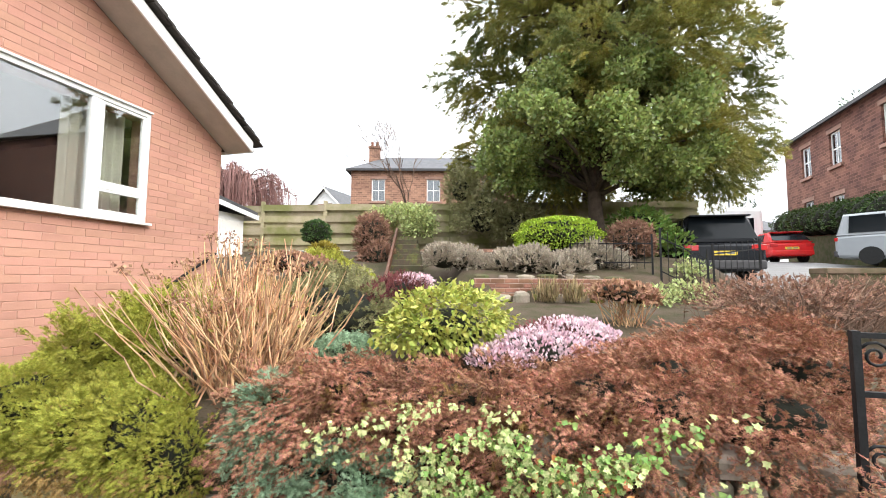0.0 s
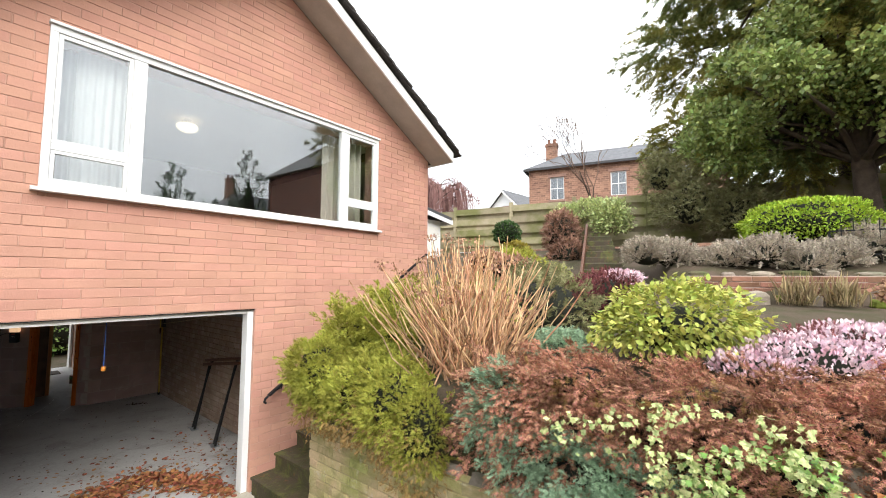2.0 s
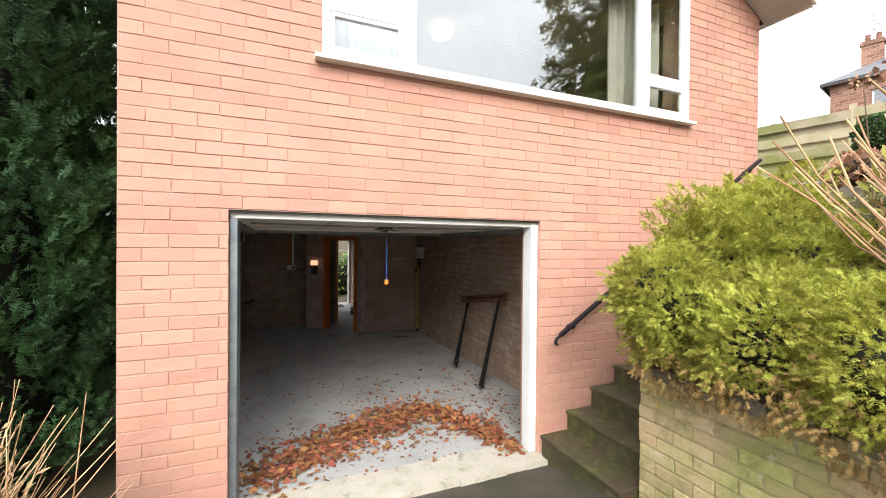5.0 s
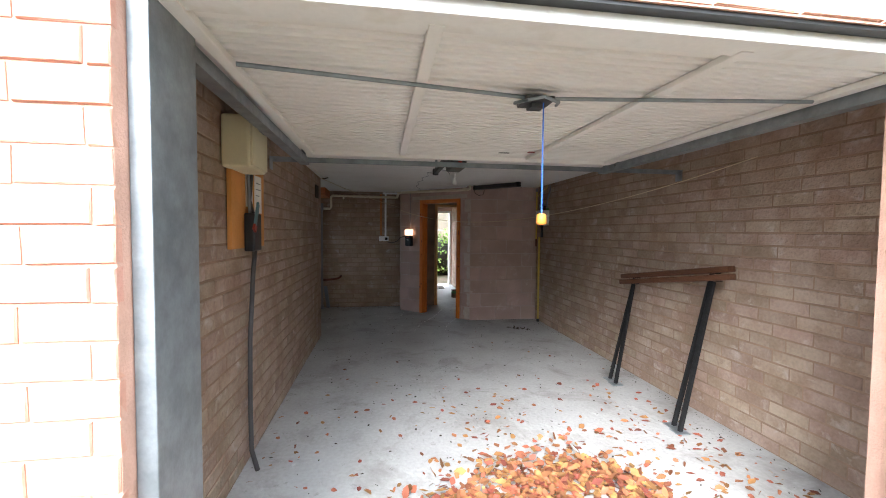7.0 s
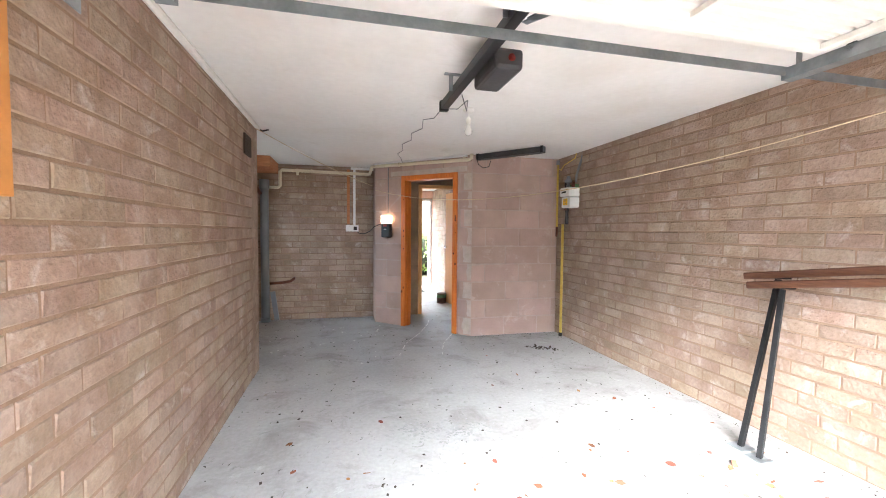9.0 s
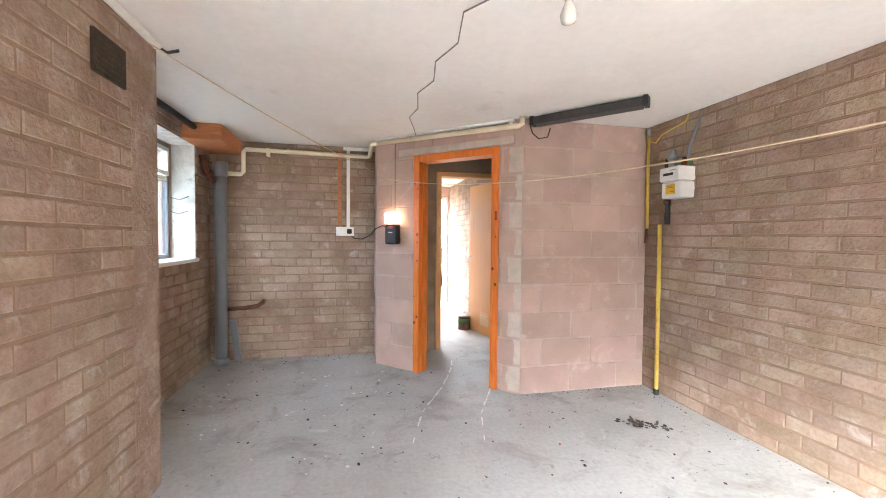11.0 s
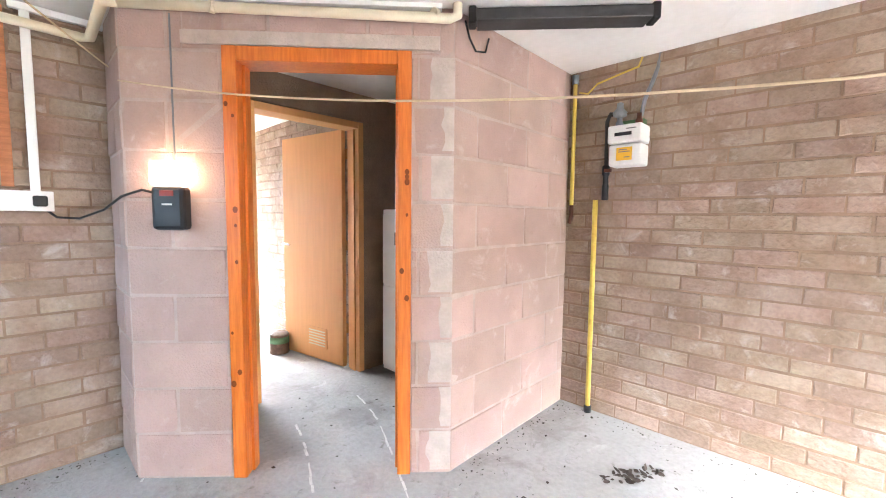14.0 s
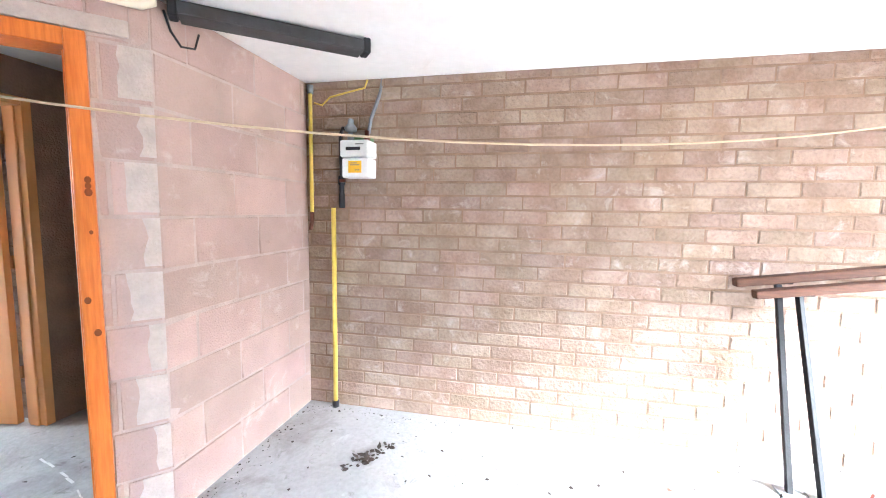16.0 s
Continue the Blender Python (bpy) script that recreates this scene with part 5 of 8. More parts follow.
tagged(part("ceiling_trunking", m, M["white"], bevel=0.002), "white trunking along the top of the angled wall", "trunking")
m = Mesh().tube([LP + dn * 0.014 + dd * 0.0 + Vector((0, 0, 2.17)), LP + dn * 0.014 + Vector((0, 0, 1.5))], 0.004, 6)
tagged(part("lamp_wire", m, M["soil_pipe"]), "thin grey wire down the block wall", "wire")

ss = thing("soil_stack", "dark grey plastic soil pipe in the corner", "pipe")
part("pipe", Mesh().tube([(-0.575, 6.9, 0.0), (-0.575, 6.9, 2.0)], 0.056, 18), M["soil_pipe"], ss, smooth=True)
part("collar", Mesh().lathe([(0.066, 0.0), (0.066, 0.05), (0.058, 0.06)], (-0.575, 6.9, 0), sides=18), M["soil_pipe"], ss, smooth=True)
part("collar", Mesh().lathe([(0.058, 1.86), (0.066, 1.87), (0.066, 2.0)], (-0.575, 6.9, 0), sides=18), M["soil_pipe"], ss, smooth=True)
part("branch", Mesh().tube([(-0.62, 6.85, 1.8), (-0.66, 6.75, 1.9), (-0.67, 6.7, 2.03)], 0.025, 12), M["copper"], ss, smooth=True)
tagged(part("stub_pipe", Mesh().tube([(-0.53, 6.93, 0.54), (-0.35, 6.93, 0.55), (-0.24, 6.93, 0.57), (-0.2, 6.95, 0.6), (-0.2, 6.99, 0.61)], 0.021, 12), M["copper"], smooth=True), "tarnished copper pipe stub leaving the rear wall", "pipe")
tagged(part("timber_offcut", Mesh().bar((-0.43, 6.95, 0.006), (-0.49, 6.97, 0.42), 0.012, 0.07), M["soil_pipe"]), "grey strip leaning against the rear wall", "board")
tagged(part("beam_end", Mesh().box(GW, -0.4, 6.34, 6.985, 2.1, CEIL - 0.001), M["beam"], bevel=0.006), "rough sawn orange timber beam under the ceiling", "beam")
tagged(part("high_pipe", Mesh().tube([(-0.6, 4.9, 2.19), (-0.6, 6.3, 2.19)], 0.025, 12), M["black"], smooth=True), "black pipe below the ceiling beside the window", "pipe")

# ---- side window ----
w2 = structure(thing("window_2", "small white metal framed window, grimy and bright", "window"), "small white metal framed window, grimy and bright", "window")
ya, yb, za, zb = 4.84 + 0.72, 4.84 + 1.80, 1.07, 2.1
def xbars(m, x0, x1, y0, y1, z0, z1, w):
    m.box(x0, x1, y0, y1, z0, z0 + w).box(x0, x1, y0, y1, z1 - w, z1)
    m.box(x0, x1, y0, y0 + w, z0 + w, z1 - w).box(x0, x1, y1 - w, y1, z0 + w, z1 - w)
    return m
part("window_frame", xbars(Mesh(), -0.97, -0.92, ya, yb, za, zb, 0.04), M["soil_pipe"], w2, bevel=0.003)
part("transom", Mesh().box(-0.965, -0.925, ya + 0.04, yb - 0.04, 1.765, 1.805), M["white_old"], w2, bevel=0.003)
part("casement", xbars(Mesh(), -0.95, -0.9, ya + 0.045, yb - 0.045, 1.81, zb - 0.045, 0.035), M["white_old"], w2, bevel=0.003)
for c, d in ((za + 0.04, 1.765), (1.845, zb - 0.08)):
    g = part("pane", Mesh().box(-0.946, -0.941, ya + 0.04, yb - 0.04, c, d), GLASS_FAR, w2, "grimy glass pane")
part("window_sill", Mesh().box(-0.92, -0.685, ya - 0.02, yb + 0.02, za - 0.03, za + 0.004), M["white_old"], w2, "cracked white sill", bevel=0.004)
part("reveal", Mesh().box(-0.9, -0.712, yb - 0.004, yb + 0.008, za + 0.005, zb), M["whitewash"], w2, "flaking whitewashed brick reveal")
part("reveal", Mesh().box(-0.9, -0.712, ya - 0.008, ya + 0.004, za + 0.005, zb), M["whitewash"], w2)
part("reveal_head", Mesh().box(-0.9, -0.712, ya, yb, zb - 0.004, zb + 0.008), M["whitewash"], w2)
part("stay_bar", Mesh().tube([(-0.9, yb - 0.07, 1.62), (-0.82, yb - 0.05, 1.6), (-0.74, yb - 0.06, 1.63)], 0.006, 6), M["galv"], w2)
part("stay_bar", Mesh().tube([(-0.9, yb - 0.08, 1.5), (-0.82, yb - 0.08, 1.47), (-0.76, yb - 0.03, 1.5)], 0.005, 6), M["galv"], w2)

# ---- gas meter ----
gmr = thing("gas_meter", "white gas meter with a yellow label on the brick wall", "gas meter")
part("body", Mesh().box(3.02, 3.175, 5.14, 5.37, 1.595, 1.72), M["meter"], gmr, bevel=0.012)
part("index_housing", Mesh().box(3.0, 3.175, 5.135, 5.375, 1.724, 1.83), M["meter"], gmr, bevel=0.012)
part("dial_window", Mesh().box(2.997, 3.002, 5.2, 5.32, 1.765, 1.785), M["black"], gmr)
lab = part("label", Mesh().box(3.015, 3.021, 5.2, 5.31, 1.625, 1.7), M["label_yellow"], gmr, "yellow printed label")
part("label_print", Mesh().box(3.0135, 3.0155, 5.215, 5.255, 1.64, 1.645).box(3.0135, 3.0155, 5.215, 5.295, 1.672, 1.677).box(3.0135, 3.0155, 5.235, 5.295, 1.684, 1.689), M["ink"], lab)
part("badge_print", Mesh().box(2.9985, 3.001, 5.17, 5.24, 1.8, 1.806), M["ink"], gmr)
part("backplate", Mesh().box(3.1, 3.17, 5.16, 5.35, 1.83, 1.87), M["tin_label"], gmr, bevel=0.004)
for y, c in ((5.33, "galv"), (5.19, "copper")):
    part("union", Mesh().lathe([(0.026, 1.83), (0.026, 1.86), (0.018, 1.87), (0.018, 1.9)], (3.09, y, 0), sides=12), M[c], gmr, smooth=True)
part("regulator", Mesh().lathe([(0.02, 1.89), (0.045, 1.9), (0.05, 1.92), (0.025, 1.945), (0.022, 1.975), (0.01, 1.98)], (3.09, 5.33, 0), sides=16), M["galv"], gmr, "round galvanised regulator", smooth=True)
part("flexible_pipe", Mesh().tube([(3.12, 5.19, 1.89), (3.12, 5.17, 1.98), (3.13, 5.13, 2.07), (3.15, 5.1, 2.16), (3.16, 5.09, CEIL)], 0.014, 10), M["soil_pipe"], gmr, "grey flexible pipe", smooth=True)
part("inlet_pipe", Mesh().tube([(3.09, 5.34, 1.91), (3.09, 5.4, 1.92), (3.1, 5.43, 1.88), (3.12, 5.44, 1.8), (3.13, 5.44, 1.62)], 0.014, 10), M["dark_grey"], gmr, smooth=True)
part("valve", Mesh().lathe([(0.015, 1.62), (0.028, 1.61), (0.028, 1.56), (0.02, 1.55), (0.02, 1.5), (0.024, 1.49), (0.024, 1.4)], (3.13, 5.44, 0), sides=12), M["black"], gmr, "black iron valve", smooth=True)
part("tap_lever", Mesh().box(3.08, 3.1, 5.38, 5.43, 1.57, 1.59), M["copper"], gmr)
part("tape", Mesh().lathe([(0.016, 1.76), (0.018, 1.76), (0.018, 1.79), (0.016, 1.79)], (3.13, 5.44, 0), sides=12), M["label_yellow"], gmr)
gmr.location, gmr.scale = (0.045, 0.959, 0), (1, 0.8, 1)
yp = thing("gas_pipe", "yellow painted gas riser pipe standing on the floor", "pipe")
part("riser", Mesh().tube([(3.13, 5.44, 0.03), (3.13, 5.44, 1.4)], 0.016, 14), M["yellow"], yp, smooth=True)
part("foot", Mesh().tube([(3.13, 5.44, 0.0), (3.13, 5.44, 0.045)], 0.024, 12), M["black"], yp, smooth=True)
yp.location = (0.02, -0.08, 0)
yp2 = thing("gas_pipe", "thin yellow gas pipe in the wall corner", "pipe")
part("riser", Mesh().tube([(3.165, 5.53, 1.36), (3.165, 5.53, 2.17)], 0.013, 12), M["yellow"], yp2, smooth=True)
part("elbow", Mesh().tube([(3.165, 5.53, 1.37), (3.165, 5.53, 1.3), (3.17, 5.545, 1.25)], 0.014, 10), M["copper"], yp2, smooth=True)
part("cap", Mesh().tube([(3.165, 5.53, 2.16), (3.165, 5.53, 2.215)], 0.022, 10), M["galv"], yp2, smooth=True)
tagged(part("earth_cable", Mesh().tube([(3.165, 5.5, 2.1), (3.16, 5.44, 2.08), (3.16, 5.38, 2.13), (3.17, 5.25, 2.16), (3.17, 5.14, 2.18), (3.17, 5.12, 2.23)], 0.006, 6), M["yellow"], smooth=True), "yellow earth cable curling along the wall top", "cable")

# ---- string across the garage ----
def sag(a, b, drop, n=14):
    a, b = Vector(a), Vector(b)
    return [a.lerp(b, i / n) - Vector((0, 0, drop * 4 * (i / n) * (1 - i / n))) for i in range(n + 1)]
tagged(part("washing_line", Mesh().tube(sag((3.18, 1.5, 2.02), (0.93, 6.6, 1.875), 0.33, 24), 0.004, 6), M["string"], smooth=True), "fawn string slung slackly across the garage", "string")
tagged(part("washing_line", Mesh().tube(sag((0.9, 6.62, 1.93), (-0.25, 4.75, 2.2), 0.03), 0.0035, 6), M["string"], smooth=True), "fawn string running up to the side wall", "string")

# ---- consumer unit on the left wall ----
CY, CZ = -0.25, 0.0
cu = thing("backboard", "orange plywood backboard with meters and cables", "backboard")
part("board", Mesh().box(GL + 0.006, GL + 0.03, 1.625, 2.24, 1.37, 1.9), M["ply"], cu, bevel=0.002)
part("cutout", Mesh().box(GL + 0.03, GL + 0.09, 1.82, 1.97, 1.35, 1.58), M["black"], cu, "black service cutout", bevel=0.01)
part("notice", Mesh().box(GL + 0.03, GL + 0.034, 1.86, 1.98, 1.62, 1.82), M["paper"], cu, "white paper notice")
part("notice", Mesh().box(GL + 0.03, GL + 0.034, 2.03, 2.17, 1.59, 1.83), M["paper"], cu, "white paper notice")
part("notice_print", Mesh().box(GL + 0.034, GL + 0.036, 2.05, 2.14, 1.78, 1.785).box(GL + 0.034, GL + 0.036, 2.05, 2.15, 1.74, 1.745).box(GL + 0.034, GL + 0.036, 2.05, 2.12, 1.7, 1.705), M["ink"], cu)
part("tails", Mesh().tube([(GL + 0.07, 1.86, 1.92), (GL + 0.06, 1.87, 1.78), (GL + 0.05, 1.87, 1.66), (GL + 0.06, 1.88, 1.6), (GL + 0.07, 1.9, 1.56)], 0.011, 8), M["dark_grey"], cu, smooth=True)
part("tails", Mesh().tube([(GL + 0.05, 1.84, 1.92), (GL + 0.05, 1.85, 1.8), (GL + 0.05, 1.86, 1.62), (GL + 0.06, 1.86, 1.52)], 0.009, 8), M["soil_pipe"], cu, smooth=True)
part("seal_tag", Mesh().bar((GL + 0.09, 1.9, 1.64), (GL + 0.1, 1.8, 1.5), 0.012, 0.035), M["teal"], cu, "teal plastic tag")
part("seal_tag", Mesh().bar((GL + 0.1, 1.805, 1.505), (GL + 0.1, 1.785, 1.475), 0.014, 0.04), M["red_plastic"], cu, "red plastic tag")
part("supply_cable", Mesh().tube([(GL + 0.06, 1.93, 1.37), (GL + 0.05, 1.92, 1.2), (GL + 0.04, 1.88, 0.8), (GL + 0.04, 1.87, 0.4), (GL + 0.05, 1.85, 0.12), (GL + 0.09, 1.83, 0.0)], 0.014, 10), M["dark_grey"], cu, "thick dark supply cable", smooth=True)
fb = thing("fuse_box", "cream consumer unit fixed above the backboard", "fuse box")
part("housing", Mesh().box(GL + 0.006, GL + 0.15, 1.55, 1.86, 1.81, 2.09), M["cream_box"], fb, bevel=0.014)
part("cover", Mesh().box(GL + 0.15, GL + 0.162, 1.565, 1.845, 1.825, 2.075), M["cream_box"], fb, bevel=0.004)
part("label", Mesh().box(GL + 0.162, GL + 0.164, 1.68, 1.78, 2.03, 2.055), M["soil_pipe"], fb)
for o_ in (cu, fb):
    o_.location = (0, CY, CZ)
tagged(part("mortar_bead", Mesh().tube([(GL + 0.016, 0.32, CEIL - 0.02), (GL + 0.016, 4.82, CEIL - 0.02)], 0.02, 8), M["white_old"]), "white cable cover along the top of the side wall", "trunking")
tagged(part("hook", Mesh().tube([(GL + 0.0, 4.8, CEIL - 0.02), (GL + 0.05, 4.84, CEIL - 0.04), (GL + 0.1, 4.85, CEIL - 0.02)], 0.008, 6), M["black"]), "small black hook at the wall corner", "hook")
m = Mesh().box(GL + 0.008, GL + 0.02, 4.3, 4.52, 1.9, 2.06)
for i in range(6):
    m.box(GL + 0.02, GL + 0.024, 4.315, 4.505, 1.915 + i * 0.023, 1.925 + i * 0.023)
tagged(part("air_brick", m, M["litter_dark"], bevel=0.0), "dark terracotta air brick in the side wall", "air brick")

# ---- two old handrail frames leaning on the wall ----
def handrail_frame(label, shift, legs):
    root = thing("old_handrail", label, "handrail", "old handrails leaning on the wall")
    a, b = Vector((3.12, 2.95, 1.02)) + Vector(shift), Vector((3.09, 1.58, 1.225)) + Vector(shift)
    part("top_rail", Mesh().bar(a, b, 0.065, 0.045), M["rail_wood"], root, bevel=0.008)
    for f, foot in legs:
        t = a.lerp(b, f) - Vector((0, 0, 0.03))
        ft = Vector(foot) + Vector((shift[0] * 0.5, shift[1], 0))
        leg = part("leg", Mesh().bar(t, ft + Vector((0, 0, 0.005)), 0.027, 0.027), M["black_iron"], root, bevel=0.002)
        part("top_plate", Mesh().bar(t + Vector((0, 0.06, 0.006)), t + Vector((0, -0.06, 0.012)), 0.04, 0.008), M["black_iron"], root)
        part("foot_plate", Mesh().box(ft.x - 0.05, ft.x + 0.05, ft.y - 0.05, ft.y + 0.05, 0.0, 0.008), M["galv"], root)
    return root


handrail_frame("dark wooden handrail on black iron legs leaning on brick", (0, 0, 0), ((0.15, (2.87, 2.74, 0.0)), (0.87, (2.8, 1.75, 0.0))))
handrail_frame("second dark handrail on black iron legs leaning behind", (-0.06, -0.07, -0.05), ((0.15, (2.88, 2.68, 0.0)), (0.876, (2.81, 1.73, 0.0))))

# ---- litter on the floor ----
n = 2700
t = RNG.beta(1.1, 0.95, n)
px = np.interp(t, [0, 0.4, 0.68, 0.84, 1], [0.05, 1.08, 1.85, 2.14, 2.38]) + RNG.normal(0, 0.09, n)
py = np.interp(t, [0, 0.4, 0.68, 0.84, 1], [0.48, 1.02, 1.28, 0.8, 0.12]) + RNG.normal(0, 0.17, n) * (1.15 - 0.35 * t)
pz = 0.008 + np.abs(RNG.normal(0, 0.016, n))
keep = (py > 0.05) & (px < 2.4) & (px > -0.2)
P = np.stack([px, py, pz], 1)[keep]
k = 70
P = np.concatenate([P, np.stack([RNG.normal(2.45, 0.09, k), RNG.normal(-0.26, 0.07, k), np.full(k, -0.055)], 1)])
d = RNG.normal(size=(len(P), 3)) * np.array([1, 1, 0.18])
tagged(scatter("fallen_leaves", LEAF, P, d, RNG.uniform(0.035, 0.085, len(P)), M["leaf_litter"], None, 0.5), "drift of crisp orange-brown leaves blown in at the threshold", "leaves", kind="stuff")
n = 420
P = np.stack([RNG.uniform(-0.2, 3.1, n), 0.2 + np.abs(RNG.normal(0, 1.5, n)) * RNG.uniform(0.5, 1.3, n), np.full(n, 0.006)], 1)
P = P[P[:, 1] < 5.3]
d = RNG.normal(size=(len(P), 3)) * np.array([1, 1, 0.12])
tagged(scatter("scattered_leaves", LEAF, P, d, RNG.uniform(0.02, 0.06, len(P)), M["leaf_litter"], None, 0.4), "single dry leaves scattered over the concrete", "leaves", kind="stuff")
n = 650
P = np.stack([RNG.uniform(-0.6, 3.1, n), RNG.uniform(0.5, 6.9, n), np.full(n, 0.005)], 1)
d = RNG.normal(size=(n, 3)) * np.array([1, 1, 0.1])
k = 420
P2 = np.stack([RNG.uniform(0.9, 3.0, k), 0.5 + np.abs(RNG.normal(0.2, 0.9, k)), np.full(k, 0.007)], 1)
tagged(scatter("blown_leaves", LEAF, P2, RNG.normal(size=(k, 3)) * np.array([1, 1, 0.15]), RNG.uniform(0.03, 0.075, k), M["leaf_litter"], None, 0.5), "dry orange leaves blown towards the brick wall", "leaves", kind="stuff")
tagged(scatter("floor_debris", SIMPLE, P, d, RNG.uniform(0.008, 0.03, n), M["litter_dark"], None, 0.4), "dark crumbs and grit on the garage floor", "debris", kind="stuff")
n = 520
along = RNG.uniform(0, 1, n)
foot = np.abs(RNG.normal(0, 0.07, n)) + 0.015
P = np.concatenate([np.stack([-0.66 + 1.55 * along[:200], 6.98 - foot[:200], np.full(200, 0.006)], 1),
                    np.stack([3.17 - foot[200:420], 1.2 + 4.3 * along[200:420], np.full(220, 0.006)], 1),
                    np.stack([2.06 + 1.1 * along[420:], 5.56 - foot[420:], np.full(100, 0.006)], 1)])
tagged(scatter("wall_foot_grit", SIMPLE, P, RNG.normal(size=(n, 3)) * np.array([1, 1, 0.15]), RNG.uniform(0.003, 0.015, n), M["litter_dark"], None, 0.5, wide=1.3), "dark grit and crumbs gathered along the wall feet", "debris", kind="stuff")
n = 70
P = np.stack([RNG.uniform(-0.5, 1.2, n), RNG.uniform(4.6, 6.6, n), np.full(n, 0.005)], 1)
tagged(scatter("paint_flakes", SIMPLE, P, RNG.normal(size=(n, 3)) * np.array([1, 1, 0.1]), RNG.uniform(0.008, 0.035, n), M["chalk"], None, 0.4, wide=1.4), "pale plaster crumbs on the floor", "debris", kind="stuff")


def flat_patch(name, label, pts, mat, z=0.004, category="stain"):
    m = Mesh()
    m.add([(x, y, z) for x, y in pts], [tuple(range(len(pts)))])
    return tagged(part(name, m, mat), label, category)


def ragged(cx, cy, rx, ry, seed, n=26, ang=0.0):
    rng = random.Random(seed)
    ph = [rng.uniform(0, 6) for _ in range(4)]
    out = []
    for i in range(n):
        a = 2 * math.pi * i / n
        r = 1 + 0.22 * math.sin(3 * a + ph[0]) + 0.15 * math.sin(5 * a + ph[1]) + 0.1 * math.sin(9 * a + ph[2])
        x, y = rx * r * math.cos(a), ry * r * math.sin(a)
        out.append((cx + x * math.cos(ang) - y * math.sin(ang), cy + x * math.sin(ang) + y * math.cos(ang)))
    return out


def debris_heap(cx, cy, rx, ry, ang, seed):
    rng = np.random.default_rng(seed)
    n = 55
    a, r = rng.uniform(0, 6.28, n), np.sqrt(rng.uniform(0, 1, n))
    x, y = rx * r * np.cos(a), ry * r * np.sin(a)
    P = np.stack([cx + x * math.cos(ang) - y * math.sin(ang), cy + x * math.sin(ang) + y * math.cos(ang), 0.004 + 0.012 * (1 - r)], 1)
    d = rng.normal(size=(n, 3)) * np.array([1, 1, 0.2])
    return scatter("dirt_heap", LEAF, P, d, rng.uniform(0.02, 0.05, n), M["litter_dark"], None, 0.5)


tagged(debris_heap(2.66, 4.9, 0.17, 0.035, -0.6, 3), "small heap of dark rotted leaves on the floor", "debris", kind="stuff")
for k, (cx, cy, rx, ry) in enumerate(((1.05, 3.35, 0.2, 0.1), (1.25, 3.3, 0.2, 0.08))):
    rng = np.random.default_rng(20 + k)
    n = 200
    P = np.stack([rng.normal(cx, rx * 0.7, n), rng.normal(cy, ry * 0.8, n), np.full(n, 0.003)], 1)
    tagged(scatter("oil_spots", SIMPLE, P, rng.normal(size=(n, 3)) * np.array([1, 1, 0.0]) + 1e-4, rng.uniform(0.005, 0.026, n), M["oil"], None, 0.02, wide=1.6), "speckled grey oil stain on the concrete", "stain", kind="stuff")


def scuff(pts, w, label):
    m = Mesh()
    rng = random.Random(8)
    for a, b in zip(pts[:-1], pts[1:]):
        a, b = Vector((*a, 0.004)), Vector((*b, 0.004))
        for i in range(7):
            if rng.random() < 0.25:
                continue
            p, q = a.lerp(b, i / 7), a.lerp(b, (i + 0.95) / 7)
            s = Vector((-(q - p).y, (q - p).x, 0)).normalized() * w * rng.uniform(0.4, 1.2)
            o = s * rng.uniform(-0.6, 0.6)
            m.add([p - s + o, q - s + o, q + s + o, p + s + o], [(0, 1, 2, 3)])
    tagged(part("chalk_mark", m, M["chalk"]), label, "mark", "white marks on the floor", "stuff")


scuff([(1.05, 4.9), (1.2, 5.4), (1.42, 5.8), (1.6, 6.2), (1.75, 6.7)], 0.008, "faint white scrape line through the doorway")
scuff([(1.5, 4.85), (1.62, 5.3), (1.85, 5.75), (2.1, 6.25), (2.25, 6.8)], 0.007, "faint white scrape line through the doorway")


# ---- garden ----
def G(u, v, dz=0.0):
    """A garden point from its distance up and across."""
    x, y = 0.29 + 0.97 * u + 0.243 * v, -4.98 + 0.243 * u - 0.97 * v
    return (x, y, ground_z(x, y) + dz)


ret = wall("garden_wall", "mossy pale brick retaining wall beside the drive", M["mortar_moss"], (2.65, -0.93, 0), (0, -1, 0), (-1, 0, 0), 5.4, 0.98, 0.3, base=-0.15)
ret_side = wall("garden_wall_side", "mossy brick wall beside the steps", M["mortar_moss"], (5.3, -0.93, 0), (-1, 0, 0), (0, 1, 0), 2.35, 0.93, 0.22, base=-0.15)


def rock(name, label, cx, cy, cz, rx, ry, rz, seed, mat, parent=None, flat=0.0):
    rng = random.Random(seed)
    m = Mesh()
    prof = [(max(0.03, math.sin(a)), -math.cos(a)) for a in [math.pi * k / 5 for k in range(6)]]
    k = Mesh().lathe(prof, sides=7)
    pts = []
    for p in k.v:
        f = 1 + 0.22 * noise.noise((p[0] * 1.3 + seed, p[1] * 1.3, p[2] * 1.3))
        c = [math.copysign(abs(q) ** 0.6, q) * f for q in p]
        pts.append((cx + c[0] * rx, cy + c[1] * ry, cz + c[2] * rz))
    m.add(pts, k.f)
    return part(name, m, mat, parent, label)


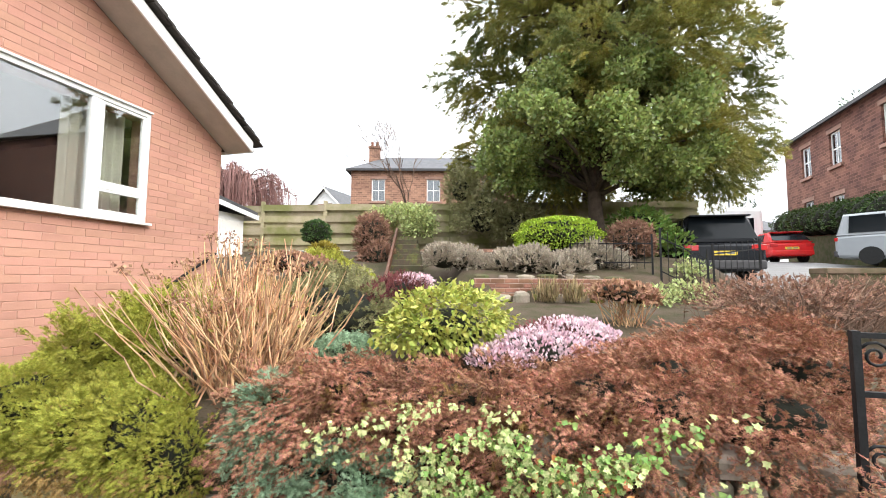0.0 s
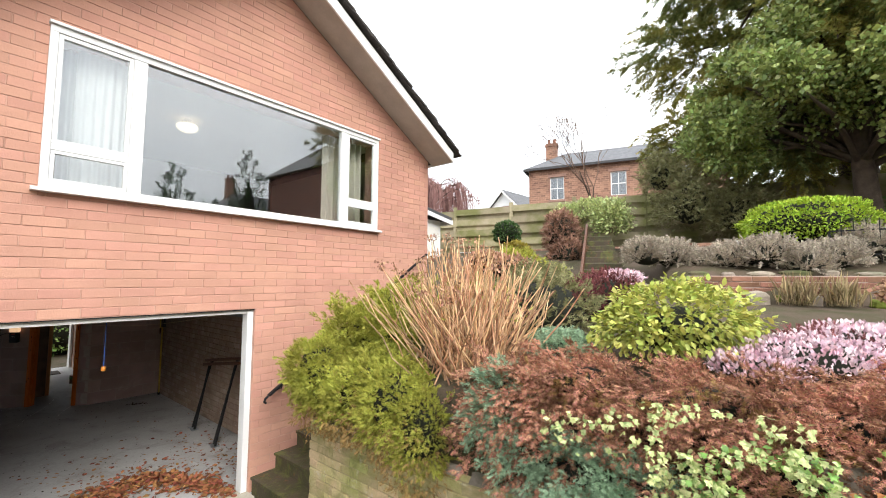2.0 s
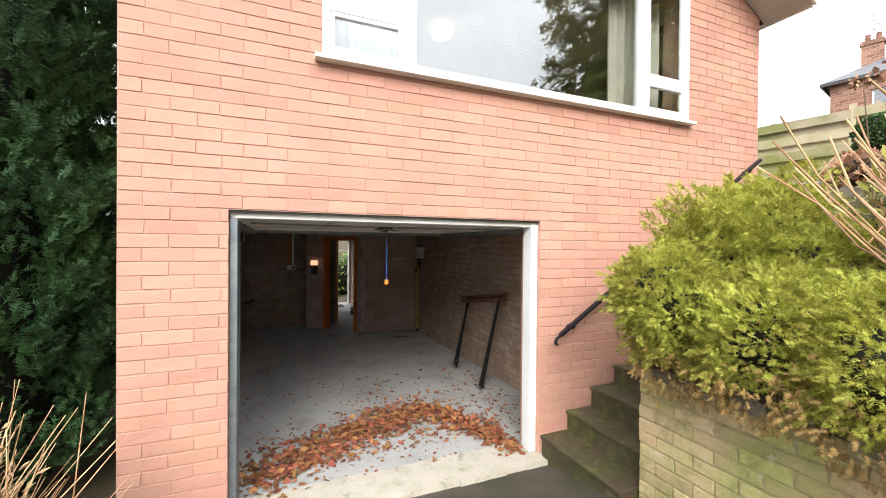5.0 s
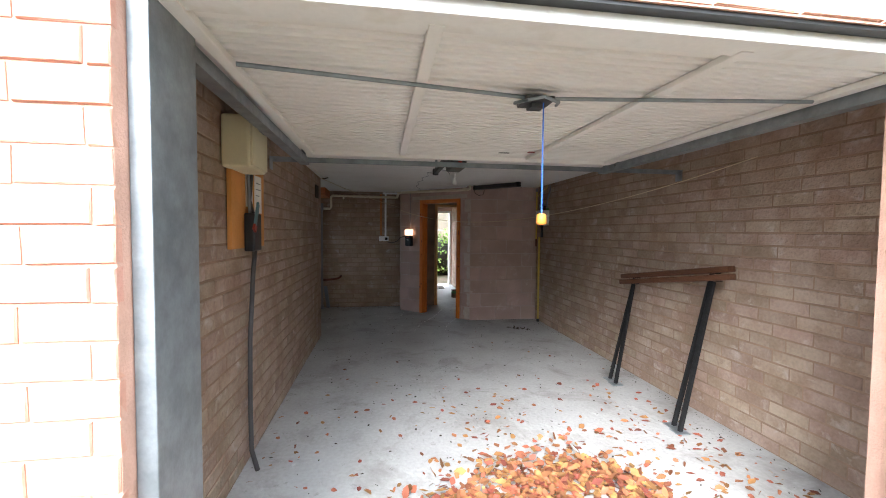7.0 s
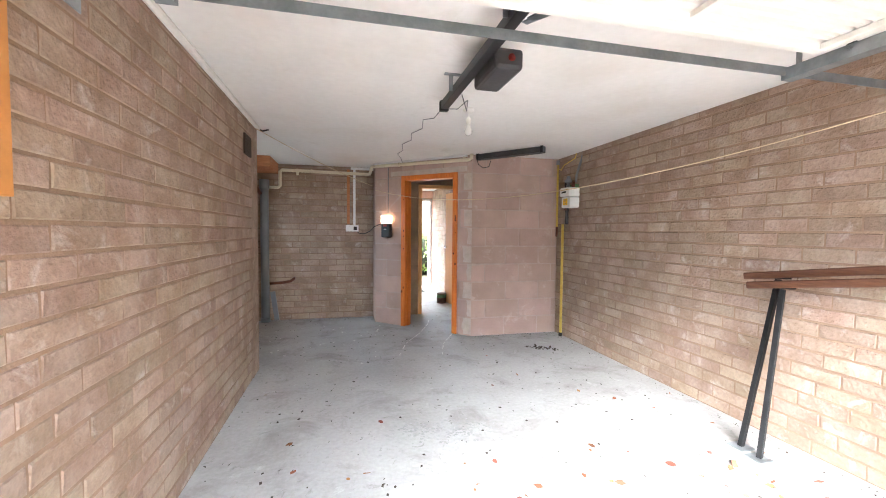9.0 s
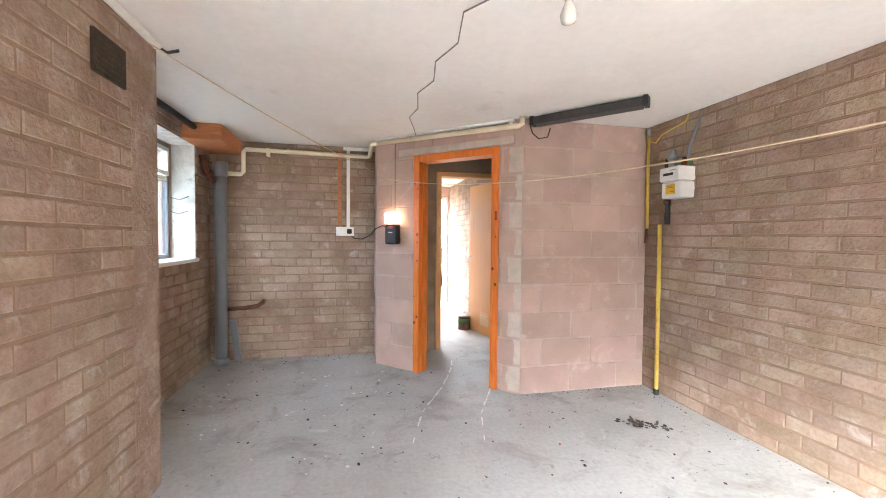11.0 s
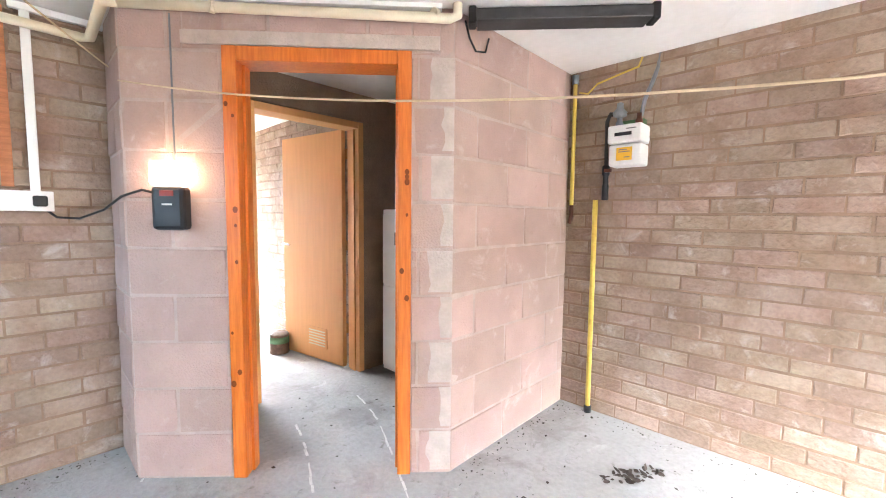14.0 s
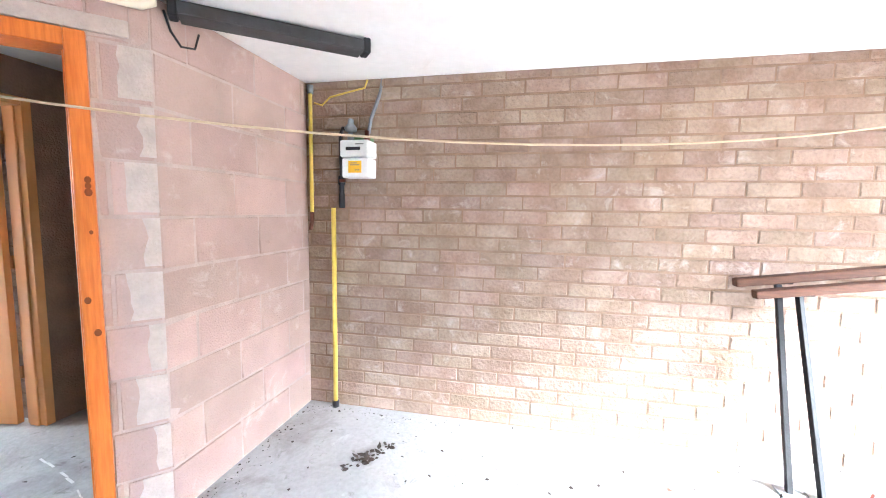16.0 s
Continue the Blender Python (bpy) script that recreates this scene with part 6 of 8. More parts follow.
# coping stones and rubble at the street end of the wall
rng = random.Random(11)
y = -0.98
i = 0
while y > -4.7:
    w = rng.uniform(0.16, 0.3)
    tagged(rock("coping_stone", "rough mossy coping stone on the garden wall", 2.76, y - w / 2, 1.0, 0.14, w / 2, 0.055, i, M["stone"]), category="stone", group="coping stones")
    y -= w + 0.01
    i += 1
rub = structure(thing("rubble_wall", "lichen-spotted rubble stone wall at the street end", "wall"), "lichen-spotted rubble stone wall at the street end", "wall")
for r in range(6):
    y = -4.75 - 0.05 * (r % 2)
    while y > -6.75:
        w = rng.uniform(0.14, 0.34)
        h = 0.145
        rock("stone", "", 2.74, y - w / 2, 0.78 + r * h + 0.07, 0.13 + rng.uniform(-0.01, 0.02), w / 2 - 0.004, h / 2, i, M["stone"], rub)
        y -= w
        i += 1

fl = thing("stair", "mossy concrete steps rising beside the house", "steps")
for k in range(10):
    x0 = 2.5 + k * 0.28
    part("step", Mesh().box(x0, x0 + 0.31, -0.91, -0.012, max(-0.1, (k - 1) * 0.18), (k + 1) * 0.18 - 0.03).box(x0 - 0.02, x0 + 0.31, -0.92, -0.011, (k + 1) * 0.18 - 0.03, (k + 1) * 0.18), M["step"], fl, bevel=0.006)
part("landing", Mesh().box(5.3, 6.6, -1.0, 0.2, 1.4, 1.83), M["step"], fl, bevel=0.006)

hr = thing("handrail", "black iron handrail fixed to the brick wall", "handrail")
ha, hb = Vector((2.62, -0.1, 1.075)), Vector((5.42, -0.1, 2.88))
part("rail", Mesh().bar(ha, hb, 0.045, 0.03), M["black_iron"], hr, bevel=0.006)
part("scroll", Mesh().tube([ha, ha + Vector((-0.04, 0, -0.03)), ha + Vector((-0.05, 0, -0.06)), ha + Vector((-0.03, 0, -0.08))], 0.014, 8), M["black_iron"], hr, smooth=True)
for f in (0.06, 0.5, 0.95):
    p = ha.lerp(hb, f)
    part("bracket", Mesh().tube([p + Vector((0, 0, -0.015)), p + Vector((0, 0.02, -0.06)), p + Vector((0, 0.1, -0.065))], 0.008, 8), M["black_iron"], hr)
    part("bracket_plate", Mesh().lathe([(0.028, 0), (0.028, 0.006)], (p.x, -0.006, p.z - 0.065), "y", 12), M["black_iron"], hr)

# green juniper spilling over the wall corner
hed = [(2.6, -1.18, 1.6, 0.42, 0.28, 0.25), (3.15, -1.08, 1.82, 0.5, 0.26, 0.25), (3.85, -1.05, 2.12, 0.5, 0.24, 0.24), (2.7, -1.3, 1.36, 0.42, 0.34, 0.3), (2.72, -1.75, 1.4, 0.46, 0.4, 0.32), (2.68, -2.2, 1.38, 0.44, 0.36, 0.34), (2.62, -2.5, 1.22, 0.28, 0.3, 0.36),
       (2.62, -1.3, 1.5, 0.42, 0.33, 0.2), (3.1, -1.6, 1.5, 0.45, 0.5, 0.3), (3.3, -1.2, 1.7, 0.5, 0.3, 0.28), (3.75, -1.15, 1.95, 0.45, 0.3, 0.24), (3.4, -1.5, 1.75, 0.4, 0.35, 0.22)]
hedge_ob = thing("juniper", "green spreading juniper overhanging the mossy wall", "shrub")
# dark filler painting the shade within the juniper
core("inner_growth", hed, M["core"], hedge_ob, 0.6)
p, nn = blob_points(30000, hed, (0.74, 0.98), -0.75)
scatter("close_foliage", SPRIG, p, nn + RNG.normal(0, 0.5, (30000, 3)) + np.array([-0.15, 0.1, 0.15]), 0.05 * RNG.uniform(0.6, 1.3, 30000), M["juniper_green"], hedge_ob, 0.8)
p, nn = blob_points(1300, hed, (0.72, 0.95), -0.75)
sprays("foliage", p, nn + RNG.normal(0, 0.35, (1300, 3)) + np.array([-0.1, 0.1, 0.2]), 0.1, 30, 0.036, M["juniper_green"], hedge_ob, 0.15, 0.5)
p, nn = blob_points(110, hed[1:3] + hed[9:], (0.85, 1.0), 0.1)
sprays("upper_foliage", p, nn * 0.5 + RNG.normal(0, 0.3, (110, 3)) + np.array([-0.25, 0.2, 0.5]), 0.26, 60, 0.05, M["juniper_green"], hedge_ob, 0.1, 0.35)
p, nn = blob_points(5200, [(b[0] - 0.03, b[1], b[2] - 0.12, b[3], b[4], b[5]) for b in hed[3:7]], (0.85, 1.08), -1.0)
kk = (p[:, 2] < 1.3) | (RNG.uniform(0, 1, len(p)) < 0.25)
scatter("browned_foliage", SPRIG, p[kk], nn[kk] + RNG.normal(0, 0.5, (kk.sum(), 3)) - np.array([0, 0, 0.3]), 0.045, M["juniper_brown"], hedge_ob, 0.8)

# last year's hydrangea canes
hyd = thing("hydrangea", "bare straw-coloured hydrangea canes with dried heads", "shrub")
hm, heads = Mesh(), []
rng = random.Random(21)
for k in range(440):
    a, tilt = rng.uniform(0, 2 * math.pi), abs(rng.gauss(0, 1)) * 0.62
    tilt = min(tilt, 0.85)
    base = Vector((3.22 + rng.gauss(0, 0.14), -2.55 + rng.gauss(0, 0.16), 1.55))
    L = rng.uniform(0.65, 1.3) * (1.05 - 0.15 * tilt)
    d = Vector((math.sin(tilt) * math.cos(a), math.sin(tilt) * math.sin(a), math.cos(tilt)))
    pts = [base]
    for s in range(1, 5):
        pts.append(base + d * (L * s / 4) + Vector((rng.gauss(0, 0.026), rng.gauss(0, 0.026), 0.16 * tilt * (s / 4) ** 2 - 0.04)))
    hm.tube(pts, rng.uniform(0.005, 0.0115), 5, True, 0.004)
    if rng.random() < 0.5:
        q = pts[rng.choice((2, 3))]
        hm.tube([q, q + Vector((rng.gauss(0, 0.06), rng.gauss(0, 0.06), rng.uniform(0.08, 0.2)))], 0.004, 4, True, 0.002)
    if rng.random() < 0.1:
        heads.append(pts[-1])
tagged(part("cane_stems", hm, M["hyd_stem"], hyd), kind="stuff")
tall = Mesh()
for k in range(8):
    b = Vector((3.5 + rng.gauss(0, 0.2), -1.95 + rng.gauss(0, 0.25), 1.7))
    t = b + Vector((rng.gauss(0.1, 0.1), rng.gauss(0.1, 0.15), rng.uniform(0.95, 1.25)))
    tall.tube([b, b.lerp(t, 0.5) + Vector((0.03, 0, 0)), t], 0.004, 5, True, 0.003)
    heads.append(t)
tagged(part("tall_canes", tall, M["twig"], hyd), kind="stuff")
hp = np.array([tuple(h) for h in heads])
pts = np.repeat(hp, 26, 0) + RNG.normal(0, 1, (len(hp) * 26, 3)) * np.array([0.045, 0.045, 0.018])
scatter("flower_heads", SIMPLE, pts, RNG.normal(size=(len(pts), 3)) + np.array([0, 0, 0.6]), RNG.uniform(0.015, 0.035, len(pts)), M["hyd_head"], hyd, 1.0, 1.3)
pl, nl = blob_points(500, [(3.3, -2.4, 1.95, 0.55, 0.55, 0.4)], (0.4, 1.0), -0.5)
scatter("dry_leaves", LEAF, pl, nl + RNG.normal(0, 0.6, (500, 3)) + np.array([0, 0, 0.5]), RNG.uniform(0.04, 0.09, 500), M["straw"], hyd, 1.0, 0.6)
pl, nl = blob_points(260, [(3.45, -2.3, 2.1, 0.6, 0.65, 0.4)], (0.5, 1.0), -0.2)
scatter("young_leaves", LEAF, pl, nl + RNG.normal(0, 0.5, (260, 3)) + np.array([0, 0, 0.8]), RNG.uniform(0.04, 0.1, 260), M["hyd_leaf"], hyd, 1.0, 0.5)
gc = bush("ground_shrub", "low dark green shrub behind the hydrangea", [(4.6, -2.6, 2.1, 0.7, 0.7, 0.4), (5.4, -2.2, 2.25, 0.7, 0.6, 0.4), (4.9, -1.6, 2.1, 0.6, 0.4, 0.35)], 2600, SPRIG, 0.12, M["olive_bush"])

# bronze juniper along the top of the wall
red = [(2.98, -3.3 - 0.4 * k, 1.7 + 0.06 * math.sin(2.3 * k), 0.38, 0.33, 0.15) for k in range(8)]
red += [(2.74, -3.35 - 0.39 * k, 1.45 + 0.05 * math.cos(1.9 * k), 0.2, 0.33, 0.32) for k in range(6)]
red += [(3.0, -6.2, 1.74, 0.4, 0.4, 0.2), (3.7, -6.75, 1.86, 0.55, 0.45, 0.2), (4.6, -6.9, 1.98, 0.55, 0.45, 0.18), (3.25, -5.4, 1.75, 0.5, 0.45, 0.18), (3.5, -5.95, 1.82, 0.55, 0.5, 0.18), (4.1, -6.3, 1.86, 0.6, 0.5, 0.16), (3.2, -6.1, 1.68, 0.4, 0.4, 0.2)]
b_red = thing("juniper", "bronze-red winter juniper trailing over the wall top", "shrub")
core("inner_growth", red, M["core"], b_red, 0.62)
p, nn = blob_points(11000, red, (0.8, 0.98), -0.8)
scatter("close_foliage", SPRIG, p, nn * 0.6 + RNG.normal(0, 0.4, (11000, 3)) + np.array([-0.4, 0.5, 0.0]), 0.06 * RNG.uniform(0.6, 1.3, 11000), M["juniper_red"], b_red, 0.8)
p, nn = blob_points(1250, red, (0.6, 1.0), -0.8)
sprays("foliage", p, nn * 0.55 + RNG.normal(0, 0.3, (1250, 3)) + np.array([-0.5, 0.65, 0.0]), 0.32, 50, 0.05, M["juniper_red"], b_red, 0.3, 0.34)
p, nn = blob_points(1600, red[8:14], (0.9, 1.12), -0.9)
scatter("brown_undergrowth", SPRIG, p, nn + RNG.normal(0, 0.6, (len(p), 3)) - np.array([0, 0, 0.4]), 0.08, M["juniper_brown"], b_red, 0.9)
blue = [(2.66, -3.2, 1.5, 0.18, 0.15, 0.14), (2.6, -3.5, 1.34, 0.17, 0.24, 0.12), (2.54, -3.85, 1.32, 0.17, 0.26, 0.11), (2.52, -4.15, 1.3, 0.16, 0.2, 0.1), (2.68, -3.22, 1.66, 0.12, 0.11, 0.1)]
b_blue = thing("juniper", "blue-green juniper hanging against the wall", "shrub")
core("inner_growth", blue, M["core"], b_blue, 0.66)
p, nn = blob_points(480, blue, (0.7, 0.95), -0.8)
sprays("foliage", p, nn + RNG.normal(0, 0.4, (480, 3)) + np.array([-0.3, 0.2, 0.1]), 0.17, 40, 0.038, M["juniper_blue"], b_blue, 0.2, 0.5)
bush("juniper", "small blue-green juniper tuft above the wall", [(3.5, -3.3, 1.85, 0.3, 0.25, 0.13)], 800, SPRIG, 0.09, M["juniper_blue"], up=0.3)

# variegated ivy on the wall
iv = thing("ivy", "cream and green variegated ivy clothing the wall", "ivy")


def ivy_patch(n, y0, y1, z0, z1, x, mat, size, name):
    t = RNG.uniform(0, 1, n)
    yy = y0 + (y1 - y0) * t
    zz = z0 + (z1 - z0) * RNG.beta(1.3, 1.1, n)
    xx = x + 0.05 * np.sin(5 * yy) + 0.06 * np.cos(6 * zz) + RNG.normal(0, 0.03, n)
    clump = np.sin(9.1 * yy + 4.0 * np.sin(7.3 * zz)) + np.sin(11.7 * zz + 3.0 * np.sin(5.9 * yy))
    k = clump > -0.55
    n = int(k.sum())
    d = np.stack([RNG.normal(-0.35, 0.35, n), RNG.normal(0, 0.7, n), RNG.normal(-0.75, 0.5, n)], 1)
    scatter(name, IVY, np.stack([xx, yy, zz], 1)[k], d, RNG.uniform(*size, n) * 0.85, mat, iv, 0.5)


ivy_patch(800, -4.25, -4.85, 1.20, 1.87, 2.33, M["ivy_pale"], (0.024, 0.046), "pale_leaves")
ivy_patch(800, -4.7, -5.4, 1.15, 1.75, 2.33, M["ivy_pale"], (0.024, 0.046), "pale_leaves")
ivy_patch(1400, -4.4, -5.5, 1.10, 1.75, 2.35, M["ivy"], (0.022, 0.045), "green_leaves")
ivy_patch(150, -5.0, -5.7, 1.60, 1.89, 2.33, M["ivy"], (0.022, 0.045), "green_leaves")
ivy_patch(60, -3.7, -4.0, 1.55, 1.75, 2.34, M["ivy_pale"], (0.024, 0.05), "pale_leaves")
ivy_patch(60, -4.0, -4.3, 1.60, 1.87, 2.34, M["ivy_pale"], (0.024, 0.05), "pale_leaves")
ivy_patch(90, -5.3, -5.9, 1.30, 1.93, 2.34, M["ivy_pale"], (0.026, 0.05), "pale_leaves")
ivy_patch(150, -4.9, -5.45, 1.15, 1.68, 2.32, M["ivy_orange"], (0.026, 0.05), "orange_leaves")
ivy_patch(200, -4.4, -5.2, 0.95, 1.33, 2.4, M["ivy"], (0.03, 0.055), "green_leaves")

# broad-leaved shrub, heathers and bed plants
sh = thing("leafy_shrub", "rounded shrub with yellow-green broad leaves", "shrub")
pl, nl = blob_points(3800, [(3.85, -4.15, 2.12, 0.52, 0.55, 0.34), (3.7, -3.95, 2.02, 0.42, 0.42, 0.25)], (0.7, 1.05), -0.5)
scatter("leaves", LEAF, pl, nl * 0.8 + RNG.normal(0, 0.45, (3800, 3)) + np.array([0, 0, -0.45]), RNG.uniform(0.035, 0.07, 3800), M["hyd_leaf"], sh, 0.5, 0.95)
core("inner_growth", [(3.85, -4.15, 2.05, 0.5, 0.5, 0.32)], M["core"], sh, 0.6)
hth = bush("heather", "pink flowering heather cushion", [(3.75, -4.95, 1.93, 0.42, 0.42, 0.16), (4.1, -5.2, 1.98, 0.45, 0.4, 0.17), (3.55, -4.65, 1.86, 0.3, 0.28, 0.13)], 4600, SIMPLE, 0.032, M["heather"], up=1.0, jitter=0.5, low=-0.2, wide=1.2)
p, nn = blob_points(260, [(4.0, -5.05, 1.98, 0.4, 0.35, 0.15)], (0.8, 1.1), 0.0)
scatter("old_foliage", PLUME, p, nn + RNG.normal(0, 0.5, (260, 3)), 0.06, M["heather_dark"], hth, 0.8)
bush("heather", "maroon heather with a few pink flowers", [(5.2, -3.2, 2.25, 0.4, 0.4, 0.3), (4.9, -3.0, 2.15, 0.35, 0.3, 0.25)], 2200, PLUME, 0.08, M["heather_dark"], up=0.7)
bush("heather", "small pink heather clump", [(5.3, -3.35, 2.45, 0.25, 0.25, 0.12)], 900, SIMPLE, 0.035, M["heather"], up=0.8)
dh = bush("dried_hydrangea", "hydrangea with russet dried flower heads", [(5.5, -5.85, 2.35, 0.32, 0.34, 0.13), (5.75, -6.1, 2.3, 0.25, 0.25, 0.12)], 1500, SIMPLE, 0.05, M["hyd_head"], up=0.6, wide=1.4)
st = Mesh()
for k in range(50):
    b = Vector((5.6 + rng.gauss(0, 0.1), -5.95 + rng.gauss(0, 0.1), 1.95))
    st.tube([b, b + Vector((rng.gauss(0, 0.14), rng.gauss(0, 0.16), rng.uniform(0.25, 0.42)))], 0.005, 4)
tagged(part("canes", st, M["hyd_stem"], dh), kind="stuff")
tg = thing("thicket", "tangle of bare russet twigs beside the railings", "shrub")
tm_ = Mesh()
for k in range(1000):
    w = rng.random() ** 1.5
    b = Vector((5.6 + 0.75 * w + rng.gauss(0, 0.4), -7.5 - 1.7 * w + rng.gauss(0, 0.35), 2.0))
    e = b + Vector((rng.gauss(0, 0.35), rng.gauss(0, 0.35), rng.uniform(0.1, 0.6)))
    tm_.tube([b, b.lerp(e, 0.5) + Vector((rng.gauss(0, 0.07), rng.gauss(0, 0.07), 0.08)), e], 0.005, 4, False, 0.002)
tagged(part("twigs", tm_, M["twig"], tg), kind="stuff")
p, nn = blob_points(1500, [(5.6, -7.5, 2.2, 0.9, 0.85, 0.35), (6.1, -8.6, 2.2, 0.6, 0.8, 0.3)], (0.5, 1.05), -0.2)
scatter("dry_foliage", PLUME, p, nn + RNG.normal(0, 0.6, (1500, 3)), 0.1, M["brown_bush"], tg, 0.9)

bush("border_shrub", "low straggling green growth behind the railings", [(*G(6.6, 3.4)[:2], 2.2, 0.4, 0.4, 0.22), (*G(6.9, 4.2)[:2], 2.25, 0.4, 0.35, 0.25), (*G(7.5, 4.6)[:2], 2.5, 0.35, 0.35, 0.4)], 1500, LEAF, 0.07, M["ivy_pale"], up=0.4, jitter=0.8, inner=False, shell=(0.4, 1.1))
# terrace wall of red brick with lavender above
t0, t1 = Vector(G(7.1, 0.55)), Vector(G(7.1, 3.3))
T_O, T_D = Vector((t0.x, t0.y, 2.1)), Vector((t1.x - t0.x, t1.y - t0.y, 0)).normalized()
T_N, T_L = Vector((-0.97, -0.243, 0)), (t1 - t0).length
terrace = wall("terrace_wall", "low red brick terrace wall", M["mortar_block"], T_O, T_D, T_N, T_L, 0.42, 0.22, base=-0.15)
for k in range(9):
    q = Vector(G(6.9 + 0.15 * (k % 2), 0.7 + 0.32 * k))
    tagged(rock("bed_stone", "mossy rockery stone at the foot of the terrace", q.x + 0.05 * math.sin(5 * k), q.y, q.z + 0.04, 0.12 + 0.05 * math.sin(3 * k), 0.14 + 0.04 * math.cos(7 * k), 0.1 + 0.04 * math.sin(4 * k), 40 + k, M["moss"] if k % 3 == 0 else M["stone"]), category="stone", group="rockery stones")
for k in range(7):
    q = Vector(G(7.35, 0.7 + 0.4 * k))
    tagged(rock("terrace_stone", "pale flat stone on the terrace edge", q.x, q.y, 2.53 + 0.015 * math.sin(5 * k), 0.12 + 0.04 * math.sin(3 * k), 0.15 + 0.06 * math.sin(4.4 * k), 0.05 + 0.02 * math.cos(6 * k), 60 + k, M["stone"] if k % 3 else M["wall_moss"]), category="stone", group="terrace stones")
lav = []
for k in range(9):
    q = G(7.9 + 0.25 * math.sin(k), 0.0 + 0.42 * k)
    lav.append((q[0], q[1], 2.78 + 0.1 * math.sin(k * 2.1) + (0.12 if k > 6 or k == 0 else 0), 0.38, 0.34, 0.24))
bush("lavender", "row of grey lavender bushes along the terrace", lav, 5200, PLUME, 0.15, M["lavender"], up=0.9, jitter=0.4)
q = G(8.75, 2.5)
bush("clipped_bush", "rounded lime green clipped bush", [(q[0], q[1], 3.42, 0.9, 0.9, 0.43)], 7000, SIMPLE, 0.055, M["lime"], up=0.2, jitter=0.7, low=-0.7, shell=(0.9, 1.02), shrink=0.88)
q = G(8.8, 4.1)
bush("russet_bush", "rounded russet twiggy bush", [(q[0], q[1], 3.3, 0.5, 0.5, 0.5)], 2600, SPRIG, 0.1, M["brown_bush"], up=0.2, jitter=0.7)
bush("topiary", "small clipped dark green topiary", [(8.3, -0.05, 3.5, 0.3, 0.3, 0.3)], 2200, SIMPLE, 0.045, M["topiary"], up=0.2, shell=(0.9, 1.02), shrink=0.88)
bush("gold_shrub", "small golden conifer mound", [(7.7, -0.6, 3.0, 0.3, 0.3, 0.24)], 1500, SPRIG, 0.07, M["gold"], up=0.4)
bush("flower_bed", "faded pinkish heads of border plants", [(6.6, -0.6, 2.75, 0.5, 0.4, 0.22), (6.2, -1.3, 2.6, 0.4, 0.4, 0.25)], 1300, SIMPLE, 0.07, M["hyd_head"], up=0.6, wide=1.3)
bush("border_shrub", "low green border shrub", [(6.6, -1.6, 2.45, 0.6, 0.5, 0.25), (7.2, -0.9, 2.7, 0.5, 0.5, 0.3)], 2000, SPRIG, 0.12, M["juniper_green"], up=0.4)
bush("brown_bush", "upright russet-brown bush beside the garden steps", [(9.3, -0.95, 3.5, 0.42, 0.42, 0.6), (9.1, -1.15, 3.0, 0.4, 0.4, 0.4)], 3200, SPRIG, 0.1, M["brown_bush"], up=0.4)
q = G(11.2, 1.1)
bush("olive_shrub", "tall loose olive-green shrub against the fence", [(q[0], q[1], 4.3, 0.8, 0.8, 1.0), (q[0] + 0.2, q[1] - 0.9, 4.0, 0.7, 0.7, 0.8), (q[0] - 0.1, q[1] + 0.6, 5.0, 0.5, 0.5, 0.6)], 4500, SPRIG, 0.16, M["olive_bush"], up=0.3, jitter=0.8, shell=(0.45, 1.1), shrink=0.5)
q = G(11.6, -1.3)
bush("climber", "green leafy climber spilling over the fence", [(q[0], q[1], 4.3, 0.4, 1.0, 0.35), (q[0] - 0.2, q[1] - 0.7, 4.0, 0.4, 0.5, 0.5)], 2600, LEAF, 0.1, M["ivy_pale"], up=0.1, jitter=0.8, inner=False, shell=(0.5, 1.1))
q = G(10.5, 5.1)
bush("laurel", "green laurel behind the russet bush", [(q[0], q[1], 3.7, 0.8, 0.8, 0.7), (q[0] + 0.5, q[1] - 0.8, 3.4, 0.8, 0.7, 0.5)], 2600, LEAF, 0.13, M["ivy"], up=0.1, jitter=0.7)
for (u, v), lb in (((9.3, 0.5), "dry grass tuft on the terrace"), ((6.8, 1.75), "dry grass tuft in the bed"), ((6.8, 2.2), "dry grass tuft in the bed"), ((5.6, 4.1), "straw-coloured stalks by the gate")):
    q = np.array(G(u, v))
    n = 130
    P = q + RNG.normal(0, 0.1, (n, 3)) * np.array([1, 1, 0])
    tagged(scatter("grass_tuft", SIMPLE, P, RNG.normal(0, 0.3, (n, 3)) + np.array([0, 0, 1.0]), RNG.uniform(0.2, 0.5, n), M["straw"], None, 1.5, 0.05), lb, "grass", kind="stuff")

# garden steps up to the fence
gs = thing("garden_steps", "dark timber-edged garden steps with a leaning board", "steps")
for k in range(9):
    a = Vector(G(7.4 + 0.37 * k, -0.62 - 0.05 * k))
    z = 2.2 + 0.145 * (k + 1)
    m = Mesh()
    f, r = Vector((0.97, 0.243, 0)), Vector((0.243, -0.97, 0))
    for h0, h1, mt in ((z - 0.3, z, 0),):
        base = [a + r * s * 0.36 + f * e for s, e in ((-1, 0), (1, 0), (1, 0.42), (-1, 0.42))]
        m.prism([(p.x, p.y, h0) for p in base], (0, 0, 0), (0, 0, h1 - h0))
    part("step", m, M["step"], gs, bevel=0.01)
a, b = Vector(G(7.2, -1.05)), Vector(G(10.4, -1.2))
part("side_board", Mesh().bar((a.x, a.y, 2.35), (b.x, b.y, 3.75), 0.05, 0.16), M["rail_wood"], gs, bevel=0.004)

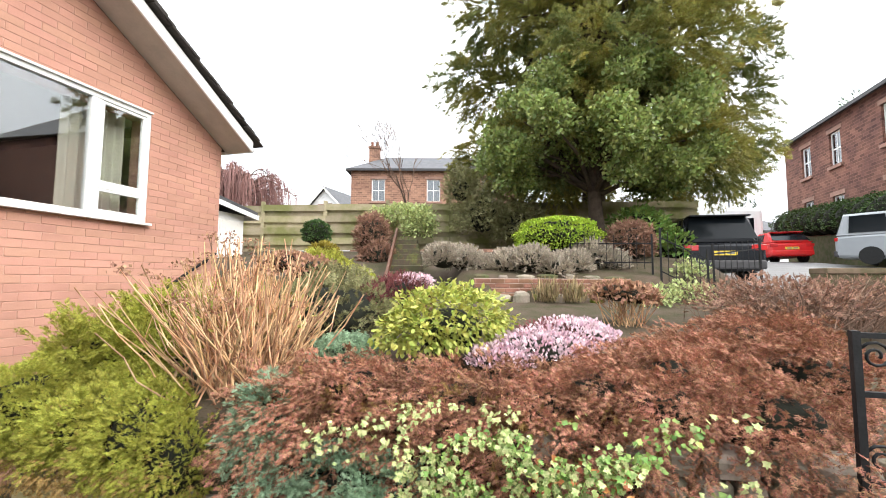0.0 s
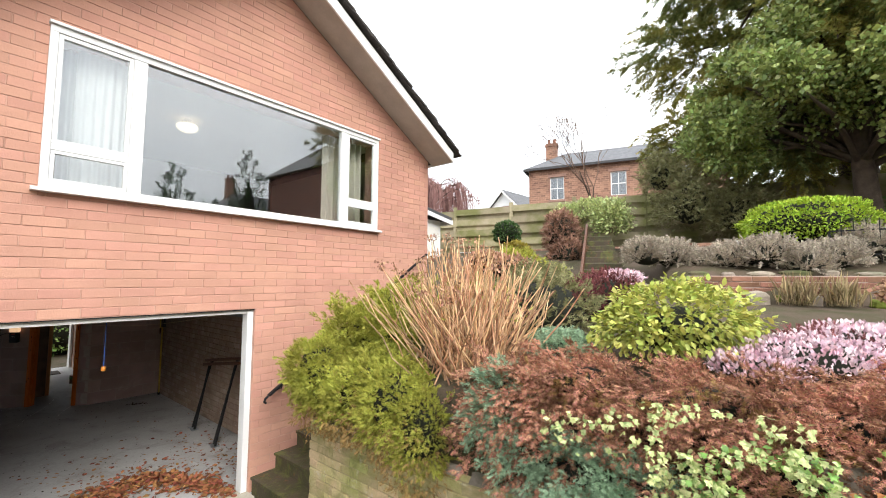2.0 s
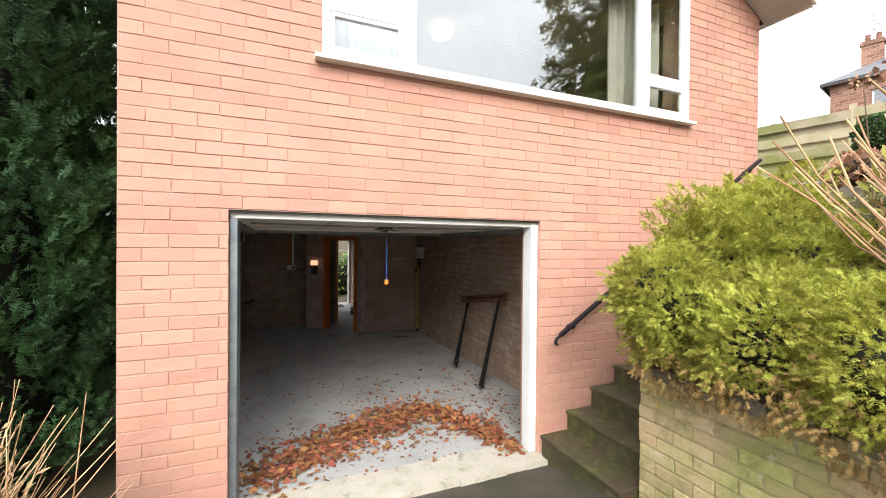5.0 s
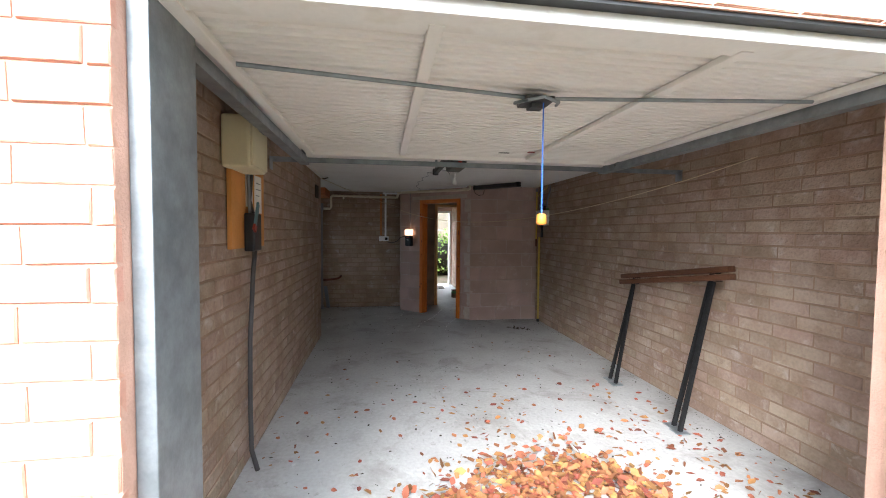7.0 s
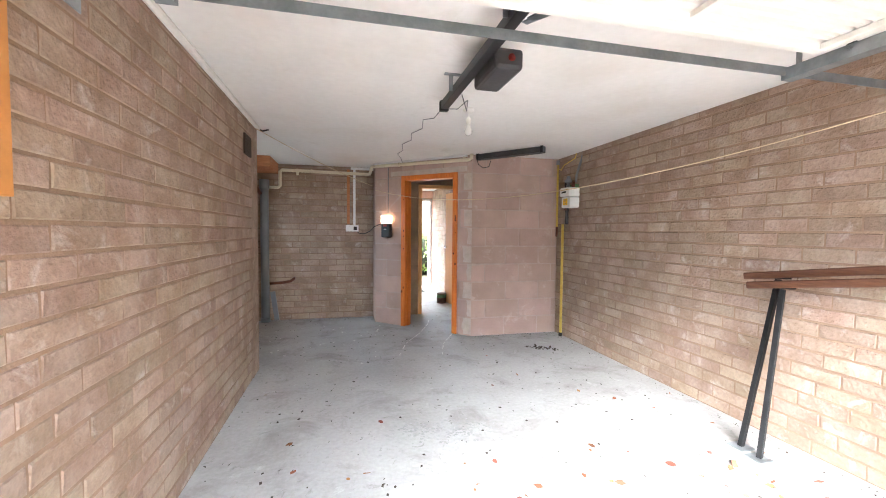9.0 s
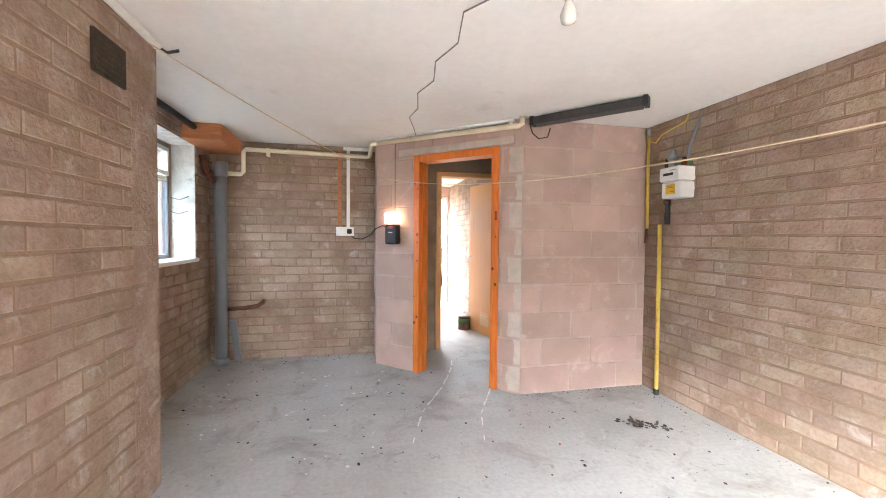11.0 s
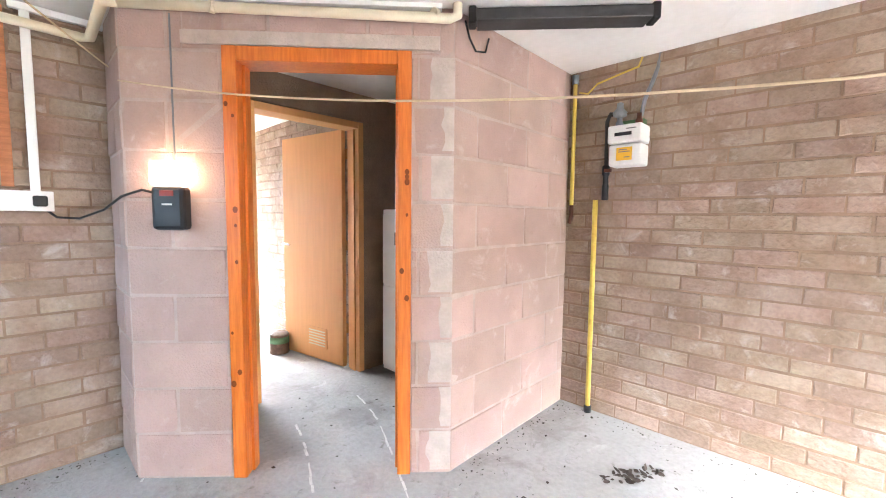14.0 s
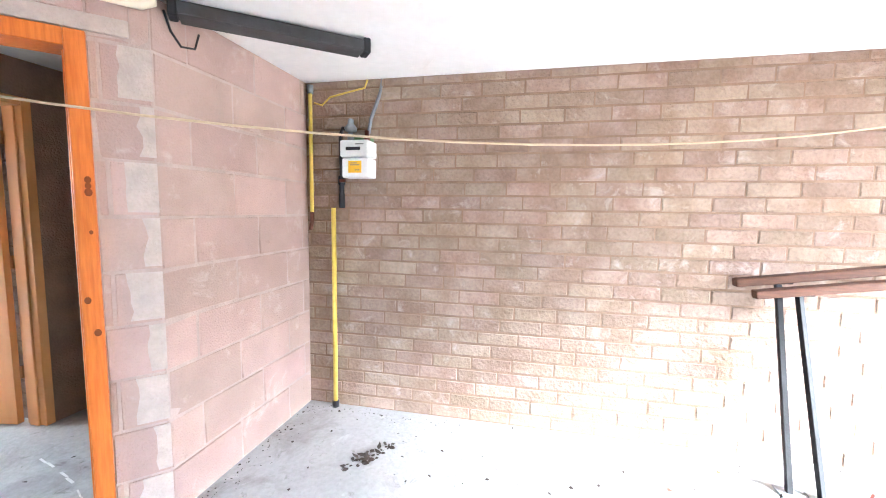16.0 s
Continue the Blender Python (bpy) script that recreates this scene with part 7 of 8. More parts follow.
# slatted fence
fence = thing("fence", "mossy weathered fence of overlapping horizontal boards", "fence")
bd = []
for k in range(3):
    bd.append(Mesh().box(-0.93, 0.93, -0.012, 0.012, -0.097, 0.097).data("fence_board", M["fence_wood"]))
post = Mesh().box(-0.05, 0.05, -0.05, 0.05, -0.3, 1.5).data("post", M["fence_wood"])
rng = random.Random(5)
for k in range(8):
    v = -7.4 + 1.9 * k
    c = Vector(G(12.2, v + 0.95))
    top = 0.03 * k
    for i in range(8):
        ob = bpy.data.objects.new("fence_board", rng.choice(bd))
        scene.collection.objects.link(ob)
        ob.parent = fence
        ob.matrix_local = pose(c.x, c.y, 3.3 + top + 0.1 + 0.172 * i, rng.uniform(-3, 5), rng.uniform(-0.6, 0.6), -76) @ Matrix.Translation((0, -0.045 if i % 2 else 0.045, 0))
    q = Vector(G(12.2, v))
    ob = bpy.data.objects.new("post", post)
    scene.collection.objects.link(ob)
    ob.parent = fence
    ob.matrix_local = pose(q.x, q.y, 3.3 + top, 0, 0, -76)


# ---- trees ----
def tree(label, base, height, crown, n, template, size, mat, trunk=0.25, limbs=10, jitter=0.7, up=0.1, wide=1.0, seed=1, shell=(0.4, 1.05), name="tree", branch=0.0):
    rng = random.Random(seed)
    root = thing(name, label, "tree")
    b = Vector(base)
    m = Mesh()
    top = b + Vector((rng.uniform(-0.3, 0.3), rng.uniform(-0.3, 0.3), height))
    m.tube([b - Vector((0, 0, 0.2)), b.lerp(top, 0.3) + Vector((rng.uniform(-0.1, 0.1), 0, 0)), b.lerp(top, 0.7), top], trunk, 10, True, 0.03)
    part("trunk", m, M["bark"], root, smooth=True)
    m = Mesh()
    for c in crown:
        for j in range(max(1, limbs // len(crown))):
            s = b.lerp(top, rng.uniform(0.3, 0.75))
            e = Vector(c[:3]) + Vector((rng.uniform(-0.7, 0.7) * c[3], rng.uniform(-0.7, 0.7) * c[4], rng.uniform(-0.5, 0.6) * c[5]))
            mid = s.lerp(e, 0.5) + Vector((rng.uniform(-0.2, 0.2), rng.uniform(-0.2, 0.2), rng.uniform(0.0, 0.3)))
            m.tube([s, mid, e], trunk * 0.3, 6, False, 0.012)
    tagged(part("limbs", m, M["bark"], root, smooth=True), kind="stuff")
    if branch:
        p, nn = blob_points(n // 30, crown, shell, -0.95)
        d = nn + RNG.normal(0, 0.3, (len(p), 3)) + (p - np.array([b.x, b.y, b.z + height * 0.6])) * np.array([0.2, 0.2, 0.05])
        sprays("crown", p, d, branch, 30, size, mat, root, 0.35, 0.3)
        return root
    p, nn = blob_points(n, crown, shell, -0.95)
    d = nn + RNG.normal(0, jitter, (len(p), 3)) + np.array([0, 0, up])
    scatter("crown", template, p, d, size * RNG.uniform(0.6, 1.35, len(p)), mat, root, 1.2, wide)
    return root


def lumps(centre, radii, n, size, seed, low=-0.5):
    rng = random.Random(seed)
    out = []
    for _ in range(n):
        a, z = rng.uniform(0, 2 * math.pi), rng.uniform(low, 1)
        r = math.sqrt(max(0, 1 - z * z)) * rng.uniform(0.75, 1.0)
        s = size * rng.uniform(0.7, 1.3)
        out.append((centre[0] + radii[0] * r * math.cos(a), centre[1] + radii[1] * r * math.sin(a), centre[2] + radii[2] * z, s, s, s * 0.75))
    return out


q = G(10.3, 4.0)
hol = [(q[0], q[1], 6.1, 1.5, 1.6, 0.8)] + lumps((q[0], q[1] + 0.05, 6.2), (2.6, 2.85, 1.65), 84, 0.43, 3, -0.75)
tree("broad dense holly tree with glossy green leaves", q, 5.0, hol, 64000, SIMPLE, 0.095, M["holly"], 0.24, 46, 0.9, 0.0, 1.3, 2, (0.35, 1.15), "holly_tree")
q = G(12.6, 4.75)
yw = [(q[0], q[1] - 0.4, 10.0, 2.8, 3.0, 3.4)] + lumps((q[0], q[1] - 0.5, 8.9), (4.0, 4.6, 4.4), 62, 0.92, 5, -0.85)
tree("tall dark yew tree with olive spreading branches", q, 12.0, yw, 135000, PLUME, 0.19, M["yew"], 0.4, 60, 0.6, 0.05, 1.6, 3, (0.3, 1.0), "yew_tree", 0.62)


def cypress(label, x, y, z, r, h, n, seed, mat="conifer"):
    root = thing("cypress", label, "tree", "cypress trees beside the house")
    part("trunk", Mesh().tube([(x, y, z - 0.2), (x, y, z + h * 0.9)], 0.12, 8, True, 0.02), M["bark"], root, smooth=True)
    rng = np.random.default_rng(seed)
    each = 34
    n = n // 7
    t = rng.beta(1.0, 1.35, n)
    a = rng.uniform(0, 2 * math.pi, n)
    rr = r * (1 - t) ** 0.55 * (1 + 0.16 * np.sin(5 * a + 9 * t + seed)) * rng.uniform(0.68, 1.06, n)
    P = np.stack([x + rr * np.cos(a), y + rr * np.sin(a), z + 0.1 + t * h], 1)
    d = np.stack([np.cos(a) * 0.45, np.sin(a) * 0.45, np.full(n, 1.0)], 1) + rng.normal(0, 0.14, (n, 3))
    sprays("foliage", P, d, r * 0.42, each, r * 0.1, M[mat], root, 0.0, 0.3, None, rng)
    # dark tapering filler, painting the shade between the sprays
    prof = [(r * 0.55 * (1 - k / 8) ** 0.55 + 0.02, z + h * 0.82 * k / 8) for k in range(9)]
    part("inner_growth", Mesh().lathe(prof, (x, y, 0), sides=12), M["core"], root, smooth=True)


cypress("dense dark green cypress beside the house wall", -2.05, 1.2, -0.05, 1.1, 8.5, 12000, 2)
cypress("dense dark green cypress further along the boundary", -2.95, 0.2, -0.05, 1.15, 9.0, 10000, 3)
cypress("dense dark green cypress behind the house corner", -2.25, 2.9, -0.05, 1.15, 9.5, 8000, 4)
cypress("dense dark green cypress by the drive", -4.2, -0.7, 0.0, 1.1, 7.0, 6000, 5)
db = thing("dry_shrub", "dry straw-coloured twiggy shrub beside the drive", "shrub")
tm_ = Mesh()
rng = random.Random(31)
for k in range(420):
    b = Vector((-1.0 + rng.gauss(0, 0.1), -0.95 + rng.gauss(0, 0.1), 0.08))
    e = b + Vector((rng.gauss(0, 0.24), rng.gauss(0, 0.24), rng.uniform(0.6, 1.15)))
    tm_.tube([b, b.lerp(e, 0.55) + Vector((rng.gauss(0, 0.04), rng.gauss(0, 0.04), 0.05)), e], 0.004, 4, False, 0.0015)
tagged(part("twigs", tm_, M["hyd_stem"], db), kind="stuff")
p, nn = blob_points(2600, [(-1.0, -0.95, 0.75, 0.36, 0.36, 0.5)], (0.5, 1.05), -0.6)
scatter("dry_leaves", SIMPLE, p, nn + RNG.normal(0, 0.5, (2600, 3)) + np.array([0, 0, 0.7]), RNG.uniform(0.03, 0.06, 2600), M["straw"], db, 1.0, 0.5)


def bare_tree(label, base, height, spread, seed, mat="twig", name="bare_tree", weep=0.0, depth=5):
    rng = random.Random(seed)
    root = thing(name, label, "tree")
    m, fine = Mesh(), Mesh()
    def grow(p, d, L, r, lev):
        e = p + d * L
        (m if lev < 2 else fine).tube([p, p.lerp(e, 0.5) + Vector((rng.gauss(0, 0.04), rng.gauss(0, 0.04), 0)) * L, e], r, 5 if lev < 3 else 3, False, r * 0.6)
        if lev >= depth:
            return
        for _ in range(3 if lev < 3 else 2):
            nd = (d + Vector((rng.gauss(0, spread), rng.gauss(0, spread), rng.gauss(0.12 - weep * lev, 0.25)))).normalized()
            grow(e if rng.random() < 0.7 else p.lerp(e, 0.6), nd, L * rng.uniform(0.6, 0.85), max(0.006, r * 0.62), lev + 1)
    grow(Vector(base), Vector((0, 0, 1)), height * 0.3, height * 0.0085, 0)
    part("trunk", m, M["bark"], root)
    tagged(part("twigs", fine, M[mat], root), kind="stuff")


bare_tree("slender bare tree behind the fence", (16.25, 0.54, 3.4), 6.4, 0.3, 3, depth=7)


def weeping_tree(label, base, height, radius, seed):
    """Arched limbs carrying a dome of hanging twigs."""
    rng = random.Random(seed)
    root = thing("weeping_tree", label, "tree")
    b = Vector(base)
    fork = b + Vector((0, 0, height * 0.62))
    part("trunk", Mesh().tube([b - Vector((0, 0, 0.2)), b + Vector((0.1, 0.05, height * 0.3)), fork], 0.2, 8, True, 0.13), M["bark"], root, smooth=True)
    limbs, fine = Mesh(), Mesh()
    for k in range(34):
        a = rng.uniform(0, 2 * math.pi)
        r = radius * rng.uniform(0.35, 1.0)
        out = Vector((math.cos(a), math.sin(a), 0))
        top = height * (1.0 - 0.3 * (r / radius) ** 2) * rng.uniform(0.92, 1.03)
        pts = []
        for s in range(8):
            f = s / 7
            z = fork.z + (b.z + top - fork.z) * math.sin(min(1.0, f * 1.3) * math.pi / 2) - 0.9 * max(0, f - 0.7) ** 2 * height
            pts.append(Vector((fork.x, fork.y, z)) + out * (r * f) + Vector((rng.gauss(0, 0.08), rng.gauss(0, 0.08), 0)))
        limbs.tube(pts, 0.055, 5, False, 0.015)
        for _ in range(52):
            p = pts[rng.randrange(2, 8)].lerp(pts[rng.randrange(3, 8)], rng.random() * 0.6)
            drop = rng.uniform(0.8, 2.9)
            d = out * rng.uniform(0.1, 0.5) + Vector((rng.gauss(0, 0.3), rng.gauss(0, 0.3), 0))
            fine.tube([p, p + d * 0.6 + Vector((0, 0, 0.1)), p + d - Vector((0, 0, drop * 0.45)), p + d * 1.1 - Vector((0, 0, drop))], 0.014, 3, False, 0.006)
    tagged(part("limbs", limbs, M["bark"], root), kind="stuff")
    tagged(part("twigs", fine, M["weep_twig"], root), kind="stuff")


weeping_tree("purple-brown weeping tree, bare of leaves", (18.5, 11.0, 3.5), 5.3, 3.1, 5)


# ---- outbuilding behind the house ----
ob_ = thing("outbuilding", "low white rendered outbuilding with a dark roof", "building")
part("wall", Mesh().box(7.6, 9.6, 3.0, 6.0, 2.2, 4.2), M["house_white"], ob_)
part("roof", Mesh().prism([(7.3, 2.75, 4.62), (9.85, 2.75, 4.22), (9.85, 2.75, 4.32), (7.3, 2.75, 4.72)], (0, 0, 0), (0, 3.6, 0)), M["slate"], ob_)
part("fascia", Mesh().box(9.83, 9.87, 2.72, 6.35, 4.1, 4.24).prism([(7.3, 2.73, 4.5), (9.85, 2.73, 4.1), (9.85, 2.73, 4.22), (7.3, 2.73, 4.62)], (0, 0, 0), (0, 0.02, 0)), M["white"], ob_)
part("door", Mesh().box(8.75, 9.45, 2.96, 2.998, 2.3, 4.0), M["white_old"], ob_, bevel=0.004)


# ---- distant houses ----
def house(label, at, yaw, w, d, eave, ridge, wallmat, windows, chimneys, gable=False, name="house", roofmat="slate", storeys=2):
    """A house in its own axes: front along x facing -y."""
    root = thing(name, label, "house")
    root.matrix_basis = pose(at[0], at[1], at[2], 0, 0, yaw)
    holes = [(x, x + ww, z, z + hh) for x, z, ww, hh in windows]
    us = sorted({0.0, w, *[h[0] for h in holes], *[h[1] for h in holes]})
    vs = sorted({-1.0, eave, *[h[2] for h in holes], *[h[3] for h in holes]})
    m = wall_cells(us, vs, lambda a, b: not any(h[0] < a < h[1] and h[2] < b < h[3] for h in holes), (0, 0, 0), (1, 0, 0), (0, -1, 0), 0.35)
    part("wall", m, M[wallmat], root)
    part("wall", Mesh().box(0, 0.35, 0.351, d, -1, eave).box(w - 0.35, w, 0.351, d, -1, eave).box(0.35, w - 0.35, d - 0.35, d, -1, eave), M[wallmat], root)
    o = 0.35
    if gable:
        part("gable", Mesh().prism([(0, 0, eave), (w, 0, eave), (w / 2, 0, ridge)], (0, 0, 0), (0, 0.35, 0)), M[wallmat], root)
        for s in (-1, 1):
            x = w / 2 + s * (w / 2 + o)
            ze = eave - o * (ridge - eave) / (w / 2)
            part("roof", Mesh().prism([(w / 2, -o, ridge + 0.05), (x, -o, ze + 0.05), (x, -o, ze + 0.2), (w / 2, -o, ridge + 0.2)], (0, 0, 0), (0, d + 2 * o, 0)), M[roofmat], root)
            part("bargeboard", Mesh().prism([(w / 2, -o - 0.03, ridge - 0.1), (x, -o - 0.03, ze - 0.1), (x, -o - 0.03, ze + 0.16), (w / 2, -o - 0.03, ridge + 0.16)], (0, 0, 0), (0, 0.05, 0)), M["white_old"], root)
    else:
        hip = 2.2
        v = [(-o, -o, eave), (w + o, -o, eave), (w + o, d + o, eave), (-o, d + o, eave), (hip, d / 2, ridge), (w - hip, d / 2, ridge)]
        part("roof", Mesh().add(v, [(0, 1, 5, 4), (1, 2, 5), (2, 3, 4, 5), (3, 0, 4), (0, 3, 2, 1)]), M[roofmat], root)
        part("eaves_board", Mesh().box(-o, w + o, -o - 0.02, -o + 0.04, eave - 0.16, eave + 0.02).box(-o - 0.02, -o + 0.04, -o, d + o, eave - 0.16, eave + 0.02), M["dark_grey"], root)
    part("floor", Mesh().box(0.36, w - 0.36, 0.36, d - 0.36, eave - 0.3, eave - 0.1).box(0.36, w - 0.36, 1.6, 1.7, -0.5, eave - 0.3), M["dark_room"], root)
    for x, z, ww, hh in windows:
        win = part("window", bars(Mesh(), x, x + ww, 0.1, 0.17, z, z + hh, 0.07).box(x + 0.07, x + ww - 0.07, 0.1, 0.16, z + hh / 2 - 0.03, z + hh / 2 + 0.03).box(x + ww / 2 - 0.02, x + ww / 2 + 0.02, 0.11, 0.15, z + 0.07, z + hh / 2 - 0.03).box(x + ww / 2 - 0.02, x + ww / 2 + 0.02, 0.11, 0.15, z + hh / 2 + 0.03, z + hh - 0.07), M["white"], root)
        part("pane", Mesh().box(x + 0.07, x + ww - 0.07, 0.13, 0.14, z + 0.07, z + hh - 0.07), GLASS_FAR, win)
        part("blind", Mesh().box(x + 0.02, x + ww - 0.02, 0.4, 0.42, z + hh * 0.1, z + hh), M["net"], win)
        part("sill", Mesh().box(x - 0.12, x + ww + 0.12, -0.1, 0.1, z - 0.16, z), M["stone_far"], win)
        part("lintel", Mesh().box(x - 0.15, x + ww + 0.15, -0.03, 0.06, z + hh, z + hh + 0.22), M["stone_far"], win)
    for x, y, z, h in chimneys:
        c = part("chimney", Mesh().box(x - 0.45, x + 0.45, y - 0.32, y + 0.32, z, z + h).box(x - 0.52, x + 0.52, y - 0.39, y + 0.39, z + h - 0.25, z + h - 0.1), M[wallmat], root)
        for k in (-0.22, 0.22):
            part("chimney_pot", Mesh().lathe([(0.13, z + h), (0.11, z + h + 0.35), (0.14, z + h + 0.4)], (x + k, y, 0), sides=10), M["brick_red"], c)
    return root


q = G(31, -7.2)
house("two-storey red sandstone house with slate roof and sash windows", (q[0], q[1], 4.6), -76, 13, 8, 6.4, 8.6, "house_far",
      [(1.6, 3.9, 1.05, 1.75), (5.9, 3.9, 1.05, 1.75), (10.2, 3.9, 1.05, 1.75), (1.4, 0.7, 1.5, 1.9), (5.9, 0.7, 1.1, 1.9), (9.9, 0.7, 1.6, 1.9)], [(1.2, 3.5, 7.2, 2.2), (11.6, 3.5, 7.4, 2.0)])
house("white gabled cottage beyond the fence", (37.2, 18.9, 5.0), -96, 4.4, 8, 4.6, 6.7, "house_white", [(1.5, 3.7, 1.4, 1.2)], [], True, "cottage")
q = G(25, 21.6)
house("dark red sandstone house with gable and tall chimney", (q[0], q[1], 3.9), 176, 12, 9, 7.0, 9.6, "house_dark",
      [(1.9, 4.5, 0.95, 1.75), (4.6, 4.5, 0.95, 1.75), (8.4, 4.5, 0.95, 1.75), (1.9, 1.6, 0.95, 1.5), (4.6, 1.2, 0.95, 1.75), (8.4, 1.2, 0.95, 1.75)], [(8.0, 1.4, 7.3, 3.4)])
q = G(46, 28)
house("pale rendered terrace house down the lane", (q[0], q[1], 4.8), -76, 14, 8, 3.4, 5.2, "house_white", [(2, 1.2, 1.6, 1.3), (6, 1.2, 1.6, 1.3), (10, 1.2, 1.6, 1.3)], [], False, "bungalow")
# across the street, behind the walker
house("dark stone villa across the street with tall chimneys", (30, -40, 1.5), 180, 11, 9, 7.5, 11.0, "house_far", [(1.5, 4.5, 1, 1.8), (5, 4.5, 1, 1.8), (8.5, 4.5, 1, 1.8), (1.5, 1, 1, 1.8), (5, 1, 1, 1.8), (8.5, 1, 1, 1.8)], [(2, 4.5, 8.5, 4.2), (9, 4.5, 8.5, 4.2)])
house("dark stone gabled house across the street", (4, -30, 1.3), 180, 9, 9, 5.0, 8.0, "house_far", [(1.5, 3.0, 1, 1.5), (6, 3.0, 1, 1.5)], [(4.5, 4.5, 7.2, 2.2)], True)
for k, (x, y, r, h) in enumerate(((10.0, -27, 1.7, 8.5), (13.0, -29, 1.6, 7.0), (15.5, -28, 2.0, 11.0), (7.5, -29, 1.5, 6.0), (30, -24, 2.4, 12.0))):
    cypress("dark conifer across the street", x, y, 1.2, r, h, 1600, 20 + k)

# extra row, out of view: keeps low sky light from the garage's far end
for k, (x, y, r, h) in enumerate(((-16, -27, 2.6, 6.0), (-11.5, -26, 2.4, 5.2), (-7, -27, 2.6, 6.2), (-2.5, -26, 2.2, 5.0), (1.5, -25, 1.9, 4.6), (19.0, -27, 2.2, 8.0), (23.5, -26, 2.4, 9.0))):
    cypress("dark conifer added across the street to block low sky light", x, y, 1.2, r, h, 1300, 60 + k)

hg = thing("hedge", "clipped dark green hedge on a low stone wall", "hedge")
ha_, hb_ = Vector(G(23, 20)), Vector(G(15, 17))
blobs = []
for k in range(9):
    c = ha_.lerp(hb_, k / 8)
    blobs.append((c.x, c.y, c.z + 2.2, 0.8, 0.9, 0.8))
p, nn = blob_points(12000, blobs, (0.88, 1.02), -0.6)
scatter("foliage", SIMPLE, p, nn + RNG.normal(0, 0.5, (12000, 3)), 0.085, M["hedge"], hg, 1.0, 1.2)
core("inner_growth", blobs, M["core"], hg, 0.88)
part("base_wall", Mesh().bar((ha_.x, ha_.y, ha_.z + 0.7), (hb_.x, hb_.y, hb_.z + 0.7), 0.4, 1.5), M["wall_moss"], hg)
for k, (u, v, r, h) in enumerate(((27, 20.6, 1.0, 4.2), (33, 22.5, 1.2, 3.0), (36, 25.0, 1.2, 3.0), (38, 27.5, 1.3, 3.0))):
    q = G(u, v)
    cypress("rounded dark conifer down the lane", q[0], q[1], q[2], r, h, 1500, 40 + k, "hedge")


# ---- vehicles ----
def loft(sections):
    """Skins rings of equal length."""
    n = len(sections[0])
    m = Mesh()
    m.v = [p for s in sections for p in s]
    m.f = [(i * n + k, i * n + (k + 1) % n, (i + 1) * n + (k + 1) % n, (i + 1) * n + k) for i in range(len(sections) - 1) for k in range(n)]
    m.f += [tuple(range(n)), tuple((len(sections) - 1) * n + k for k in reversed(range(n)))]
    return m


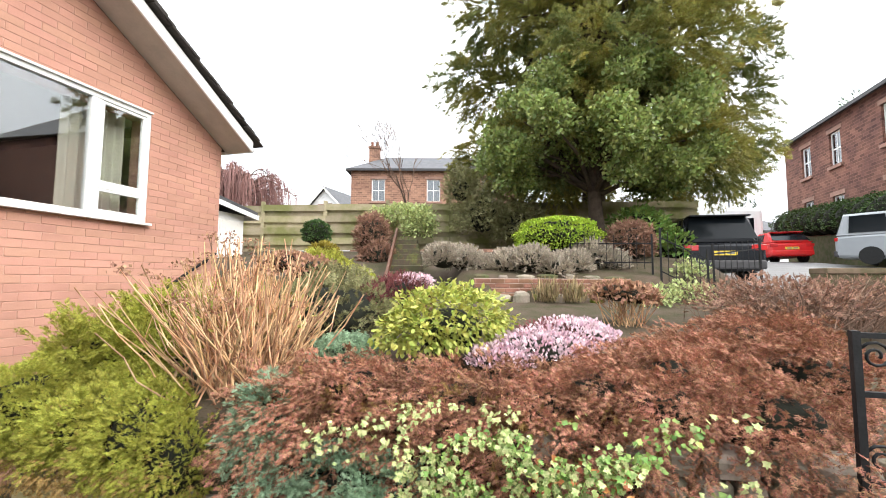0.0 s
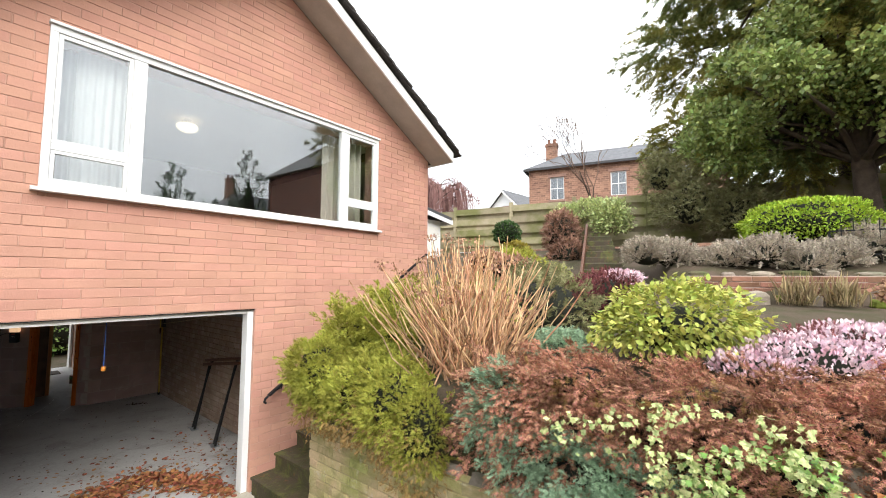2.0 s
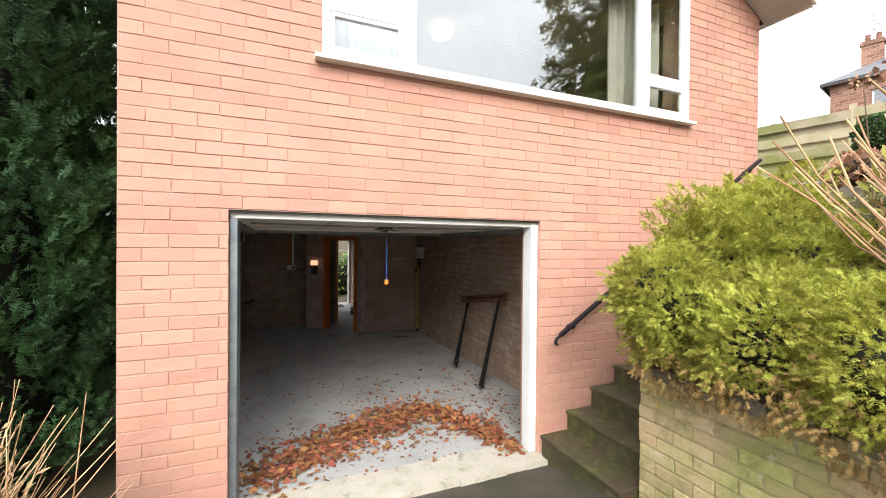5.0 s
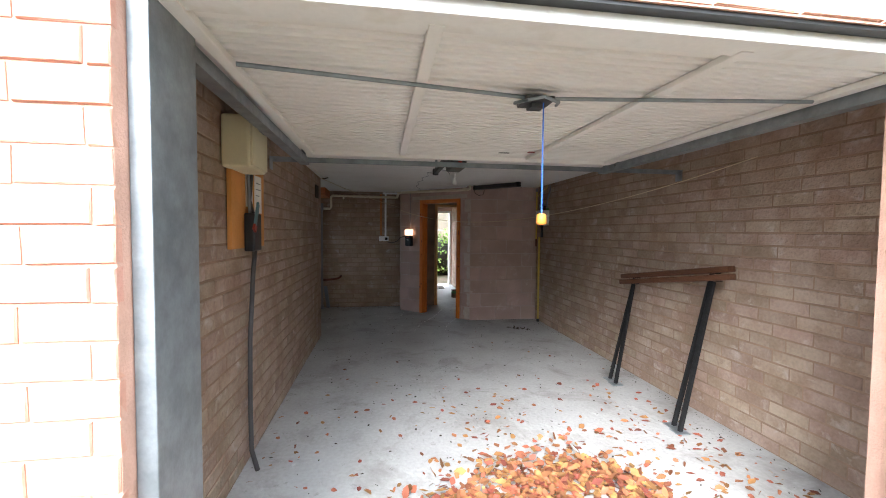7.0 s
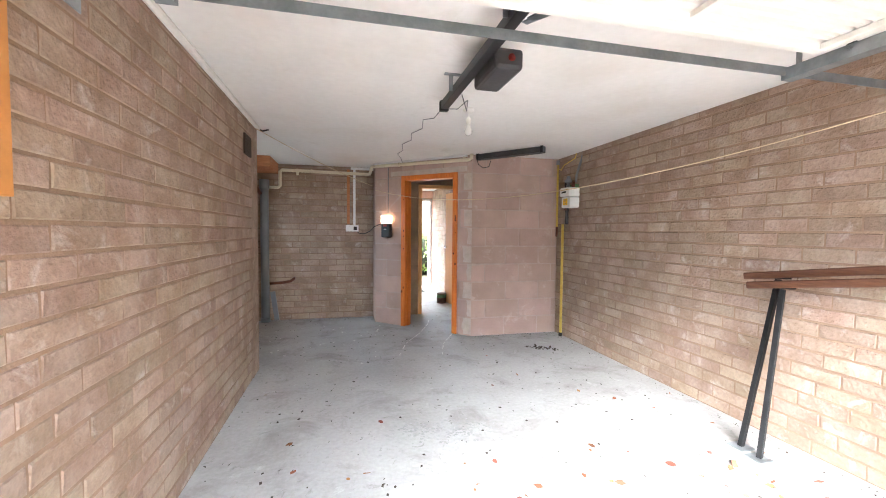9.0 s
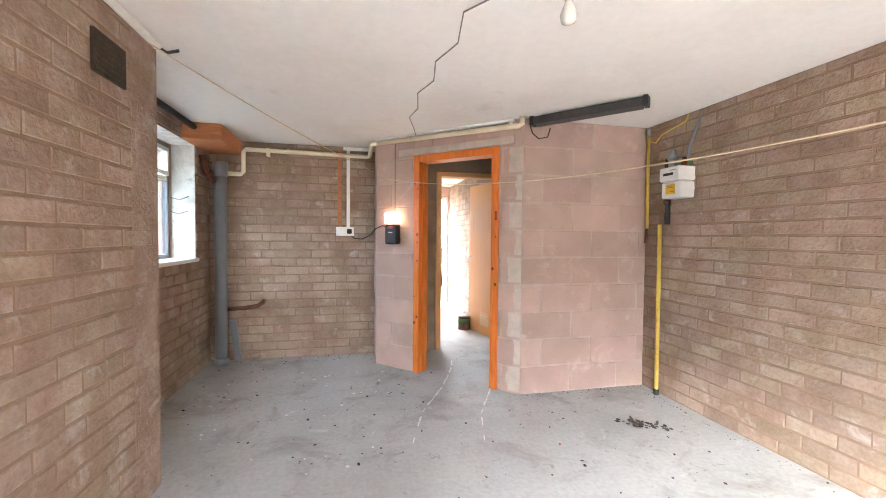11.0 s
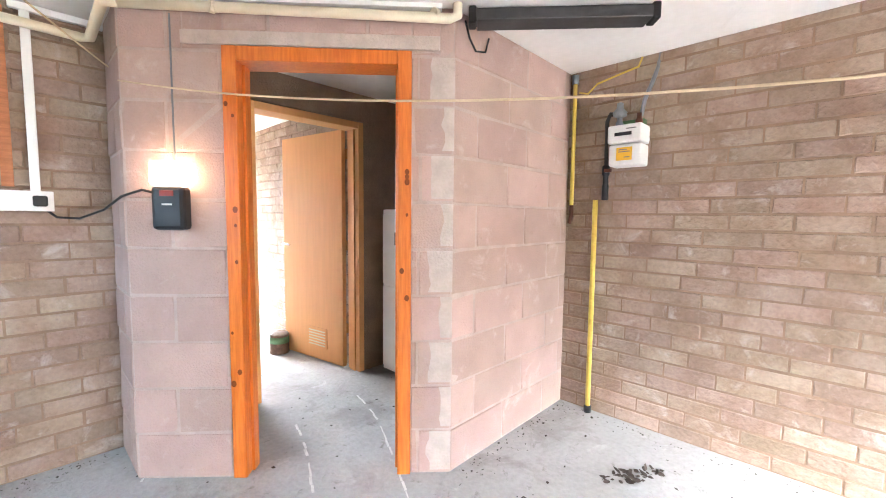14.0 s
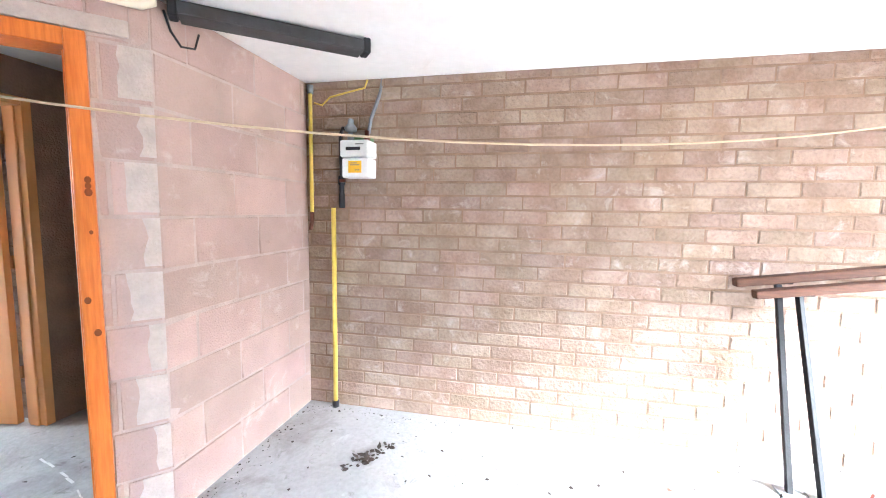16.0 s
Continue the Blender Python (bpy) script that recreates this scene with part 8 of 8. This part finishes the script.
def vehicle(name, label, at, yaw, L, W, H, paint, belt, roof0, roof1, hood, tail=0.0, wheel=0.33, side_glass=True, plate=True):
    """Along +x, rear at x = 0; belt: height of the window line."""
    root = thing(name, label, "car" if name != "van" else "van")
    root.matrix_basis = pose(at[0], at[1], at[2], 0, 0, yaw)
    def ring(x, w, z0, z1, r=0.1):
        return [(x, -w / 2, z0 + r), (x, -w / 2 + r, z0), (x, w / 2 - r, z0), (x, w / 2, z0 + r), (x, w / 2, z1 - r), (x, w / 2 - r * 1.2, z1), (x, -w / 2 + r * 1.2, z1), (x, -w / 2, z1 - r)]
    c = 0.24
    body = loft([ring(0.0, W * 0.86, c + 0.16, belt - 0.12), ring(0.1, W * 0.97, c + 0.04, belt - 0.02), ring(0.5, W, c, belt), ring(L * 0.6, W, c, belt), ring(L * 0.72, W * 0.99, c, hood + 0.06), ring(L - 0.3, W * 0.95, c, hood - 0.05), ring(L, W * 0.8, c + 0.12, hood - 0.22)])
    part("body", body, M[paint], root, smooth=False, bevel=0.02)
    def top(x, w, z):
        return [(x, -w / 2, belt - 0.03), (x, w / 2, belt - 0.03), (x, w / 2 - 0.02, belt + 0.02), (x, w * 0.41, z - 0.07), (x, w * 0.36, z), (x, -w * 0.36, z), (x, -w * 0.41, z - 0.07), (x, -w / 2 + 0.02, belt + 0.02)]
    cab_ = loft([top(tail + 0.02, W * 0.93, belt + 0.06), top(roof0, W * 0.96, H - 0.03), top((roof0 + roof1) / 2, W * 0.96, H), top(roof1, W * 0.96, H - 0.04), top(roof1 + (H - belt) * 1.05, W * 0.93, belt + 0.03)])
    part("cabin", cab_, M[paint], root, bevel=0.02)
    zb, zt = belt + 0.06, H - 0.12
    def lerp_x(z):
        return tail + 0.02 + (roof0 - tail - 0.02) * min(1, max(0, (z - belt - 0.06) / (H - belt - 0.1)))
    rg = Mesh()
    y0, y1 = W * 0.4, W * 0.345
    off = 0.012
    rg.add([(lerp_x(zb) - off, -y0, zb), (lerp_x(zb) - off, y0, zb), (lerp_x(zt) - off, y1, zt + 0.02), (lerp_x(zt) - off, -y1, zt + 0.02)], [(0, 1, 2, 3)])
    rg.add([(lerp_x(zb) - off + 0.02, -y0, zb), (lerp_x(zb) - off + 0.02, y0, zb), (lerp_x(zt) - off + 0.02, y1, zt + 0.02), (lerp_x(zt) - off + 0.02, -y1, zt + 0.02)], [(3, 2, 1, 0)])
    part("rear_window", rg, M["car_glass"], root)
    n = 3 if name == "van" else 2
    for s in (-1, 1):
        xa, xb = roof0 + 0.1, roof1 + 0.25
        for k in range(n):
            a, b = xa + (xb - xa) * k / n + 0.04, xa + (xb - xa) * (k + 1) / n - 0.04
            yb_, yt_ = s * (W * 0.475 + 0.012), s * (W * 0.405 + 0.012)
            m = Mesh().add([(a, yb_, zb), (b, yb_, zb), (b - 0.05, yt_, zt), (a + 0.03, yt_, zt), (a, yb_ - s * 0.03, zb), (b, yb_ - s * 0.03, zb), (b - 0.05, yt_ - s * 0.03, zt), (a + 0.03, yt_ - s * 0.03, zt)],
                           [(0, 1, 2, 3), (4, 7, 6, 5), (0, 4, 5, 1), (1, 5, 6, 2), (2, 6, 7, 3), (3, 7, 4, 0)])
            part("side_window", m, M["car_glass"], root)
        part("tail_light", Mesh().box(-0.012, 0.12, min(s * W * 0.3, s * W * 0.475), max(s * W * 0.3, s * W * 0.475), belt - 0.24, belt - 0.1), M["tail_light"], root, bevel=0.015)
        part("door_mirror", Mesh().box(roof1 + 0.45, roof1 + 0.6, min(s * W * 0.5, s * W * 0.6), max(s * W * 0.5, s * W * 0.6), belt, belt + 0.15), M[paint], root, bevel=0.03)
        for wx in (L * 0.19, L * 0.8):
            wh = part("wheel", Mesh().lathe([(wheel * 0.62, -0.11), (wheel * 0.95, -0.11), (wheel, -0.07), (wheel, 0.07), (wheel * 0.95, 0.11), (wheel * 0.62, 0.11)], (wx, s * (W / 2 - 0.1), wheel), "y", 22), M["tyre"], root, smooth=False)
            part("rim", Mesh().lathe([(wheel * 0.15, -0.105), (wheel * 0.64, -0.09), (wheel * 0.66, 0.0), (wheel * 0.64, 0.09), (wheel * 0.15, 0.105)], (wx, s * (W / 2 - 0.1), wheel), "y", 18), M["rim"], wh)
    if plate:
        pl_ = part("number_plate", Mesh().box(-0.03, 0.03, -0.26, 0.26, belt - 0.36, belt - 0.25), M["plate"], root, "yellow number plate")
        part("plate_print", Mesh().box(-0.034, -0.03, -0.2, -0.03, belt - 0.33, belt - 0.28).box(-0.034, -0.03, 0.03, 0.2, belt - 0.33, belt - 0.28), M["ink"], pl_)
    part("bumper", Mesh().box(-0.05, 0.25, -W * 0.46, W * 0.46, c + 0.08, c + 0.3), M["dark_grey"] if paint != "red_car" else M[paint], root, bevel=0.04)
    if name != "van":
        part("spoiler", Mesh().box(roof0 - 0.22, roof0 + 0.05, -W * 0.36, W * 0.36, H - 0.06, H - 0.02), M[paint], root, bevel=0.012)
    return root


q = G(9.9, 6.95)
vehicle("car", "dark grey sport utility car seen from behind", (q[0], q[1], ground_z(q[0], q[1]) + 0.07), 4, 4.7, 1.95, 1.72, "suv", 1.02, 0.4, 2.6, 1.05, 0.05, 0.37)
q = G(18.3, 15.9)
vehicle("car", "bright red hatchback parked on the lane", (q[0], q[1], ground_z(q[0], q[1]) + 0.07), -2, 4.3, 1.78, 1.46, "red_car", 0.95, 0.6, 2.3, 0.92, 0.02, 0.32)
q = (19.75, -16.45)
vehicle("van", "silver-grey van parked beside the lane", (q[0], q[1], ground_z(q[0], q[1]) + 0.07), -127, 5.0, 1.95, 1.98, "van", 1.15, 0.25, 3.4, 1.15, 0.02, 0.34)
q = G(21.0, 13.9)
cv = thing("caravan", "white caravan parked down the lane", "caravan")
cv.matrix_basis = pose(q[0], q[1], ground_z(q[0], q[1]), 0, 0, -76)
part("body", Mesh().box(-2.1, 2.1, -1.1, 1.1, 0.5, 2.75), M["house_white"], cv, bevel=0.2)
for x in (-1.7, 0.3):
    part("window", Mesh().box(x, x + 1.25, -1.12, -1.1, 1.6, 2.2), M["car_glass"], cv)
for x in (-0.4, 0.4):
    part("wheel", Mesh().lathe([(0.15, -0.1), (0.33, -0.08), (0.33, 0.08), (0.15, 0.1)], (x, -1.0, 0.33), "y", 16), M["tyre"], cv)
lp = thing("street_lamp", "grey street lamp down the lane", "street lamp")
q = G(30, 21.5)
part("pole", Mesh().tube([(q[0], q[1], q[2]), (q[0], q[1], q[2] + 5.2), (q[0] - 0.1, q[1] + 0.3, q[2] + 5.6), (q[0] - 0.2, q[1] + 0.8, q[2] + 5.75)], 0.06, 8), M["soil_pipe"], lp, smooth=True)
part("lantern", Mesh().box(q[0] - 0.35, q[0] - 0.1, q[1] + 0.7, q[1] + 1.3, q[2] + 5.7, q[2] + 5.82), M["soil_pipe"], lp, bevel=0.03)


# ---- ironwork ----
def railing(label, a, b, h, n, name="railing"):
    root = thing(name, label, "railing")
    a, b = Vector(a), Vector(b)
    for z in (0.12, h - 0.12):
        part("rail", Mesh().bar(a + Vector((0, 0, z)), b + Vector((0, 0, z)), 0.012, 0.022), M["black_iron"], root)
    me = Mesh().tube([(0, 0, 0), (0, 0, h - 0.05), (0, 0, h + 0.05)], 0.0065, 6, True).data("baluster", M["black_iron"])
    for k in range(n + 1):
        p = a.lerp(b, k / n)
        ob = bpy.data.objects.new("baluster", me)
        scene.collection.objects.link(ob)
        ob.parent = root
        ob.matrix_local = Matrix.Translation(p)
    for p in (a, b):
        part("post", Mesh().box(p.x - 0.015, p.x + 0.015, p.y - 0.015, p.y + 0.015, p.z - 0.1, p.z + h + 0.06), M["black_iron"], root)
    return root


railing("low black iron railing above the terrace", G(7.9, 2.5, 0.0), G(7.5, 3.9, 0.1), 0.6, 11)
railing("black iron garden gate between posts", G(7.3, 3.95, 0.0), G(7.0, 4.6, 0.0), 0.85, 6, "iron_gate")
railing("black iron railing in front of the lane", G(7.0, 4.7, 0.0), G(7.1, 5.6, 0.1), 0.95, 8)
lw_a, lw_b = Vector(G(5.6, 5.2)), Vector(G(5.2, 7.2))
structure(part("boundary_wall", Mesh().bar((lw_a.x, lw_a.y, 2.15), (lw_b.x, lw_b.y, 2.15), 0.3, 0.9), M["wall_moss"]), "mossy stone boundary wall beside the lane", "wall")
tagged(part("coping_board", Mesh().bar((lw_a.x, lw_a.y, 2.64), (lw_b.x, lw_b.y, 2.64), 0.36, 0.08), M["board_old"], bevel=0.01), "weathered board lying along the boundary wall", "board")

gt = thing("drive_gate", "black wrought iron gate with scrolls, folded open", "gate")
gy, gz = -6.34, 0.96
for y in (gy, gy - 0.27, gy - 1.2):
    part("stile", Mesh().box(2.52, 2.55, y - 0.016, y + 0.016, gz, 2.28), M["black_iron"], gt)
for z in (gz + 0.06, 1.62, 2.0, 2.26):
    part("rail", Mesh().box(2.522, 2.548, gy - 1.2, gy, z - 0.012, z + 0.012), M["black_iron"], gt)
part("brace", Mesh().bar((2.535, gy, 1.6), (2.535, gy - 0.27, 1.05), 0.016, 0.016), M["black_iron"], gt)


def spiral(cy, cz, r, turn, hand):
    return [(2.535, cy + hand * r * (1 - 0.75 * k / 16) * math.cos(turn + 0.6 * k), cz + r * (1 - 0.75 * k / 16) * math.sin(turn + 0.6 * k)) for k in range(17)]


for cz in (2.17, 1.72, 1.2):
    for hand in (1, -1):
        part("scroll", Mesh().tube(spiral(gy - 0.135 + hand * 0.06, cz, 0.065, 0.5, hand), 0.007, 6), M["black_iron"], gt, smooth=True)
for k in range(5):
    part("baluster", Mesh().tube([(2.535, gy - 0.42 - 0.16 * k, gz), (2.535, gy - 0.42 - 0.16 * k, 2.26)], 0.008, 6), M["black_iron"], gt)
part("hinge_post", Mesh().box(2.56, 2.585, gy - 0.03, gy - 0.005, 0.8, 2.2), M["black_iron"], gt)

# greenery outside the back doorway and the side window
bush("back_shrub", "sunlit shrubs outside the back doorway", [(2.6, 13.6, 0.5, 1.6, 0.8, 0.9), (4.0, 14.2, 0.9, 1.2, 0.8, 1.2)], 2600, LEAF, 0.12, M["ivy"], up=0.2, jitter=0.7)
bank = Mesh().prism([(-6, 17.0, -0.2), (-6, 20.0, 1.5), (-6, 22.0, 1.6), (-6, 22.0, -0.2)], (0, 0, 0), (14, 0, 0))
structure(part("bank", bank, M["soil"]), "earth bank behind the house", "ground")

day = new("back_door_daylight", bpy.data.lights.new("back_door_daylight", "AREA"))
day.data.shape, day.data.size, day.data.size_y, day.data.energy, day.data.color = "RECTANGLE", 0.4, 1.9, 0.4, (0.95, 0.98, 1.0)
day.matrix_world = look((1.66, 10.36, 1.05), (1.9, 8.0, 0.7))


# ---- bricks and blocks, laid last ----
C, U = 0.0868, 0.276
masonry(front, "brick", (HL, 0.012, 0), (1, 0, 0), (0, -1, 0), HR - HL, APEX, C, U, 0.007, 0.006, (M["brick_ext"], M["brick_ext_far"]),
        holes=[shift_h((GAR[0], GAR[1], -1, GAR[3])), shift_h((WIN[0], WIN[1], WIN[2], WIN[3] + 0.02))],
        slopes=[(PITCH, 1, APEX + (APEX_X - HL) * PITCH), (-PITCH, 1, APEX - (APEX_X - HL) * PITCH)],
        near=lambda a, b: b > 1.2 and b < 3.2, seed=3, wobble=0.004, stagger=0.04, ch=0.003, v0=-0.08)
masonry(w_l, "brick", (GL - 0.004, 0.305, 0), (0, 1, 0), (1, 0, 0), 4.53, CEIL, 0.0875, 0.262, 0.009, 0.0042, (M["brick_int"], M["brick_int_far"]), near=lambda a, b: a > 1.0, seed=5, wobble=0.004, ch=0.006, stagger=0.16, perp=0.005)
masonry(w_r, "brick", (GR + 0.004, 7.0, 0), (0, -1, 0), (-1, 0, 0), 6.695, CEIL, 0.0875, 0.262, 0.009, 0.0042, (M["brick_int"], M["brick_int_far"]), near=lambda a, b: 1.4 < a < 5.0, seed=6, wobble=0.004, ch=0.006, stagger=0.16, perp=0.005)
masonry(w_b, "brick", (GW, GB + 0.004, 0), (1, 0, 0), (0, -1, 0), 1.66, CEIL, 0.0875, 0.245, 0.009, 0.0042, (M["brick_int"], M["brick_int_far"]), seed=7, wobble=0.004, ch=0.006, stagger=0.16, perp=0.005)
masonry(w_s, "brick", (GW + 0.012, 4.85, 0), (0, 1, 0), (1, 0, 0), GB - 4.85 - 0.01, CEIL, 0.0875, 0.262, 0.008, 0.007, (M["brick_int"], M["brick_int_far"]), holes=[(0.71, 1.79, 1.05, 2.11)], seed=8, wobble=0.009, ch=0.006, stagger=0.16, perp=0.005)
masonry(w_c, "brick", (2.515, HB - 0.3, 0), (0, -1, 0), (-1, 0, 0), HB - 0.45 - GB, CEIL, 0.0875, 0.25, 0.008, 0.007, (M["brick_int"], M["brick_int_far"]), seed=9, wobble=0.009, ch=0.006, stagger=0.16, perp=0.005)
BC, BU = 0.2245, 0.45
masonry(w_d, "block", DIAG_A, dd, dn, DL, CEIL, BC, BU, 0.009, 0.003, (M["block"], M["block"]), holes=[(D0, D1, -0.1, 2.045), (D0 - 0.18, D1 + 0.13, 2.045, 2.11)], seed=10, wobble=0.006, ch=0.005, bond=0.45)
masonry(w_f, "block", DIAG_B, (1, 0, 0), (0, -1, 0), GR - DIAG_B.x, CEIL, BC, BU, 0.009, 0.003, (M["block"], M["block"]), seed=11, wobble=0.006, ch=0.005, bond=0.4)
masonry(w_e, "block", (DIAG_A.x, GB, 0), (0, -1, 0), (-1, 0, 0), GB - DIAG_A.y, CEIL, BC, BU, 0.009, 0.003, (M["block"], M["block"]), seed=12, wobble=0.006, ch=0.005)
# cement smeared over the block joints at the outer corner
rng = random.Random(2)
for r in range(10):
    wd = 0.05 if r % 2 else 0.11
    m = Mesh()
    z0, z1 = r * BC + 0.02, (r + 1) * BC - 0.004
    if z1 > CEIL:
        break
    pts = []
    for k in range(6):
        z = z0 + (z1 - z0) * k / 5
        pts.append((DL - wd + rng.uniform(-0.012, 0.012), z))
    poly = [DIAG_A + dd * u + dn * 0.008 + Vector((0, 0, z)) for u, z in pts] + [DIAG_A + dd * (DL + 0.004) + dn * 0.008 + Vector((0, 0, z)) for u, z in reversed(pts)]
    m.prism(poly, (0, 0, 0), dn * 0.003)
    part("cement_smear", m, M["mortar_smear"], w_d, "pale cement smeared over the corner")
masonry(ret, "brick", (2.65, -0.93, 0), (0, -1, 0), (-1, 0, 0), 5.4, 1.0, 0.0868, 0.26, 0.012, 0.012, (M["brick_moss"], M["brick_moss_far"]), near=lambda a, b: a < 4, seed=13, wobble=0.012, ch=0.007, v0=-0.1)
masonry(ret_side, "brick", (5.3, -0.93, 0), (-1, 0, 0), (0, 1, 0), 2.65, 0.95, 0.0868, 0.26, 0.008, 0.006, (M["brick_moss"], M["brick_moss_far"]), seed=14, wobble=0.006, ch=0.007, v0=-0.1)
masonry(terrace, "brick", T_O, T_D, T_N, T_L, 0.42, 0.083, 0.25, 0.01, 0.01, (M["brick_red"], M["brick_red"]), seed=15, wobble=0.009, ch=0.006, stagger=0.16, perp=0.005)
